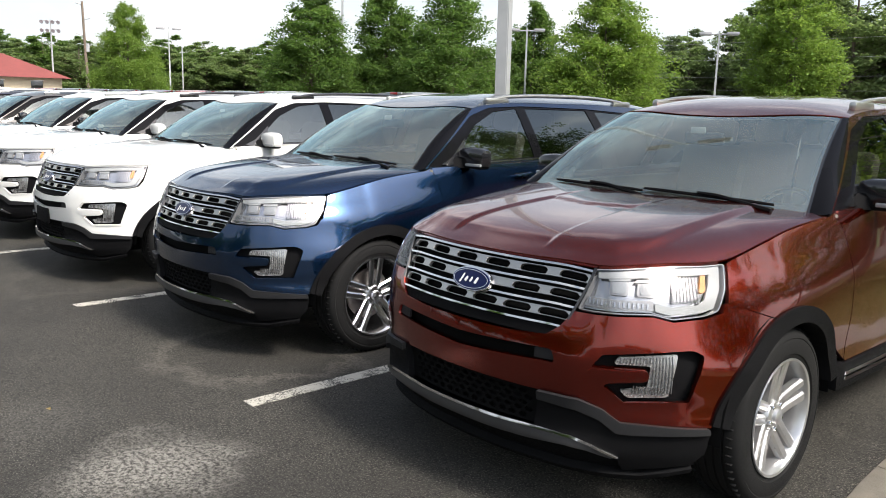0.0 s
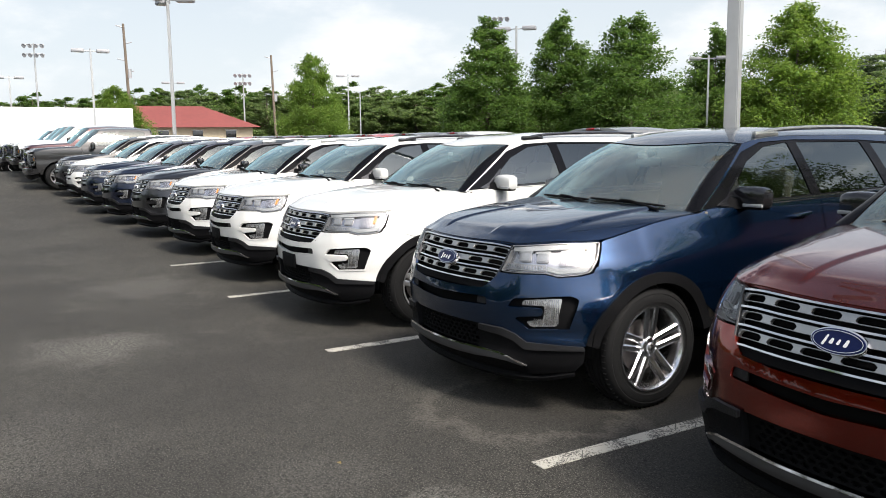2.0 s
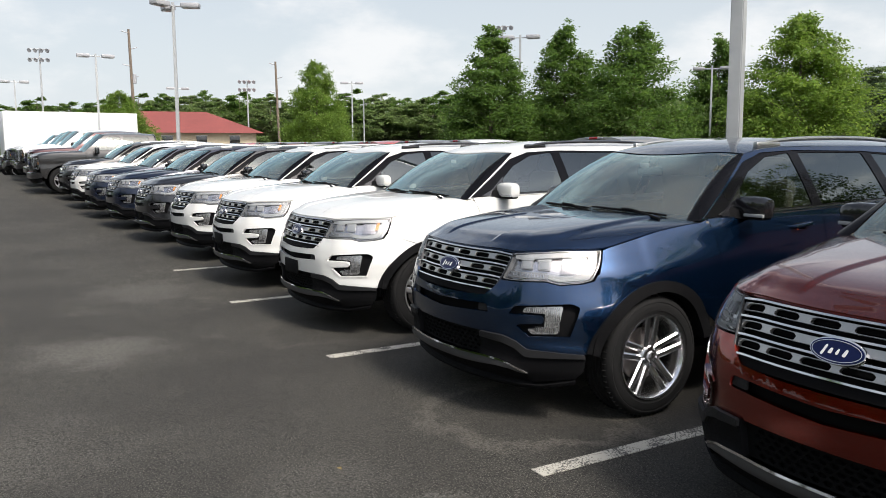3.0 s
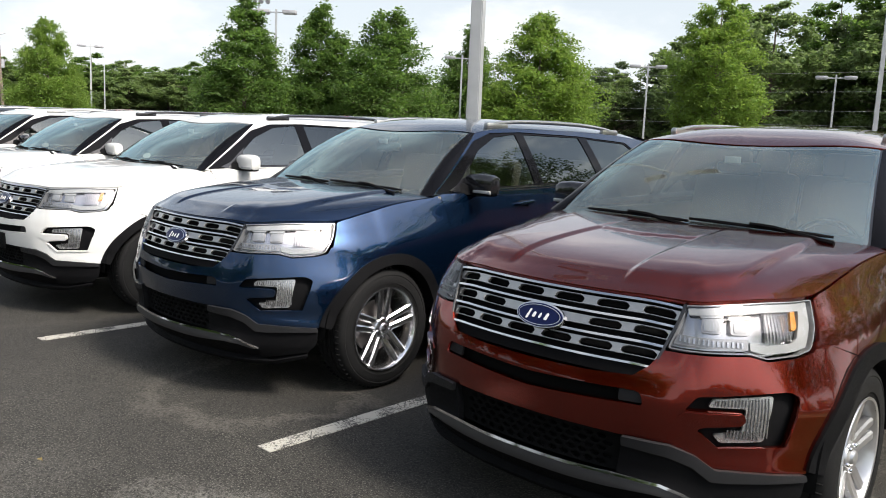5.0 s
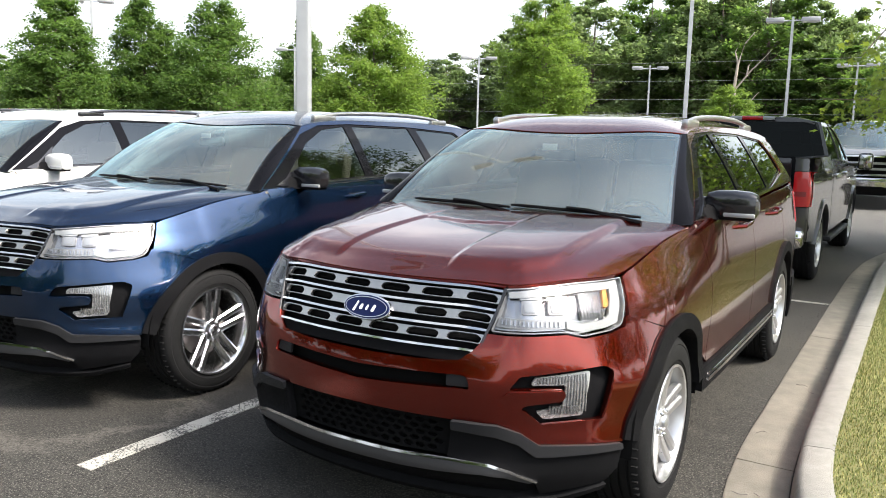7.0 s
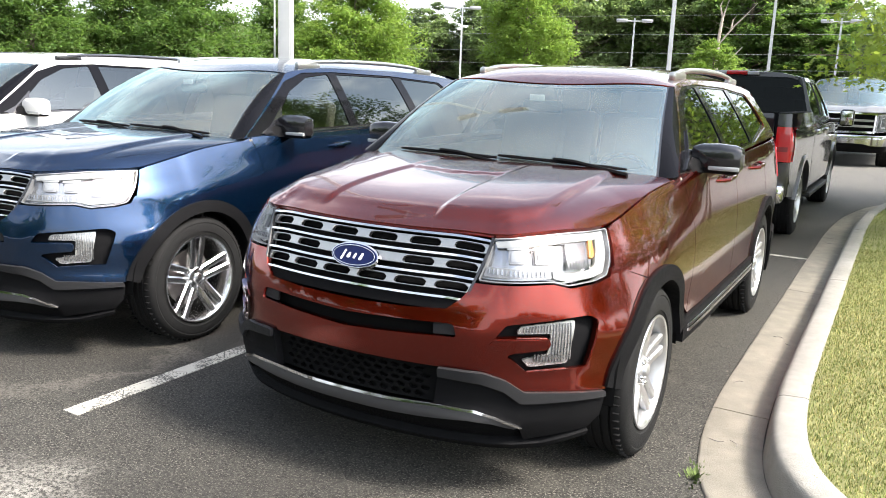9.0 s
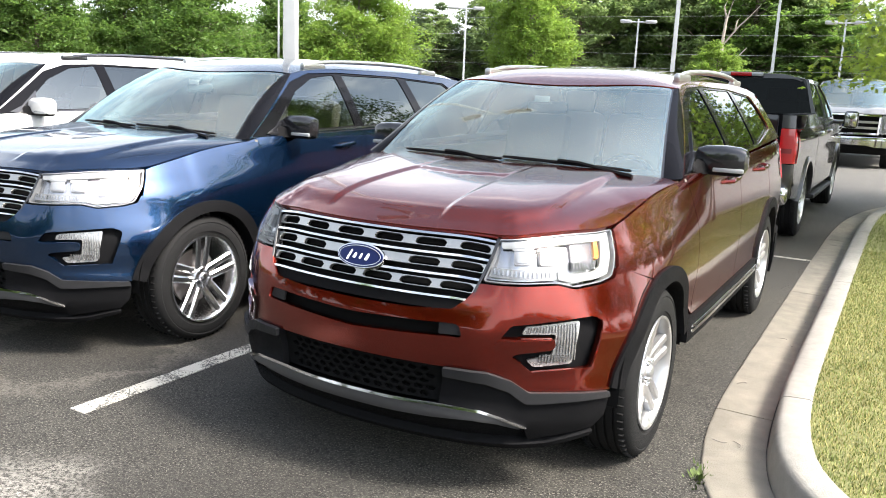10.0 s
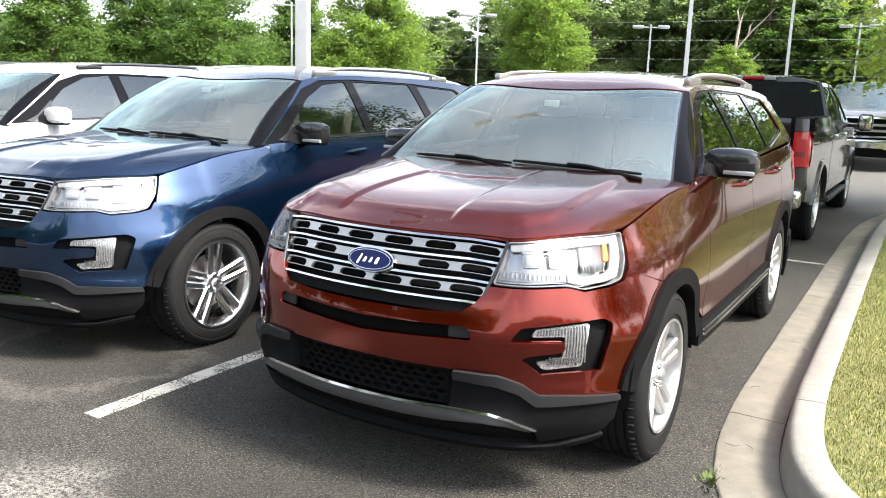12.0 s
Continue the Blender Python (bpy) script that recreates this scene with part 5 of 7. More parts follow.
        corner = [(way(5.80), 0.56), (way(5.80), 0.915), (sl + 0.02, 0.915), (sl + 0.02, 0.56)]
        patch("bed_corner", [f(corner)], lambda s, z: sh(s, z), P, car, 0.06, 0.02)
        patch("bed_corner", [f([(way(5.66), 1.29), (way(5.66), 1.42), (sl + 0.02, 1.42), (sl + 0.02, 1.29)])], lambda s, z: sh(s, z), P, car, 0.06, 0.02)
    tail = lambda x, z: np.stack([x, 5.862 + 0.012 * np.exp(-((z - 1.36) / 0.05) ** 2) - 0.012 * np.exp(-((z - 1.05) / 0.16) ** 4), z], -1)
    tg = patch("tailgate", [rounded([(-0.80, 0.60), (-0.80, 1.42), (0.80, 1.42), (0.80, 0.60)], 0.02)], tail, P, car, 0.06, 0.06, sign=-1)
    part("tailgate_handle", box_bm((0.24, 0.02, 0.08), (0, 5.875, 1.30), 0.008), CLAD, tg)
    part("tailgate_badge", tube_bm([(0, 5.86, 1.10), (0, 5.872, 1.10)], 0.07, 24, flat=0.45), BADGE, tg, "plain oval blue badge")
    bm = bmesh.new()
    box_bm((1.96, 0.20, 0.20), (0, 5.90, 0.60), 0.04, bm)
    part("rear_bumper", bm, metal, car)
    part("exhaust_pipe", tube_bm([(-0.72, 5.0, 0.42), (-0.76, 5.72, 0.42)], 0.045, 14, caps=False), CHROME, car)
    part("bed_floor", box_bm((1.75, 1.86, 0.05), (0, 4.87, 0.86), 0.01), CLAD, car)
    part("bed_front_wall", box_bm((1.75, 0.05, 0.55), (0, 3.95, 1.13), 0.01), CLAD, car)
    aa = np.linspace(-1, 1, 17)
    patch("roof", [[(float(a), 2.13 + 0.12 * float(a) ** 2) for a in aa] + [(float(a), 3.82) for a in aa[::-1]]], truck_roof, P, car, 0.12, 0.02)
    win = patch("windscreen", [rounded([(-0.985, 0.0), (-0.985, 0.985), (0.985, 0.985), (0.985, 0.0)], 0.03)], truck_screen, SCREEN, car, 0.1, 0)
    win.visible_shadow = False
    back = lambda x, z: np.stack([x, 3.90 - 0.16 * (np.asarray(z, float) - 1.36), z], -1)
    hole = rounded([(-0.89, 1.40), (-0.77, 1.835), (0.77, 1.835), (0.89, 1.40)], 0.04)
    patch("cab_back", [[(-0.95, 0.6), (-0.95, 1.36), (-0.80, 1.83), (-0.5, 1.89), (0.5, 1.89), (0.80, 1.83), (0.95, 1.36), (0.95, 0.6)], hole], back, P, car, 0.12, 0.02, sign=-1)
    rw = patch("rear_window", [hole], lambda x, z: back(x, z) - np.array([0, 0.012, 0]), REAR_GLASS, car, 0.12, 0, sign=-1)
    bl = part("brake_light", box_bm((0.26, 0.03, 0.05), (0, 3.86, 1.875), 0.01), TAIL_RED, car, "red high brake light")
    for x in (-0.20, 0.20):
        part("cargo_light", box_bm((0.14, 0.03, 0.05), (x, 3.858, 1.875), 0.01), LAMP_WHITE, bl)
    part("underbody", box_bm((1.1, 5.2, 0.30), (0, 2.9, 0.56), 0.05), DARK, car)
    part("engine_bay", box_bm((1.4, 1.2, 0.45), (0, 0.85, 0.92), 0.05), DARK, car)
    bm = bmesh.new()
    for sx in (-1, 1):
        box_bm((0.05, 2.1, 0.75), (sx * 0.90, 2.78, 0.96), 0.01, bm)
    box_bm((1.8, 2.2, 0.05), (0, 2.78, 0.60), 0, bm)
    box_bm((1.78, 0.5, 0.5), (0, 1.72, 1.05), 0.08, bm)
    part("door_trim", bm, INNER, car)
    for yy in (2.55, 3.45):
        for xx in (-0.42, 0.42):
            bm = box_bm((0.56, 0.15, 0.70), (xx, yy, 1.22), 0.05)
            box_bm((0.26, 0.10, 0.18), (xx, yy + 0.04, 1.64), 0.04, bm)
            box_bm((0.56, 0.50, 0.16), (xx, yy - 0.25, 0.92), 0.05, bm)
            part("seat", bm, SEAT, car)
    car.matrix_world = place
    return car


# ---- ground ----
def asphalt():
    m, n, l, b = nodes_of("worn_asphalt")
    co = n.new("ShaderNodeTexCoord")

    def noise_node(scale, detail=6, rough=0.6):
        q = n.new("ShaderNodeTexNoise")
        q.inputs["Scale"].default_value, q.inputs["Detail"].default_value, q.inputs["Roughness"].default_value = scale, detail, rough
        l.new(co.outputs["Object"], q.inputs["Vector"])
        return q

    def ramp(src, a, b2, lo, hi):
        r = n.new("ShaderNodeMapRange")
        r.inputs["From Min"].default_value, r.inputs["From Max"].default_value = a, b2
        r.inputs["To Min"].default_value, r.inputs["To Max"].default_value = lo, hi
        r.interpolation_type = "SMOOTHSTEP"
        l.new(src, r.inputs["Value"])
        return r.outputs["Result"]

    def mix(fac, a, c2):
        q = n.new("ShaderNodeMixRGB")
        for sock, v in ((q.inputs["Fac"], fac), (q.inputs["Color1"], a), (q.inputs["Color2"], c2)):
            if isinstance(v, tuple):
                sock.default_value = (*v, 1)
            elif isinstance(v, float):
                sock.default_value = v
            else:
                l.new(v, sock)
        return q.outputs["Color"]

    def times(a, b2):
        q = n.new("ShaderNodeMath")
        q.operation = "MULTIPLY"
        l.new(a, q.inputs[0])
        l.new(b2, q.inputs[1])
        return q.outputs[0]

    grain, stone, blotch, wear = noise_node(180, 3), noise_node(70, 5, 0.75), noise_node(0.55, 6), noise_node(1.6, 9, 0.7)
    col = mix(ramp(stone.outputs["Fac"], 0.35, 0.7, 0, 1), (0.0065, 0.006, 0.005), (0.056, 0.053, 0.045))
    speck = noise_node(105, 2)
    col = mix(ramp(speck.outputs["Fac"], 0.57, 0.63, 0, 0.75), col, (0.26, 0.25, 0.205))
    gritty = noise_node(42, 9, 0.85)
    mottle = noise_node(14, 6, 0.7)
    col = mix(ramp(mottle.outputs["Fac"], 0.40, 0.62, 0.0, 0.42), col, (0.078, 0.073, 0.061))
    col = mix(ramp(blotch.outputs["Fac"], 0.38, 0.62, 0.0, 0.55), col, (0.025, 0.023, 0.020))
    pale = times(ramp(wear.outputs["Fac"], 0.56, 0.74, 0, 0.8), ramp(gritty.outputs["Fac"], 0.50, 0.56, 0.05, 1))
    col = mix(pale, col, (0.21, 0.20, 0.165))
    col = mix(ramp(gritty.outputs["Fac"], 0.50, 0.62, 0.0, 0.42), col, (0.098, 0.092, 0.076))
    col = mix(ramp(gritty.outputs["Fac"], 0.38, 0.48, 0.5, 0.0), col, (0.014, 0.012, 0.013))
    # the lane behind the row grows paler with y, broken up by the grit
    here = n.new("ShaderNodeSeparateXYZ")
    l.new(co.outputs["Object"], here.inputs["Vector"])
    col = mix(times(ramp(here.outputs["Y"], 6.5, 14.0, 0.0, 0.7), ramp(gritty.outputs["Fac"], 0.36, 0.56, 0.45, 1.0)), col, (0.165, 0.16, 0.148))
    # worn pale spots and dried rings where water stood
    geo = n.new("ShaderNodeNewGeometry")
    for (x, y, r, ring, amount) in ((-1.02, -0.92, 0.46, 0, 1.1), (-1.9, -1.25, 0.5, 0, 0.15), (-5.4, -1.8, 0.75, 0, 0.45), (-2.3, 0.35, 0.62, 1, 0.9), (-5.2, 0.3, 0.7, 1, 0.35), (-8.2, -0.9, 0.9, 0, 0.3), (-3.2, -2.6, 0.9, 0, 0.2)):
        sub, ln, nz = n.new("ShaderNodeVectorMath"), n.new("ShaderNodeVectorMath"), n.new("ShaderNodeMath")
        sub.operation, ln.operation, nz.operation = "SUBTRACT", "LENGTH", "MULTIPLY_ADD"
        sub.inputs[1].default_value = (x, y, 0)
        l.new(geo.outputs["Position"], sub.inputs[0])
        l.new(sub.outputs["Vector"], ln.inputs[0])
        l.new(wear.outputs["Fac"], nz.inputs[0])
        nz.inputs[1].default_value = r * 2.2
        l.new(ln.outputs["Value"], nz.inputs[2])
        if ring:
            a = times(ramp(nz.outputs[0], r * 1.9, r * 2.08, 0, 1), ramp(nz.outputs[0], r * 2.08, r * 2.35, 1, 0))
        else:
            a = ramp(nz.outputs[0], r * 1.3, r * 2.2, 1, 0)
        f = times(times(a, ramp(gritty.outputs["Fac"], 0.47, 0.53, 0.08 if not ring else 0.25, 1)), ramp(stone.outputs["Fac"], 0.3, 0.6, amount * 0.5, amount))
        col = mix(f, col, (0.30, 0.285, 0.25) if not ring else (0.13, 0.12, 0.10))
    # fine cracks
    vor = n.new("ShaderNodeTexVoronoi")
    vor.feature = "DISTANCE_TO_EDGE"
    vor.inputs["Scale"].default_value = 0.45
    warp = n.new("ShaderNodeVectorMath")
    warp.operation = "MULTIPLY_ADD"
    warp.inputs[1].default_value = (0.5, 0.5, 0.5)
    l.new(wear.outputs["Color"], warp.inputs[0])
    l.new(co.outputs["Object"], warp.inputs[2])
    l.new(warp.outputs["Vector"], vor.inputs["Vector"])
    col = mix(times(ramp(vor.outputs["Distance"], 0.0, 0.008, 1, 0), ramp(blotch.outputs["Fac"], 0.5, 0.6, 0, 0.55)), col, (0.016, 0.016, 0.016))
    l.new(col, b.inputs["Base Color"])
    l.new(ramp(stone.outputs["Fac"], 0.3, 0.7, 0.92, 0.72), b.inputs["Roughness"])
    b.inputs["Specular IOR Level"].default_value = 0.35
    bp = n.new("ShaderNodeBump")
    bp.inputs["Strength"].default_value, bp.inputs["Distance"].default_value = 0.9, 0.008
    l.new(grain.outputs["Fac"], bp.inputs["Height"])
    bp2 = n.new("ShaderNodeBump")
    bp2.inputs["Strength"].default_value, bp2.inputs["Distance"].default_value = 0.5, 0.012
    l.new(stone.outputs["Fac"], bp2.inputs["Height"])
    l.new(bp.outputs["Normal"], bp2.inputs["Normal"])
    l.new(bp2.outputs["Normal"], b.inputs["Normal"])
    return m


ASPHALT = asphalt()
CONCRETE = surface("kerb_concrete", (0.225, 0.217, 0.192), 0.85, 0, 0.22, 18, 0.5, 160, per_object=0.06)
GUTTER = surface("gutter_concrete", (0.20, 0.182, 0.145), 0.88, 0, 0.30, 9, 0.5, 160, per_object=0.08)


def worn_paint():
    m, n, l, b = nodes_of("worn_line_paint")
    co = n.new("ShaderNodeTexCoord")
    big, fine = n.new("ShaderNodeTexNoise"), n.new("ShaderNodeTexNoise")
    big.inputs["Scale"].default_value, big.inputs["Detail"].default_value = 7, 8
    fine.inputs["Scale"].default_value, fine.inputs["Detail"].default_value = 90, 5
    ad, rp, mx = n.new("ShaderNodeMath"), n.new("ShaderNodeValToRGB"), n.new("ShaderNodeMixRGB")
    ad.operation = "ADD"
    rp.color_ramp.elements[0].position, rp.color_ramp.elements[1].position = 0.43, 0.50
    half = n.new("ShaderNodeMath")
    half.operation = "MULTIPLY"
    half.inputs[1].default_value = 0.5
    mx.inputs["Color1"].default_value, mx.inputs["Color2"].default_value = (0.07, 0.068, 0.06, 1), (0.44, 0.42, 0.36, 1)
    l.new(co.outputs["Object"], big.inputs["Vector"])
    l.new(co.outputs["Object"], fine.inputs["Vector"])
    l.new(big.outputs["Fac"], ad.inputs[0])
    l.new(fine.outputs["Fac"], ad.inputs[1])
    l.new(ad.outputs[0], half.inputs[0])
    l.new(half.outputs[0], rp.inputs["Fac"])
    cell, gap, keep = n.new("ShaderNodeTexVoronoi"), n.new("ShaderNodeMapRange"), n.new("ShaderNodeMath")
    cell.feature = "DISTANCE_TO_EDGE"
    cell.inputs["Scale"].default_value = 6.5
    gap.inputs["From Min"].default_value, gap.inputs["From Max"].default_value = 0.003, 0.014
    keep.operation = "MULTIPLY"
    l.new(co.outputs["Object"], cell.inputs["Vector"])
    l.new(cell.outputs["Distance"], gap.inputs["Value"])
    l.new(gap.outputs["Result"], keep.inputs[0])
    l.new(rp.outputs["Color"], keep.inputs[1])
    l.new(keep.outputs[0], mx.inputs["Fac"])
    l.new(mx.outputs["Color"], b.inputs["Base Color"])
    b.inputs["Roughness"].default_value = 0.8
    return m


LINE = worn_paint()
SOIL = surface("dry_turf", (0.165, 0.165, 0.06), 0.95, 0, 0.3, 12, 0.5, 60)
BLADE = surface("grass_blade", (0.15, 0.185, 0.042), 0.7, 0, 0.15, 5, island=0.35)
STRAW = surface("grass_straw", (0.33, 0.30, 0.11), 0.8, 0, 0.15, 5, island=0.35)
TURF_FAR = surface("far_turf", (0.10, 0.14, 0.035), 0.95, 0, 0.3, 0.4)



def lie(x, y=0.0):
    """The height of the lot, which swells a little far along the row and less behind it."""
    return 0.60 * math.exp(-((x + 37.0) / 12.0) ** 2) * (1 - 0.85 * float(ease(y, 5.2, 6.6)))


def rise(x, y):
    """The lane climbs a little behind the island."""
    return 0.21 * math.exp(-((x - 0.6) / 6.0) ** 2) * float(ease(y, 14.0, 16.6)) * (1 - float(ease(y, 25, 34)))


gx = [-900, -300, -120] + [-70 + 2.0 * k for k in range(45)] + [20, 120, 900]
gy = [-900, -60, -25, -14, 0, 5.2, 5.55, 5.9, 6.25, 6.6, 14, 14.6, 15.3, 16.0, 16.6, 25, 28, 34, 60, 900]
gv = [(x, y, lie(x, y) * (1 if abs(y) <= 14 else 0) + rise(x, y)) for y in gy for x in gx]
gf = [(r * len(gx) + c, r * len(gx) + c + 1, (r + 1) * len(gx) + c + 1, (r + 1) * len(gx) + c) for r in range(len(gy) - 1) for c in range(len(gx) - 1)]
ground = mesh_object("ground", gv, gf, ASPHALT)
tagged(ground, "dark worn asphalt parking lot with pale patches", "ground", kind="structure")
far_turf = mesh_object("verge", [(-400, 84, 0.004), (300, 84, 0.004), (300, 400, 0.004), (-400, 400, 0.004)], [(0, 1, 2, 3)], TURF_FAR)
tagged(far_turf, "far green verge under the woods", "grass", kind="structure")

# kerb and gutter along a bent line
KERB = [(14.5, -0.50), (11.5, -0.50), (8.8, -0.50), (6.5, -0.50), (4.6, -0.46), (3.2, -0.38), (2.4, -0.22), (1.85, 0.04), (1.48, 0.36), (1.26, 0.72), (1.15, 1.15), (1.10, 1.75), (1.088, 2.5), (1.085, 4.0), (1.082, 6.5), (1.10, 8.6), (1.22, 10.2), (1.52, 11.6), (2.1, 12.7), (3.0, 13.4), (4.6, 13.8), (7.0, 14.0), (9.5, 14.0), (12.0, 14.0), (14.5, 14.0)]


def dense(points, n=14):
    p = [points[0]] + list(points) + [points[-1]]
    out = []
    for i in range(1, len(p) - 2):
        q = [np.array(p[i + k], float) for k in (-1, 0, 1, 2)]
        for t in np.linspace(0, 1, n, endpoint=False):
            out.append(0.5 * (2 * q[1] + (q[2] - q[0]) * t + (2 * q[0] - 5 * q[1] + 4 * q[2] - q[3]) * t * t + (3 * q[1] - q[0] - 3 * q[2] + q[3]) * t ** 3))
    out.append(np.array(points[-1], float))
    return np.array(out)


kerb_line = dense(KERB)
kerb_g = np.gradient(kerb_line, axis=0)
kerb_n = np.c_[kerb_g[:, 1], -kerb_g[:, 0]]
kerb_n /= np.linalg.norm(kerb_n, axis=1)[:, None]
kerb_s = np.r_[0, np.cumsum(np.hypot(*np.diff(kerb_line, axis=0).T))]
# a joint lies where y is 1.67
joint = float(kerb_s[np.argmin(np.abs(kerb_line[:, 1] - 1.67) + 10 * (kerb_line[:, 0] > 2))])


def kerb_run(name, profile, material, parent, s0, s1):
    k = max(4, int((s1 - s0) / 0.10))
    rows = []
    for s in np.linspace(s0 + 0.004, s1 - 0.004, k):
        p = np.array([np.interp(s, kerb_s, kerb_line[:, i]) for i in (0, 1)])
        q = np.array([np.interp(s, kerb_s, kerb_n[:, i]) for i in (0, 1)])
        w = 0.006 * math.sin(s * 3.1) + 0.004 * math.sin(s * 9.7)
        rows.append([(p[0] + q[0] * (o + (w if j == 0 else 0)), p[1] + q[1] * (o + (w if j == 0 else 0)), z) for j, (o, z) in enumerate(profile)])
    bm = loft_bm(rows, close=True)
    bm.faces.new([v for v in bm.verts[:len(profile)]][::-1])
    bm.verts.ensure_lookup_table()
    bm.faces.new(bm.verts[-len(profile):])
    bmesh.ops.recalc_face_normals(bm, faces=bm.faces[:])
    return part(name, bm, material, parent, angle=0.9)


kerb_ob = new("kerb")
tagged(kerb_ob, "pale concrete kerb and stained gutter round grass island", "kerb", kind="structure")
gut = [(0.0, -0.02), (0.0, 0.006), (0.012, 0.012), (0.27, 0.004), (0.275, -0.02)]
stone = [(0.272, -0.02), (0.278, 0.02), (0.292, 0.115), (0.305, 0.138), (0.325, 0.146), (0.425, 0.150), (0.44, 0.142), (0.445, -0.02)]
s = joint - 3.05 * int(joint / 3.05)
cuts = [0.0] + [s + 3.05 * k for k in range(24) if 0.4 < s + 3.05 * k < kerb_s[-1] - 0.3] + [float(kerb_s[-1])]
for a, b in zip(cuts, cuts[1:]):
    kerb_run("gutter_slab", gut, GUTTER, kerb_ob, a, b)
    kerb_run("kerb_stone", stone, CONCRETE, kerb_ob, a, b)

inner = kerb_line + kerb_n * 0.44
turf_pts = [tuple(p) for p in inner] + [(14.9, 13.6), (14.9, -0.06)]
bm = bmesh.new()
vs = [bm.verts.new((x, y, 0.132)) for x, y in turf_pts]
es = [bm.edges.new((vs[i], vs[(i + 1) % len(vs)])) for i in range(len(vs))]
bmesh.ops.triangle_fill(bm, use_beauty=True, edges=es)
bmesh.ops.recalc_face_normals(bm, faces=bm.faces[:])
if sum(f.normal.z for f in bm.faces) < 0:
    bmesh.ops.reverse_faces(bm, faces=bm.faces[:])
turf = part("turf", bm, SOIL, None, smooth=False)
tagged(turf, "dry yellow-green lawn island inside the kerb", "grass", kind="structure")


def blades(name, count, x0, x1, y0, y1, material, h0, h1, seed):
    rng = np.random.default_rng(seed)
    x, y = rng.uniform(x0, x1, count * 2), rng.uniform(y0, y1, count * 2)
    edge = np.interp(y, kerb_line[122:, 1][:170], (inner[122:, 0])[:170])
    low = np.interp(x, inner[:122][::-1][:, 0], inner[:122][::-1][:, 1])
    ok = (x > edge - 0.01) & (y > np.where(x > 1.55, low, -9))
    x, y = x[ok][:count], y[ok][:count]
    k = len(x)
    a, h, lean = rng.uniform(0, 6.28, k), rng.uniform(h0, h1, k), rng.uniform(0.1, 0.7, k)
    w = 0.0024
    base = np.stack([x, y, np.full(k, 0.130)], -1)
    side = np.stack([np.cos(a), np.sin(a), 0 * a], -1) * w
    tip = base + np.stack([-np.sin(a) * h * lean, np.cos(a) * h * lean, h], -1)
    v = np.stack([base - side, base + side, tip], 1).reshape(-1, 3)
    me = bpy.data.meshes.new(name)
    me.vertices.add(3 * k)
    me.vertices.foreach_set("co", v.ravel())
    me.loops.add(3 * k)
    me.loops.foreach_set("vertex_index", np.arange(3 * k))
    me.polygons.add(k)
    me.polygons.foreach_set("loop_start", np.arange(0, 3 * k, 3))
    me.update()
    me.materials.append(material)
    ob = new(name, me)
    tagged(ob, "short dry grass blades on the island", "grass", kind="stuff")
    return ob


blades("grass", 120000, 1.5, 3.6, 0.2, 6.5, BLADE, 0.008, 0.026, 3)
blades("grass", 80000, 1.5, 3.6, 0.2, 6.5, STRAW, 0.006, 0.022, 4)
blades("grass", 50000, 1.5, 4.4, 6.5, 12.0, BLADE, 0.012, 0.035, 5)
# weed tuft at the gutter's edge
rng = np.random.default_rng(9)
bm = bmesh.new()
for k in range(130):
    a, h, r = rng.uniform(0, 6.28), rng.uniform(0.008, 0.026), abs(rng.normal(0, 0.04))
    c = Vector((1.205 + 0.6 * r * math.cos(a), 0.86 + 1.5 * r * math.sin(a), 0.0))
    d = Vector((math.cos(a + 1), math.sin(a + 1), 0)) * 0.006
    bm.faces.new([bm.verts.new(c - d), bm.verts.new(c + d), bm.verts.new(c + Vector((math.cos(a) * h * 0.6, math.sin(a) * h * 0.6, h)))])
weed = part("weed", bm, surface("weed_green", (0.09, 0.13, 0.03), 0.7, 0, 0.15, 5, island=0.35), None, smooth=False)
tagged(weed, "small green weed tuft beside the gutter", "weed", kind="stuff")

# stall lines
STALL = 2.743
bm = bmesh.new()
lines = new("stall_line")
tagged(lines, "worn off-white painted stall lines on asphalt", "marking", kind="structure")
for k in range(12):
    x = -1.452 - STALL * k
    part("stall_stripe", box_bm((0.105, 5.3 - (0.9 if k > 3 else 0), 0.006), (x, 2.45 + (0.45 if k > 3 else 0), 0.0012 + lie(x)), 0), LINE, lines, smooth=False)
for k in range(4):
    part("stall_stripe", box_bm((2.3, 0.06, 0.006), (-0.05 - STALL * k, 6.27, 0.0012), 0), LINE, lines, smooth=False)

# loose gravel by the gutter
rng = np.random.default_rng(5)
bm = bmesh.new()
for k in range(700):
    s = rng.uniform(12.5, 24)
    p = np.array([np.interp(s, kerb_s, kerb_line[:, i]) for i in (0, 1)])
    q = np.array([np.interp(s, kerb_s, kerb_n[:, i]) for i in (0, 1)])
    p = p - q * abs(rng.normal(0.0, 0.05)) + q * 0.012
    r = rng.uniform(0.002, 0.006)
    bmesh.ops.create_icosphere(bm, subdivisions=1, radius=r, matrix=Matrix.Translation((p[0], p[1], r * 0.5)) @ Matrix.Diagonal((1, rng.uniform(0.6, 1.4), 0.7, 1)))
grit = part("gravel", bm, surface("loose_grit", (0.12, 0.11, 0.095), 0.9, 0, 0.3, 40, island=0.4), None, smooth=False)
tagged(grit, "loose grit along the gutter edge", "gravel", kind="stuff")
rng = np.random.default_rng(6)
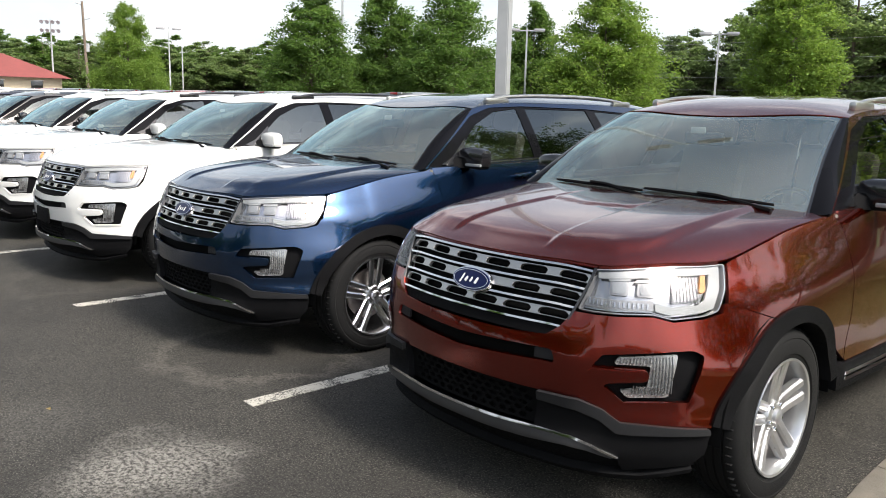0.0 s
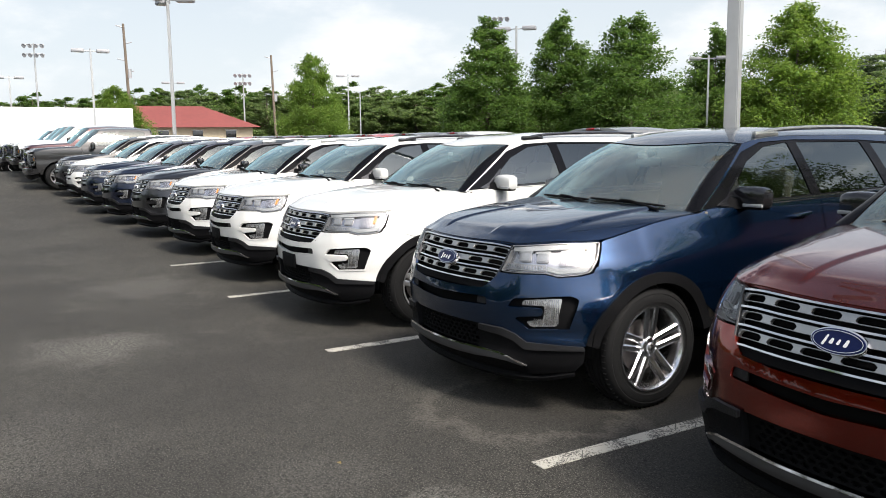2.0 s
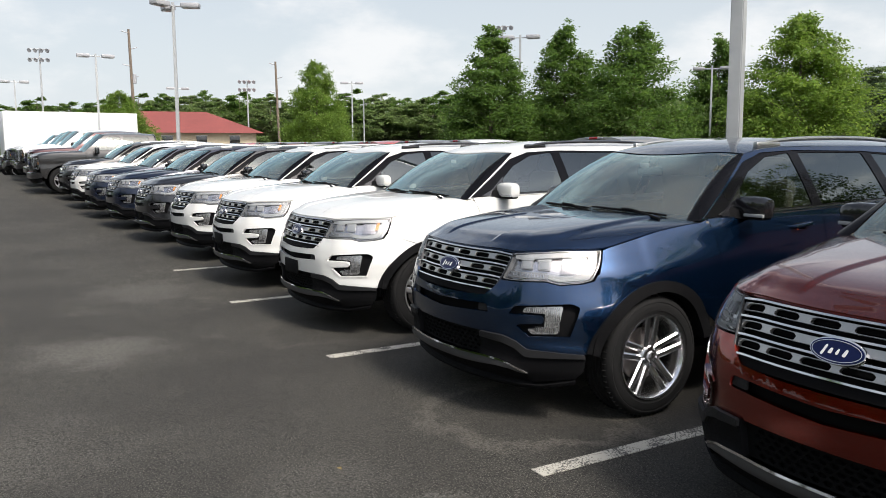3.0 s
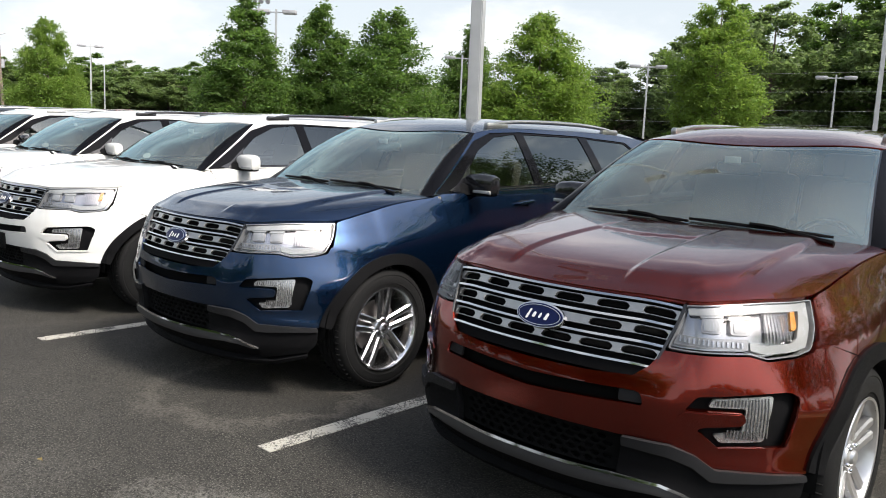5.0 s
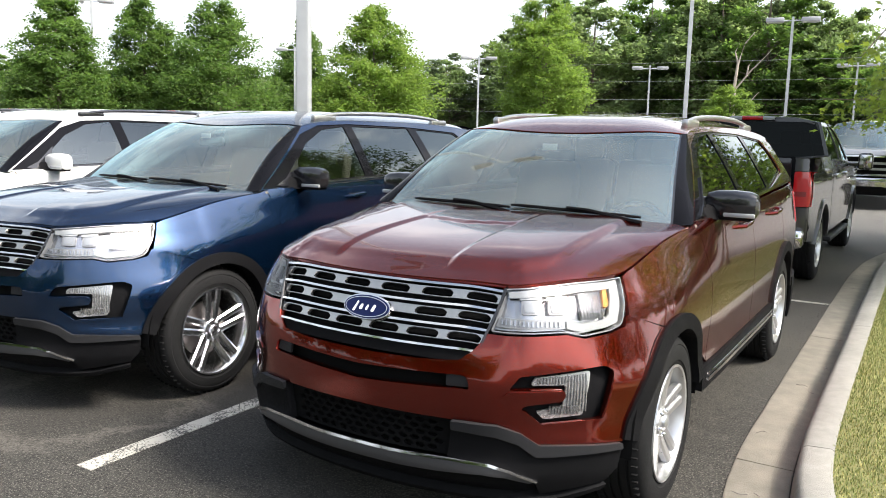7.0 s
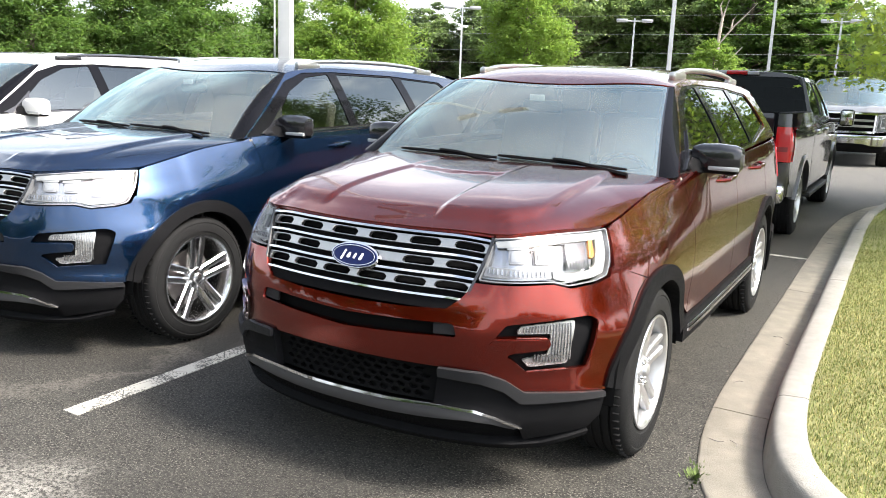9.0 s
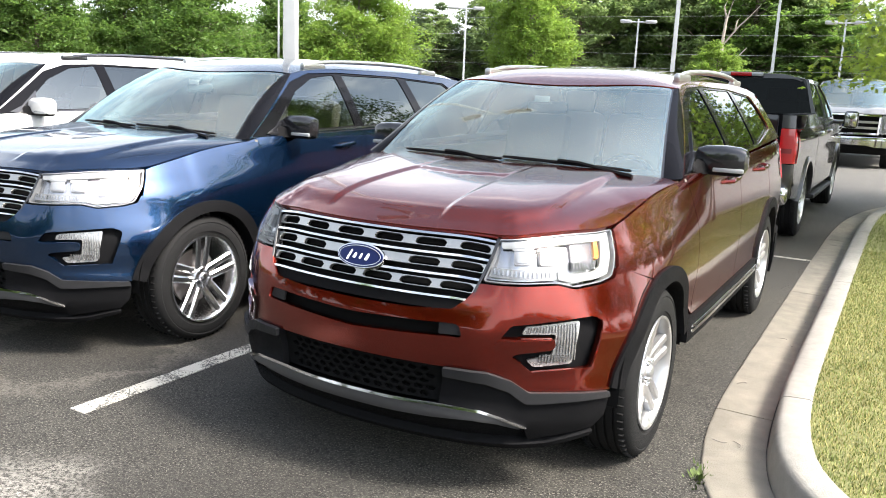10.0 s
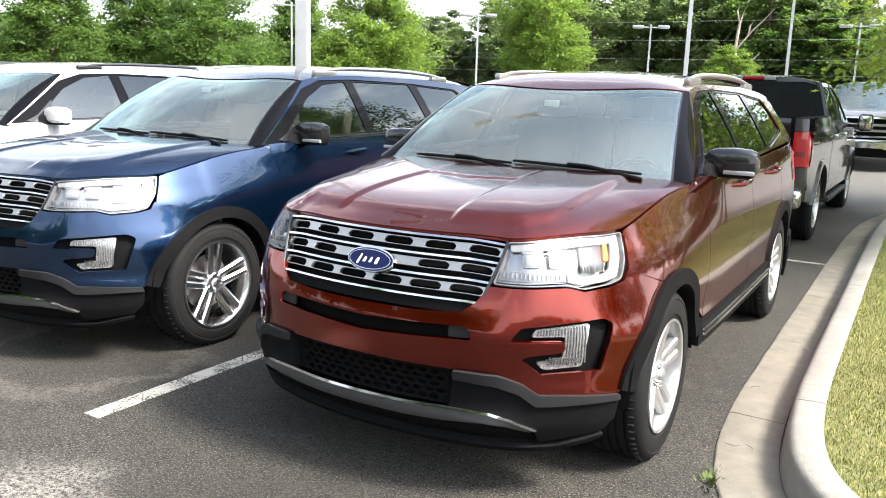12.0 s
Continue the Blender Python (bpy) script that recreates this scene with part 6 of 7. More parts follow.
for k in range(9):
    x, y, a = rng.uniform(1.15, 1.34), rng.uniform(0.9, 7.5), rng.uniform(0, 6.28)
    pts = [(x + 0.022 * i * math.cos(a + 0.3 * i), y + 0.022 * i * math.sin(a + 0.3 * i), 0.014 + 0.003 * (i % 2)) for i in range(4)]
    tagged(part("twig", tube_bm(pts, 0.0016, 5), BRAKE, None), "small brown dry twig lying in the gutter", "twig", "twigs in the gutter")
LEAF_DRY = surface("dry_leaf", (0.22, 0.16, 0.05), 0.7, 0, 0.2, 30)
for x, y in ((-2.05, -1.05), (0.35, -1.55)):
    bm = bmesh.new()
    bm.faces.new([bm.verts.new(p) for p in ((x, y, 0.004), (x + 0.02, y + 0.012, 0.012), (x + 0.045, y + 0.004, 0.005), (x + 0.02, y - 0.012, 0.009))])
    tagged(part("fallen_leaf", bm, LEAF_DRY, None, smooth=False), "small yellow fallen leaf on the asphalt", "leaf", "leaves on the asphalt")


# ---- trees ----
def leaf_material(name, color, light):
    m = bpy.data.materials.new(name)
    m.use_nodes = True
    n, l = m.node_tree.nodes, m.node_tree.links
    b = n["Principled BSDF"]
    geo, hsv, val = n.new("ShaderNodeNewGeometry"), n.new("ShaderNodeHueSaturation"), n.new("ShaderNodeMapRange")
    val.inputs["To Min"].default_value, val.inputs["To Max"].default_value = 0.55, 1.5
    hue = n.new("ShaderNodeMapRange")
    hue.inputs["To Min"].default_value, hue.inputs["To Max"].default_value = 0.475, 0.515
    hsv.inputs["Color"].default_value = (*color, 1)
    l.new(geo.outputs["Random Per Island"], val.inputs["Value"])
    l.new(geo.outputs["Random Per Island"], hue.inputs["Value"])
    l.new(val.outputs["Result"], hsv.inputs["Value"])
    l.new(hue.outputs["Result"], hsv.inputs["Hue"])
    l.new(hsv.outputs["Color"], b.inputs["Base Color"])
    b.inputs["Roughness"].default_value = 0.55
    b.inputs["Specular IOR Level"].default_value = 0.3
    tl, mix = n.new("ShaderNodeBsdfTranslucent"), n.new("ShaderNodeMixShader")
    tl.inputs["Color"].default_value = (*light, 1)
    mix.inputs["Fac"].default_value = 0.47
    l.new(b.outputs["BSDF"], mix.inputs[1])
    l.new(tl.outputs["BSDF"], mix.inputs[2])
    l.new(mix.outputs["Shader"], n["Material Output"].inputs["Surface"])
    return m


LEAF_MID = leaf_material("leaf_mid_green", (0.072, 0.120, 0.032), (0.20, 0.34, 0.06))
LEAF_BRIGHT = leaf_material("leaf_bright_green", (0.12, 0.19, 0.038), (0.30, 0.44, 0.07))
LEAF_DARK = leaf_material("leaf_dark_green", (0.11, 0.15, 0.062), (0.31, 0.43, 0.14))
LEAF_SHADE = leaf_material("leaf_shade_green", (0.055, 0.09, 0.022), (0.15, 0.25, 0.04))
LEAF_PINE = leaf_material("pine_needle_green", (0.09, 0.12, 0.065), (0.19, 0.26, 0.11))
LEAF_MAPLE = leaf_material("leaf_maple_green", (0.13, 0.19, 0.035), (0.40, 0.52, 0.07))
BARK = surface("grey_brown_bark", (0.15, 0.12, 0.09), 0.9, 0, 0.3, 8, 0.6, 30)


def leaf_mesh(name, centres, spread, per, size, material, seed, flat=0.6):
    """Many small leaves round the given clump centres, each a folded blade of two faces."""
    rng = np.random.default_rng(seed)
    c = np.repeat(np.asarray(centres, float), per, axis=0)
    sp = np.repeat(np.asarray(spread, float), per)[:, None]
    k = len(c)
    off = rng.normal(0, 1, (k, 3)) * sp * np.array([1, 1, flat])
    p = c + off
    a, tilt = rng.uniform(0, 2 * np.pi, k), rng.uniform(-0.9, 0.5, k)
    d = np.stack([np.cos(a) * np.cos(tilt), np.sin(a) * np.cos(tilt), np.sin(tilt)], -1)
    up = rng.normal(0, 0.55, (k, 3)) + np.array([0, 0, 1.0])
    w = np.cross(d, up)
    w /= np.maximum(np.linalg.norm(w, axis=1), 1e-6)[:, None]
    s = size * rng.uniform(0.6, 1.4, k)[:, None]
    v = np.stack([p, p + d * s * 0.5 + w * s * 0.36, p + d * s, p + d * s * 0.5 - w * s * 0.36], 1).reshape(-1, 3)
    me = bpy.data.meshes.new(name)
    me.vertices.add(4 * k)
    me.vertices.foreach_set("co", v.ravel())
    me.loops.add(4 * k)
    me.loops.foreach_set("vertex_index", np.arange(4 * k))
    me.polygons.add(k)
    me.polygons.foreach_set("loop_start", np.arange(0, 4 * k, 4))
    me.update()
    me.materials.append(material)
    return me


def crown_points(h, base, radius, kind, count, rng):
    """Clump centres of a crown, on limbs that leave the trunk in uneven tiers."""
    out, limbs, phase = [], [], rng.uniform(0, 6.28)
    tiers = int(count / 9)
    for i in range(tiers):
        f = 1 - (1 - (i + rng.uniform(0, 1)) / tiers) ** 0.60
        z = base + (h - base) * f
        if kind == "cone":
            r = 1.0 * radius * (1 - f) ** 0.66 * (0.72 + 0.28 * min(1, f * 5)) + 0.05
        elif kind == "column":
            r = radius * min(1, (1 - f) * 2.2) ** 0.6 * (0.65 + 0.35 * min(1, f * 4))
        elif kind == "pine":
            r = radius * (0.35 + 0.65 * math.sin(math.pi * min(1, 0.25 + 0.75 * f)))
        else:
            r = radius * math.sin(math.pi * (0.16 + 0.84 * f) ** 0.9) ** 0.7
        a = rng.uniform(0, 2 * np.pi)
        r *= rng.uniform(0.80, 1.10) * (1 + 0.06 * math.sin(2 * a + 5 * f + phase) + 0.07 * math.sin(5 * a - 13 * f + 2 * phase))
        rise = 0.30
        for q in (0.35, 0.55, 0.72, 0.86, 1.0):
            out.append((r * q * math.cos(a) + rng.normal(0, 0.1), r * q * math.sin(a) + rng.normal(0, 0.1), z + rise * r * q - 0.10 * r * q * q + rng.normal(0, 0.08)))
            if q > 0.5:
                b = a + rng.normal(0, 0.28)
                out.append((r * q * math.cos(b), r * q * math.sin(b), z + rise * r * q + rng.normal(0, 0.12)))
        limbs.append((a, r, z, rise))
    return np.array(out), limbs


def tree_mesh(h, base, radius, kind, count, per, size, leaf, seed):
    rng = np.random.default_rng(seed)
    pts, limbs = crown_points(h, base, radius, kind, count, rng)
    spread = 0.15 * radius ** 0.6 * (0.92 - 0.48 * np.clip((pts[:, 2] - base) / (h - base), 0, 1))
    crown = leaf_mesh("crown", pts, spread, per, size, leaf, seed + 1)
    bm = bmesh.new()
    tr = 0.018 * h
    n = 8
    tube_bm([(0.03 * math.sin(i), 0.03 * math.cos(i * 1.7), h * 0.96 * i / (n - 1)) for i in range(n)], [tr * (1.25 if i == 0 else 1) * (1 - 0.93 * i / (n - 1)) for i in range(n)], 9, bm)
    for a, r, z, rise in limbs[:: max(1, len(limbs) // 46)]:
        t = tr * 0.32 * max(0.15, 1 - z / h)
        tube_bm([(0, 0, z - 0.12 * r), (0.5 * r * math.cos(a), 0.5 * r * math.sin(a), z + 0.5 * r * rise - 0.03 * r), (0.95 * r * math.cos(a), 0.95 * r * math.sin(a), z + rise * r - 0.09 * r)], [t, t * 0.6, t * 0.2], 5, bm, caps=False)
    for f in bm.faces:
        f.smooth = True
    trunk = bpy.data.meshes.new("trunk")
    bm.to_mesh(trunk)
    bm.free()
    trunk.materials.append(BARK)
    return trunk, crown


def tree(meshes, x, y, turn, scale, label, name="tree", group="trees beyond the lot"):
    t = new(name)
    tagged(t, label, "tree", group)
    t.matrix_world = Matrix.LocRotScale((x, y, 0), Euler((0, 0, turn)), (scale[0], scale[0], scale[1]))
    for nm, me in zip(("trunk", "crown"), meshes):
        o = new(nm, me)
        o.parent = t
    return t


CONE = tree_mesh(9.0, 0.6, 3.0, "cone", 1500, 36, 0.145, LEAF_MID, 11)
CONE_2 = tree_mesh(8.6, 0.6, 2.9, "cone", 1450, 36, 0.145, LEAF_MID, 21)
CONE_3 = tree_mesh(8.4, 0.5, 3.7, "cone", 1600, 36, 0.145, LEAF_MID, 31)
OVAL = tree_mesh(8.7, 0.6, 4.0, "cone", 1650, 36, 0.145, LEAF_BRIGHT, 41)
COLUMN = tree_mesh(10.2, 0.8, 2.6, "column", 1500, 36, 0.145, LEAF_BRIGHT, 51)
ROUND = tree_mesh(12.5, 1.2, 4.2, "oval", 800, 32, 0.25, LEAF_DARK, 61)
ROUND_2 = tree_mesh(13.5, 1.0, 3.7, "oval", 800, 32, 0.25, LEAF_MID, 71)
PINE = tree_mesh(13.0, 2.0, 2.8, "pine", 620, 30, 0.22, LEAF_PINE, 81)
for me, x, y, turn, sc, lab in (
        (CONE, -36.45, 23.2, 0.3, (1.0, 0.93), "tall dense conical green tree beyond the cars"),
        (CONE_2, -35.55, 27.8, 1.2, (1.0, 1.01), "conical green tree with uneven outline"),
        (CONE_3, -30.8, 28.6, 2.1, (1.0, 0.965), "broad tiered conical green tree"),
        (CONE_2, -32.3, 36.9, 4.0, (0.9, 0.96), "conical green tree standing further back"),
        (OVAL, -25.2, 34.8, 0.7, (1.0, 0.975), "bright yellow-green broad tree"),
        (COLUMN, -18.75, 43.2, 0.1, (1.0, 1.0), "bright green columnar tree"),
        (COLUMN, -6.4, 36.75, 2.0, (0.55, 0.40), "young bright green tree behind the lot"),
        (OVAL, -63.2, 23.6, 3.0, (0.84, 1.04), "bright green tree standing alone beyond the lot"),
        (OVAL, -82.3, 10.9, 1.0, (0.95, 0.85), "loose bright green tree by the red roof"),
        (OVAL, -88.0, -3.5, 1.6, (1.4, 0.75), "green tree at the far end of the lot")):
    tree(me, x, y, turn, sc, lab)

# a maple on the island whose low boughs hang over the lane
def maple(x, y):
    t = new("maple_tree")
    tagged(t, "tall maple with low hanging leafy boughs on the island", "tree", "trees on the island")
    t.matrix_world = Matrix.Translation((x, y, 0.13))
    rng = np.random.default_rng(404)
    bm = bmesh.new()
    tube_bm([(0, 0, 0), (0.04, 0.02, 1.2), (0, 0.05, 2.6), (0.06, 0, 5.4), (0, 0, 9.4)], [0.15, 0.12, 0.10, 0.07, 0.015], 10, bm)
    pts = []
    for k in range(92):
        a = rng.uniform(0, 2 * math.pi) if k > 26 else math.pi + rng.uniform(-1.15, 0.95)
        z0 = rng.uniform(1.7, 3.3) if k <= 26 else rng.uniform(2.0, 8.8)
        far = (3.0 - 0.34 * max(0, z0 - 3.0)) * rng.uniform(0.72, 1.02)
        rise, droop = rng.uniform(0.5, 1.0), rng.uniform(0.9, 1.9) if k <= 26 else rng.uniform(0.4, 1.0)
        bough = []
        for f in np.linspace(0, 1, 8):
            b = a + 0.25 * math.sin(3 * f + k)
            bough.append((far * f * math.cos(b), far * f * math.sin(b), max(1.92, z0 + rise * math.sin(2.2 * f) - droop * f * f)))
        tube_bm(bough, [0.030 * (1 - 0.85 * q / 7) for q in range(8)], 5, bm, caps=False)
        for q in range(2, 8):
            for j in range(3):
                p = np.array(bough[q]) + rng.normal(0, 1, 3) * (0.20, 0.20, 0.12)
                pts.append(p)
    for f in bm.faces:
        f.smooth = True
    part("trunk", bm, BARK, t)
    # palmate leaves
    lobes = [(radians(d), r) for d, r in ((-140, 0.25), (-100, 0.55), (-75, 0.3), (-45, 0.8), (-22, 0.36), (0, 1.0), (22, 0.36), (45, 0.8), (75, 0.3), (100, 0.55), (140, 0.25))]
    flat = np.array([(r * math.cos(d), r * math.sin(d)) for d, r in lobes])
    c = np.repeat(np.array(pts), 9, axis=0)
    n = len(c)
    c = c + rng.normal(0, 1, (n, 3)) * (0.13, 0.13, 0.10)
    a, tip = rng.uniform(0, 2 * np.pi, n), rng.uniform(-1.1, -0.1, n)
    d = np.stack([np.cos(a) * np.cos(tip), np.sin(a) * np.cos(tip), np.sin(tip)], -1)
    w = np.cross(d, rng.normal(0, 0.5, (n, 3)) + np.array([0, 0, 1.0]))
    w /= np.linalg.norm(w, axis=1)[:, None]
    s = rng.uniform(0.045, 0.09, n)[:, None, None]
    v = c[:, None, :] + s * (flat[None, :, :1] * d[:, None, :] + flat[None, :, 1:] * w[:, None, :])
    me = bpy.data.meshes.new("crown")
    m = len(lobes)
    me.vertices.add(n * m)
    me.vertices.foreach_set("co", v.ravel())
    me.loops.add(n * m)
    me.loops.foreach_set("vertex_index", np.arange(n * m))
    me.polygons.add(n)
    me.polygons.foreach_set("loop_start", np.arange(0, n * m, m))
    me.update()
    me.materials.append(LEAF_MAPLE)
    o = new("crown", me)
    o.parent = t


maple(3.7, 8.0)
maple(3.9, 12.1)

# a bare pale snag before the woods
snag = thing("dead_tree", "bare pale forked dead tree before the woods", "tree")
bm = bmesh.new()
tube_bm([(0, 0, 0), (0.05, 0, 3.0), (0, 0, 5.0), (0.1, 0, 6.3), (0.45, 0, 7.6), (1.0, 0, 8.3)], [0.13, 0.11, 0.10, 0.085, 0.05, 0.02], 8, bm)
tube_bm([(0, 0, 4.7), (0.9, 0, 5.9), (1.3, 0, 6.3), (2.1, 0, 7.2)], [0.06, 0.05, 0.04, 0.015], 6, bm)
tube_bm([(0.7, 0, 5.6), (0.75, 0, 6.2), (0.95, 0, 6.5)], [0.06, 0.045, 0.02], 6, bm)
tube_bm([(0.1, 0, 6.4), (-0.1, 0, 7.1), (0.15, 0, 7.7)], [0.06, 0.04, 0.015], 6, bm)
tube_bm([(0.0, 0, 3.4), (0.9, 0, 3.9), (1.5, 0, 4.6)], [0.08, 0.06, 0.02], 6, bm)
part("bare_wood", bm, surface("bleached_wood", (0.36, 0.31, 0.25), 0.9, 0, 0.25, 5, 0.4, 30), snag)
snag.matrix_world = Matrix.Translation((-9.4, 52.0, 0))

# more trees on the island, mirrored in the paint
NEAR = tree_mesh(9.5, 2.2, 4.0, "oval", 900, 40, 0.12, LEAF_SHADE, 91)
for x, y, turn, s, up in ((3.1, 10.6, 0.2, 0.55, 0.95), (10.5, 8.0, 1.7, 0.8, 0.8), (13.3, 5.0, 3.1, 0.85, 0.85), (9.5, 14.5, 2.6, 0.8, 0.8)):
    tree(NEAR, x, y, turn, (s, up), "leafy young shade tree on the grass island", group="trees on the island")

# woods behind the lot, and the far tree line
rng = np.random.default_rng(77)


def woods(name, spots, meshes, label):
    root = new(name)
    tagged(root, label, "woods", kind="stuff")
    for i, (x, y, s, sz) in enumerate(spots):
        trunk, crown = meshes[i % len(meshes)]
        for nm, me in (("trunk", trunk), ("crown", crown)):
            o = new(nm, me)
            o.parent = root
            o.matrix_local = Matrix.LocRotScale((x, y, 0), Euler((0, 0, rng.uniform(0, 6.28))), (s, s, sz))


spots = []
for i in range(54):
    f = i / 53
    x = -46 + 78 * f
    y = 66 - 6 * f + rng.uniform(-3, 6)
    hgt = 0.62 + 0.52 * min(1, max(0, (f - 0.10) / 0.28)) - 0.48 * min(1, max(0, (f - 0.50) / 0.06)) + rng.uniform(-0.16, 0.14)
    spots.append((x + rng.uniform(-1, 1), y, rng.uniform(0.8, 1.15), hgt))
for i in range(30):
    x = rng.uniform(-30, 30)
    spots.append((x, rng.uniform(74, 82), rng.uniform(1.0, 1.3), rng.uniform(0.75, 1.05) * (1 if x < -8 else 0.62)))
woods("woods", spots, (ROUND, ROUND_2, PINE, ROUND), "dense mixed green woods behind the lot")
spots = []
for i in range(66):
    f = i / 65
    x, y = -168 + 100 * max(0, f - 0.25) / 0.75, -54 + 160 * f
    hgt = 0.74 + rng.uniform(-0.08, 0.10)
    spots.append((x + rng.uniform(-4, 4), y + rng.uniform(-2, 2), rng.uniform(1.0, 1.5), hgt))
    spots.append((x - 8 + rng.uniform(-4, 4), y + 5 + rng.uniform(-2, 2), rng.uniform(1.0, 1.5), hgt * 1.05))
woods("far_woods", spots, (ROUND, ROUND_2, ROUND_2, ROUND), "far dark tree line beyond the lot")
spots = [(-62 + 5.2 * i + rng.uniform(-2, 2), -30 - 5 * (i % 2) - 2 * math.sin(i * 1.3), rng.uniform(0.9, 1.3), rng.uniform(0.8, 1.15)) for i in range(14)]
spots += [(58 + rng.uniform(-3, 6), -40 + 9 * i, rng.uniform(1.0, 1.3), rng.uniform(0.32, 0.45)) for i in range(12)]
woods("opposite_woods", spots, (ROUND_2, ROUND), "green trees across the lot, mirrored in the paint")

# ---- lamp posts, poles, wires ----
GALV = surface("grey_painted_steel", (0.42, 0.43, 0.43), 0.45, 0.3, 0.10, 6, per_object=0.05)
LAMPBOX = surface("lamp_box_grey", (0.36, 0.36, 0.37), 0.5, 0.2, 0.1, 10)
WOODPOLE = surface("weathered_pole_wood", (0.16, 0.125, 0.095), 0.9, 0, 0.25, 5, 0.4, 40)
LAMPGLASS = surface("lamp_glass_pale", (0.62, 0.62, 0.6), 0.3, 0, 0.05, 10)


def lamp_post(x, y, h, turn, heads=2, w=0.16, head=1.0):
    t = thing("lamp_post", "grey square steel lamp post with %s box heads" % ("two" if heads == 2 else "three"), "lamp post", "lamp posts of the lot")
    bm = bmesh.new()
    k = w / 2
    loft_bm([[(-k, -k, 0), (k, -k, 0), (k, k, 0), (-k, k, 0)], [(-k * 0.72, -k * 0.72, h), (k * 0.72, -k * 0.72, h), (k * 0.72, k * 0.72, h), (-k * 0.72, k * 0.72, h)]], bm, close=True)
    bm.faces.new(bm.verts[-4:])
    bmesh.ops.bevel(bm, geom=[e for e in bm.edges if abs(e.verts[0].co.z - e.verts[1].co.z) > 1], offset=0.012, segments=2, affect="EDGES")
    part("post", bm, GALV, t)
    part("base_plate", box_bm((w * 2.2, w * 2.2, 0.03), (0, 0, 0.016), 0.006), GALV, t)
    for i in range(heads):
        a = math.pi * i if heads == 2 else 2 * math.pi * i / 3
        d = Vector((math.cos(a), math.sin(a), 0))
        part("arm", tube_bm([d * 0.03 + Vector((0, 0, h - 0.18)), d * 0.42 + Vector((0, 0, h - 0.18))], 0.035, 8), GALV, t)
        hd = part("lamp_head", box_bm((0.86 * head, 0.52 * head, 0.22 * head), tuple(d * (0.40 + 0.43 * head) + Vector((0, 0, h - 0.15))), 0.04, turn=Matrix.Rotation(a, 4, "Z")), LAMPBOX, t)
        part("lamp_glass", box_bm((0.74 * head, 0.42 * head, 0.02), tuple(d * (0.40 + 0.43 * head) + Vector((0, 0, h - 0.15 - 0.118 * head))), 0.004, turn=Matrix.Rotation(a, 4, "Z")), LAMPGLASS, hd)
    t.matrix_world = Matrix.Translation((x, y, 0)) @ Matrix.Rotation(turn, 4, "Z")
    return t


for x, y, h, turn, hd, w in ((-4.86, 5.31, 9.0, 0.4, 2, 0.165), (-39.25, 6.65, 8.72, 1.1, 3, 0.17), (-41.1, 28.6, 8.9, 0.75, 2, 0.17), (-61.73, 6.2, 8.55, 1.5, 2, 0.17), (-86.17, 2.3, 8.35, 1.5, 2, 0.17),
                             (-95.79, 19.6, 8.95, 1.4, 2, 0.17), (-82.1, 35.45, 9.2, 1.2, 2, 0.17), (-30.4, 34.15, 6.3, 0.7, 2, 0.13), (-21.33, 39.84, 6.1, 0.5, 2, 0.13), (-12.9, 45.4, 5.8, 0.3, 2, 0.13), (-2.1, 47.4, 5.9, 0.1, 2, 0.13),
                             (-7.06, 31.5, 9.0, 0.3, 2, 0.19), (-4.8, 42.2, 7.75, 0.15, 2, 0.17)):
    lamp_post(x, y, h, turn, hd, w, 0.75 if h < 6.5 else 1.0)


def flood_mast(x, y, h, turn):
    t = thing("floodlight_mast", "tall thin steel mast with clustered floodlights", "floodlight", "floodlight masts")
    part("mast", tube_bm([(0, 0, 0), (0, 0, h * 0.5), (0, 0, h)], [0.14, 0.11, 0.08], 10), GALV, t)
    for z in (h - 0.15, h - 1.25):
        part("crossbar", tube_bm([(-1.15, 0, z), (1.15, 0, z)], 0.06, 6), GALV, t)
        for k in range(4):
            lampm = lathe_bm([(0.06, -0.2), (0.16, -0.12), (0.27, 0.12), (0.25, 0.14), (0.0, 0.10)], 14)
            bmesh.ops.transform(lampm, matrix=Matrix.Translation((-1.0 + 0.66 * k, -0.25, z - 0.16)) @ Matrix.Rotation(radians(-115), 4, "Z") @ Matrix.Rotation(radians(20), 4, "Y"), verts=lampm.verts[:])
            part("floodlight", lampm, LAMPBOX, t)
    t.matrix_world = Matrix.Translation((x, y, 0)) @ Matrix.Rotation(turn, 4, "Z")


for x, y, h, turn in ((-107.9, 6.4, 13.9, 1.3), (-112.9, 33.2, 11.6, 1.2), (-72.1, 48.85, 15.0, 0.9)):
    flood_mast(x, y, h, turn)


def utility_pole(x, y, h, turn):
    t = thing("utility_pole", "leaning weathered wooden utility pole with insulators", "utility pole", "utility poles")
    part("pole", tube_bm([(0.35, 0, 0), (0.12, 0, h * 0.5), (0, 0, h)], [0.19, 0.16, 0.12], 10), WOODPOLE, t)
    for k, z in enumerate((h - 0.4, h - 2.0, h - 3.7, h - 4.9)):
        s = 1 if k % 2 else -1
        part("insulator_arm", tube_bm([(0.05, 0, z), (s * 0.75, 0, z + 0.22)], 0.05, 6), LAMPBOX, t)
    part("transformer", tube_bm([(0.35, 0, h - 5.4), (0.35, 0, h - 4.5)], 0.2, 12), LAMPBOX, t)
    t.matrix_world = Matrix.Translation((x, y, 0)) @ Matrix.Rotation(turn, 4, "Z")


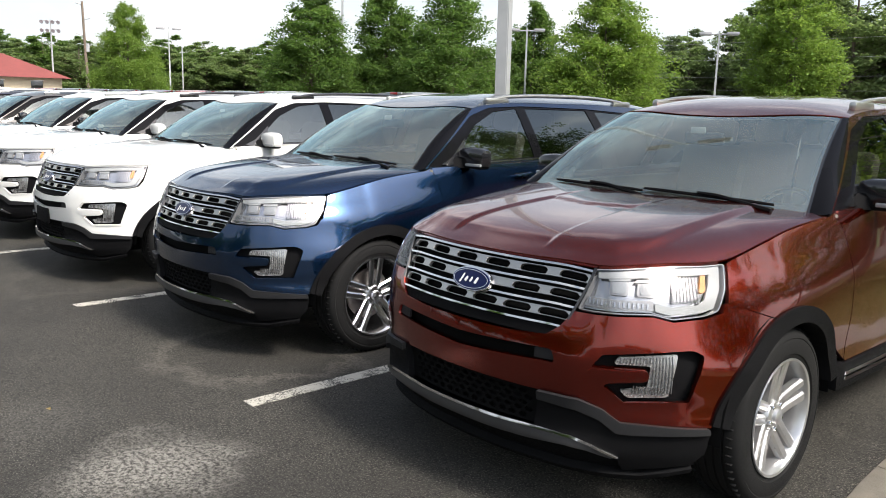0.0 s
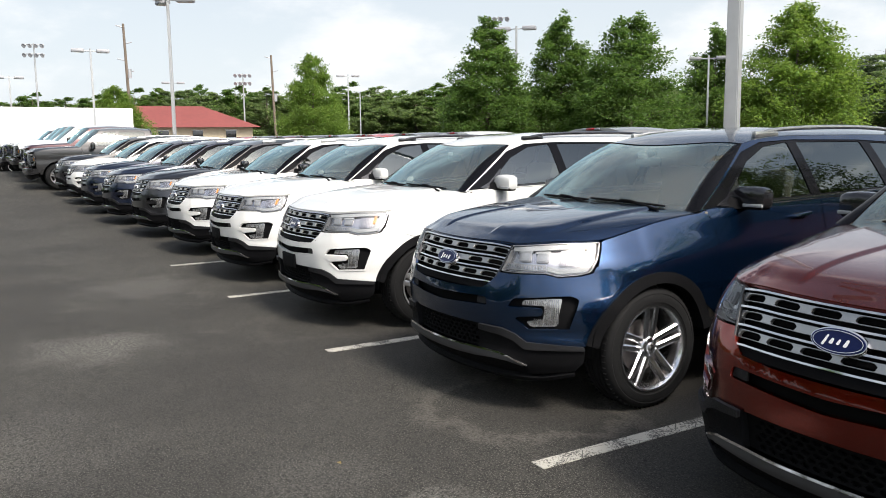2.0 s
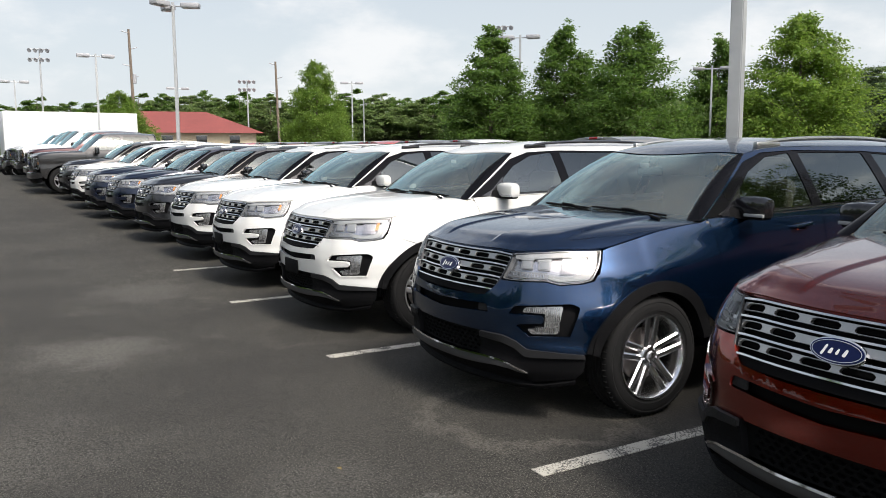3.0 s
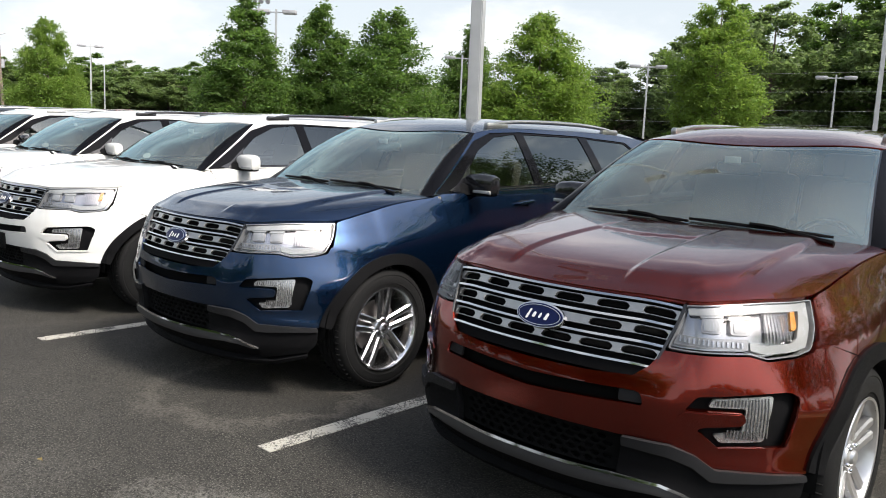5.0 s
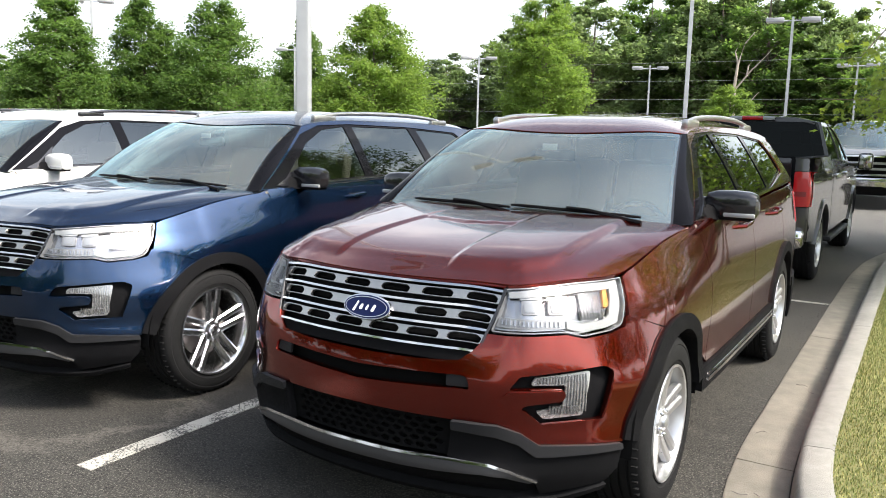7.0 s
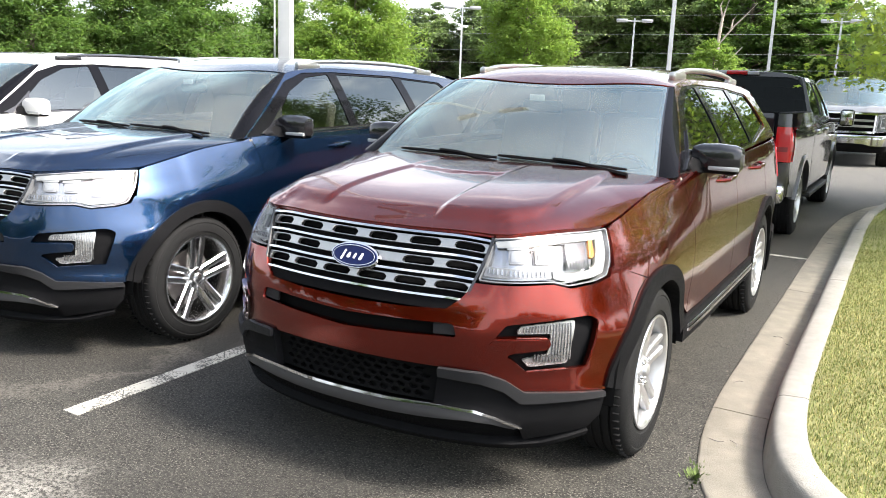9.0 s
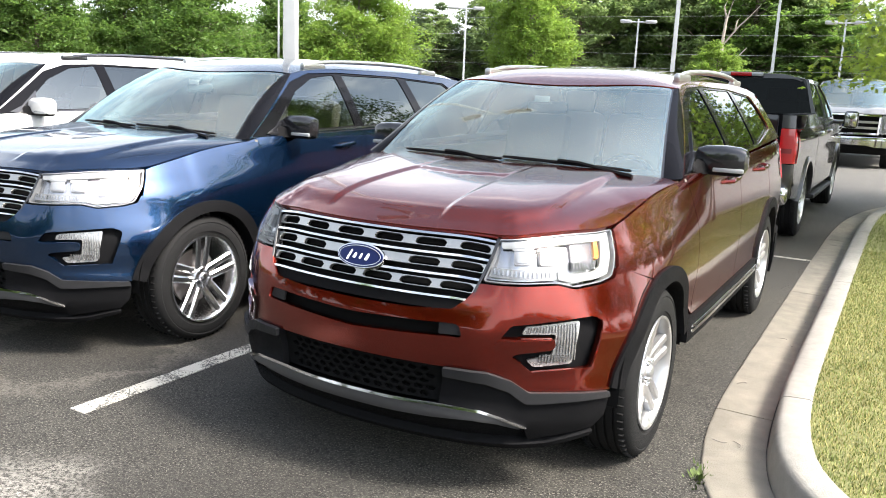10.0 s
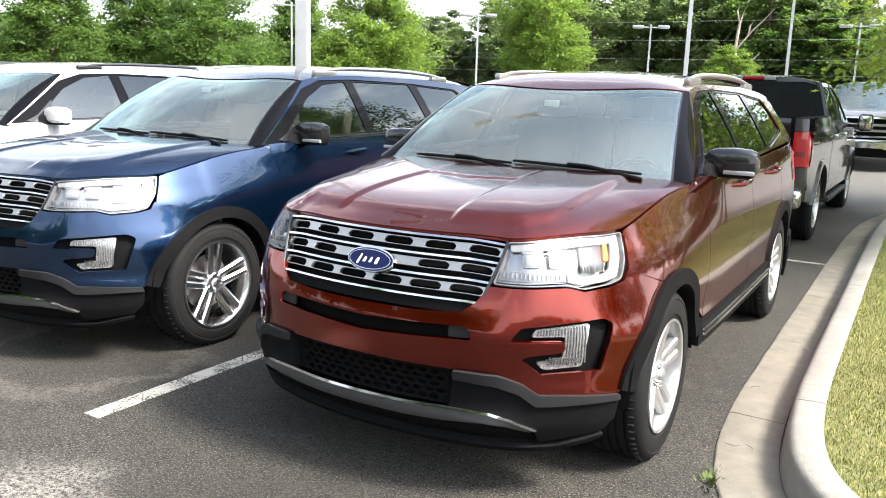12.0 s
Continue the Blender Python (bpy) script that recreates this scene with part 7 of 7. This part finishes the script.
utility_pole(-86.9, 12.95, 13.9, 1.4)
utility_pole(-92.75, 30.4, 12.1, 1.3)
tagged(part("thin_post", tube_bm([(0, 0, 0), (0, 0, 7.4)], 0.07, 8), GALV, None), "thin grey steel post far beyond the lot", "post").matrix_world = Matrix.Translation((-84.3, 37.9, 0))
for z in (3.6, 4.6, 5.9, 7.2):
    pts = [(x, 56 - 0.05 * x, z - 0.25 + 0.25 * ((x + 8) / 40) ** 2) for x in np.linspace(-50, 34, 22)]
    tagged(part("overhead_wire", tube_bm(pts, 0.008, 5), LAMPBOX, None), "thin overhead wire in front of the woods", "wire", "overhead wires")

# ---- far building and trailer ----
ROOF_RED = surface("red_shingle", (0.21, 0.055, 0.048), 0.85, 0, 0.15, 2, 0.3, 6)
WALL_TAN = surface("tan_stucco", (0.55, 0.46, 0.33), 0.9, 0, 0.1, 3)
house = thing("house", "low tan building with a red hipped roof", "building")
bm = box_bm((22, 14, 4.0), (0, 0, 2.0), 0.02)
part("wall", bm, WALL_TAN, house, smooth=False)
bm = bmesh.new()
lo = [bm.verts.new(p) for p in ((-12, -8, 3.9), (12, -8, 3.9), (12, 8, 3.9), (-12, 8, 3.9))]
hi = [bm.verts.new(p) for p in ((-5.5, 0, 6.9), (5.5, 0, 6.9))]
for f in ((lo[0], lo[1], hi[1], hi[0]), (lo[1], lo[2], hi[1]), (lo[2], lo[3], hi[0], hi[1]), (lo[3], lo[0], hi[0]), (lo[3], lo[2], lo[1], lo[0])):
    bm.faces.new(f)
part("roof", bm, ROOF_RED, house, "red hipped roof", smooth=False)
for k in range(5):
    w = part("window", box_bm((1.3, 0.12, 1.2), (-8.6 + 4.2 * k, -7.02, 2.9), 0.01), GLOSS_BLACK, house)
    part("window_frame", box_bm((1.55, 0.08, 0.12), (-8.6 + 4.2 * k, -7.06, 3.55), 0.01), PAPER, w)
house.matrix_world = Matrix.Translation((-112.5, 21.5, 0)) @ Matrix.Rotation(radians(82), 4, "Z")

TRAILER_WHITE = surface("white_trailer_panel", (0.80, 0.80, 0.78), 0.4, 0, 0.05, 1.2)
trailer = thing("box_trailer", "long plain white box trailer at the lot's end", "trailer")
part("cargo_box", box_bm((10.4, 2.6, 3.75), (0, 0, 2.98), 0.04), TRAILER_WHITE, trailer)
part("chassis", box_bm((9.8, 1.2, 0.3), (0, 0, 0.95), 0.03), DARK, trailer)
for x in (2.6, 3.8):
    for yy in (-0.95, 0.95):
        wb = lathe_bm([(0.05, 0.14), (0.5, 0.14), (0.5, -0.14), (0.05, -0.14)], 24)
        bmesh.ops.transform(wb, matrix=Matrix.Translation((x, yy, 0.5)) @ Matrix.Rotation(math.pi / 2, 4, "Z"), verts=wb.verts[:])
        part("trailer_wheel", wb, RUBBER, trailer)
for yy in (-0.8, 0.8):
    part("landing_leg", box_bm((0.12, 0.12, 0.95), (-3.6, yy, 0.48), 0.01), GALV, trailer)
trailer.matrix_world = Matrix.Translation((-74.0, 5.6, 0)) @ Matrix.Rotation(radians(95), 4, "Z")


# ---- the cars in the row ----
WHITE = {PAINT_RED: PAINT_WHITE}
red_car = suv(Matrix.Translation((-0.02, 0.0, 0)), "ruby red sport utility vehicle with silver wheels beside the kerb", "silver", True)
second = suv(Matrix.Translation((-2.757, 0.0, 0)), "deep blue sport utility vehicle with polished wheels", "polished", True)
repaint(second, {PAINT_RED: PAINT_BLUE})
white_car = copy_thing(red_car, Matrix.Translation((-5.495, -0.02, 0)))
repaint(white_car, WHITE)
tagged(white_car, "white sport utility vehicle with white mirrors")
for o in white_car.children_recursive:
    if o.name.startswith("mirror_cap"):
        o.material_slots[0].material = PAINT_WHITE
    if o.name.startswith(("roof_rail", "rail_foot")):
        o.material_slots[0].material = GLOSS_BLACK
part("plate_bracket", box_bm((0.32, 0.02, 0.13), (0, 0.002, 0.575), 0.008), CLAD, white_car, "empty black plate bracket")

ROW = -2.745
for k, paint_new, lab, dy in (
        (3, PAINT_WHITE, "white sport utility vehicle, the middle of three white ones", 0.05), (4, PAINT_WHITE, "white sport utility vehicle with black mirrors", 0.11),
        (5, PAINT_BLACK, "black sport utility vehicle in the row", 0.06), (6, PAINT_NAVY, "dark navy sport utility vehicle in the row", -0.04),
        (7, PAINT_NAVY, "dark navy sport utility vehicle in the row", -0.12), (8, PAINT_WHITE, "white sport utility vehicle between dark ones", -0.14),
        (9, PAINT_BLACK, "black sport utility vehicle beside the pickups", -0.16)):
    c = copy_thing(red_car if k != 3 else white_car, Matrix.Translation((-0.02 + ROW * k, dy, lie(ROW * k))) @ Matrix.Rotation(radians(0.6 * math.sin(k * 2.3)), 4, "Z"))
    repaint(c, {PAINT_RED: paint_new, PAINT_WHITE: paint_new})
    tagged(c, lab)

# pickups: one tail-on behind the red car, one facing at the back, more along the row
black_truck = pickup(Matrix.Translation((-0.17, 12.45, 0)) @ Matrix.Rotation(math.pi - 0.01, 4, "Z"), "glossy black pickup truck parked tail-on behind the row", True)
far_truck = copy_thing(black_truck, Matrix.Translation((0.55, 16.6, 0.20)))
repaint(far_truck, {PAINT_BLACK: PAINT_SILVER})
tagged(far_truck, "stone grey pickup truck facing across the lane")
dark_truck = pickup(Matrix.Translation((-27.4, -0.80, lie(-27.4))), "gunmetal grey pickup truck in the row", False)
repaint(dark_truck, {PAINT_BLACK: PAINT_GREY})
for k, paint_new, lab in ((1, PAINT_MAROON, "dark maroon pickup truck in the row"), (2, PAINT_WHITE, "white pickup truck in the row"),
                          (3, PAINT_WHITE, "white pickup truck in the row"), (4, PAINT_BLACK, "black pickup truck in the row"), (5, PAINT_NAVY, "navy pickup truck in the row"), (6, PAINT_BLACK, "black pickup truck in the row"),
                          (7, PAINT_SILVER, "stone grey pickup truck in the row"), (8, PAINT_WHITE, "white pickup truck in the row"), (9, PAINT_GREY, "gunmetal grey pickup truck in the row"), (10, PAINT_BLACK, "black pickup truck in the row"), (11, PAINT_WHITE, "white pickup truck in the row"), (12, PAINT_SILVER, "stone grey pickup truck in the row")):
    c = copy_thing(dark_truck, Matrix.Translation((-27.4 - 2.8 * k, -0.80 + 0.08 * math.sin(k * 2.1), lie(-27.4 - 2.8 * k))))
    repaint(c, {PAINT_GREY: paint_new})
    tagged(c, lab)
# the second row, backed against the first: roofs show over the cars
for k, paint_new, lab, kind in ((4, PAINT_SILVER, "stone grey pickup truck in the second row", 1), (6, PAINT_WHITE, "white pickup truck in the second row", 1), (7, PAINT_BLACK, "black pickup truck in the second row", 1), (8, PAINT_BRIGHT, "bright red pickup truck in the second row", 1),
                                (9, PAINT_NAVY, "navy pickup truck in the second row", 1), (10, PAINT_BLACK, "black pickup truck in the second row", 1), (11, PAINT_MAROON, "maroon pickup truck in the second row", 1), (12, PAINT_GREY, "grey pickup truck in the second row", 1), (13, PAINT_BRIGHT, "bright red pickup truck in the second row", 1), (14, PAINT_NAVY, "navy pickup truck in the second row", 1)):
    c = copy_thing(black_truck, Matrix.Translation((-0.3 + ROW * k, 12.6, lie(ROW * k, 12))) @ Matrix.Rotation(math.pi, 4, "Z"))
    repaint(c, {PAINT_BLACK: paint_new})
    tagged(c, lab)
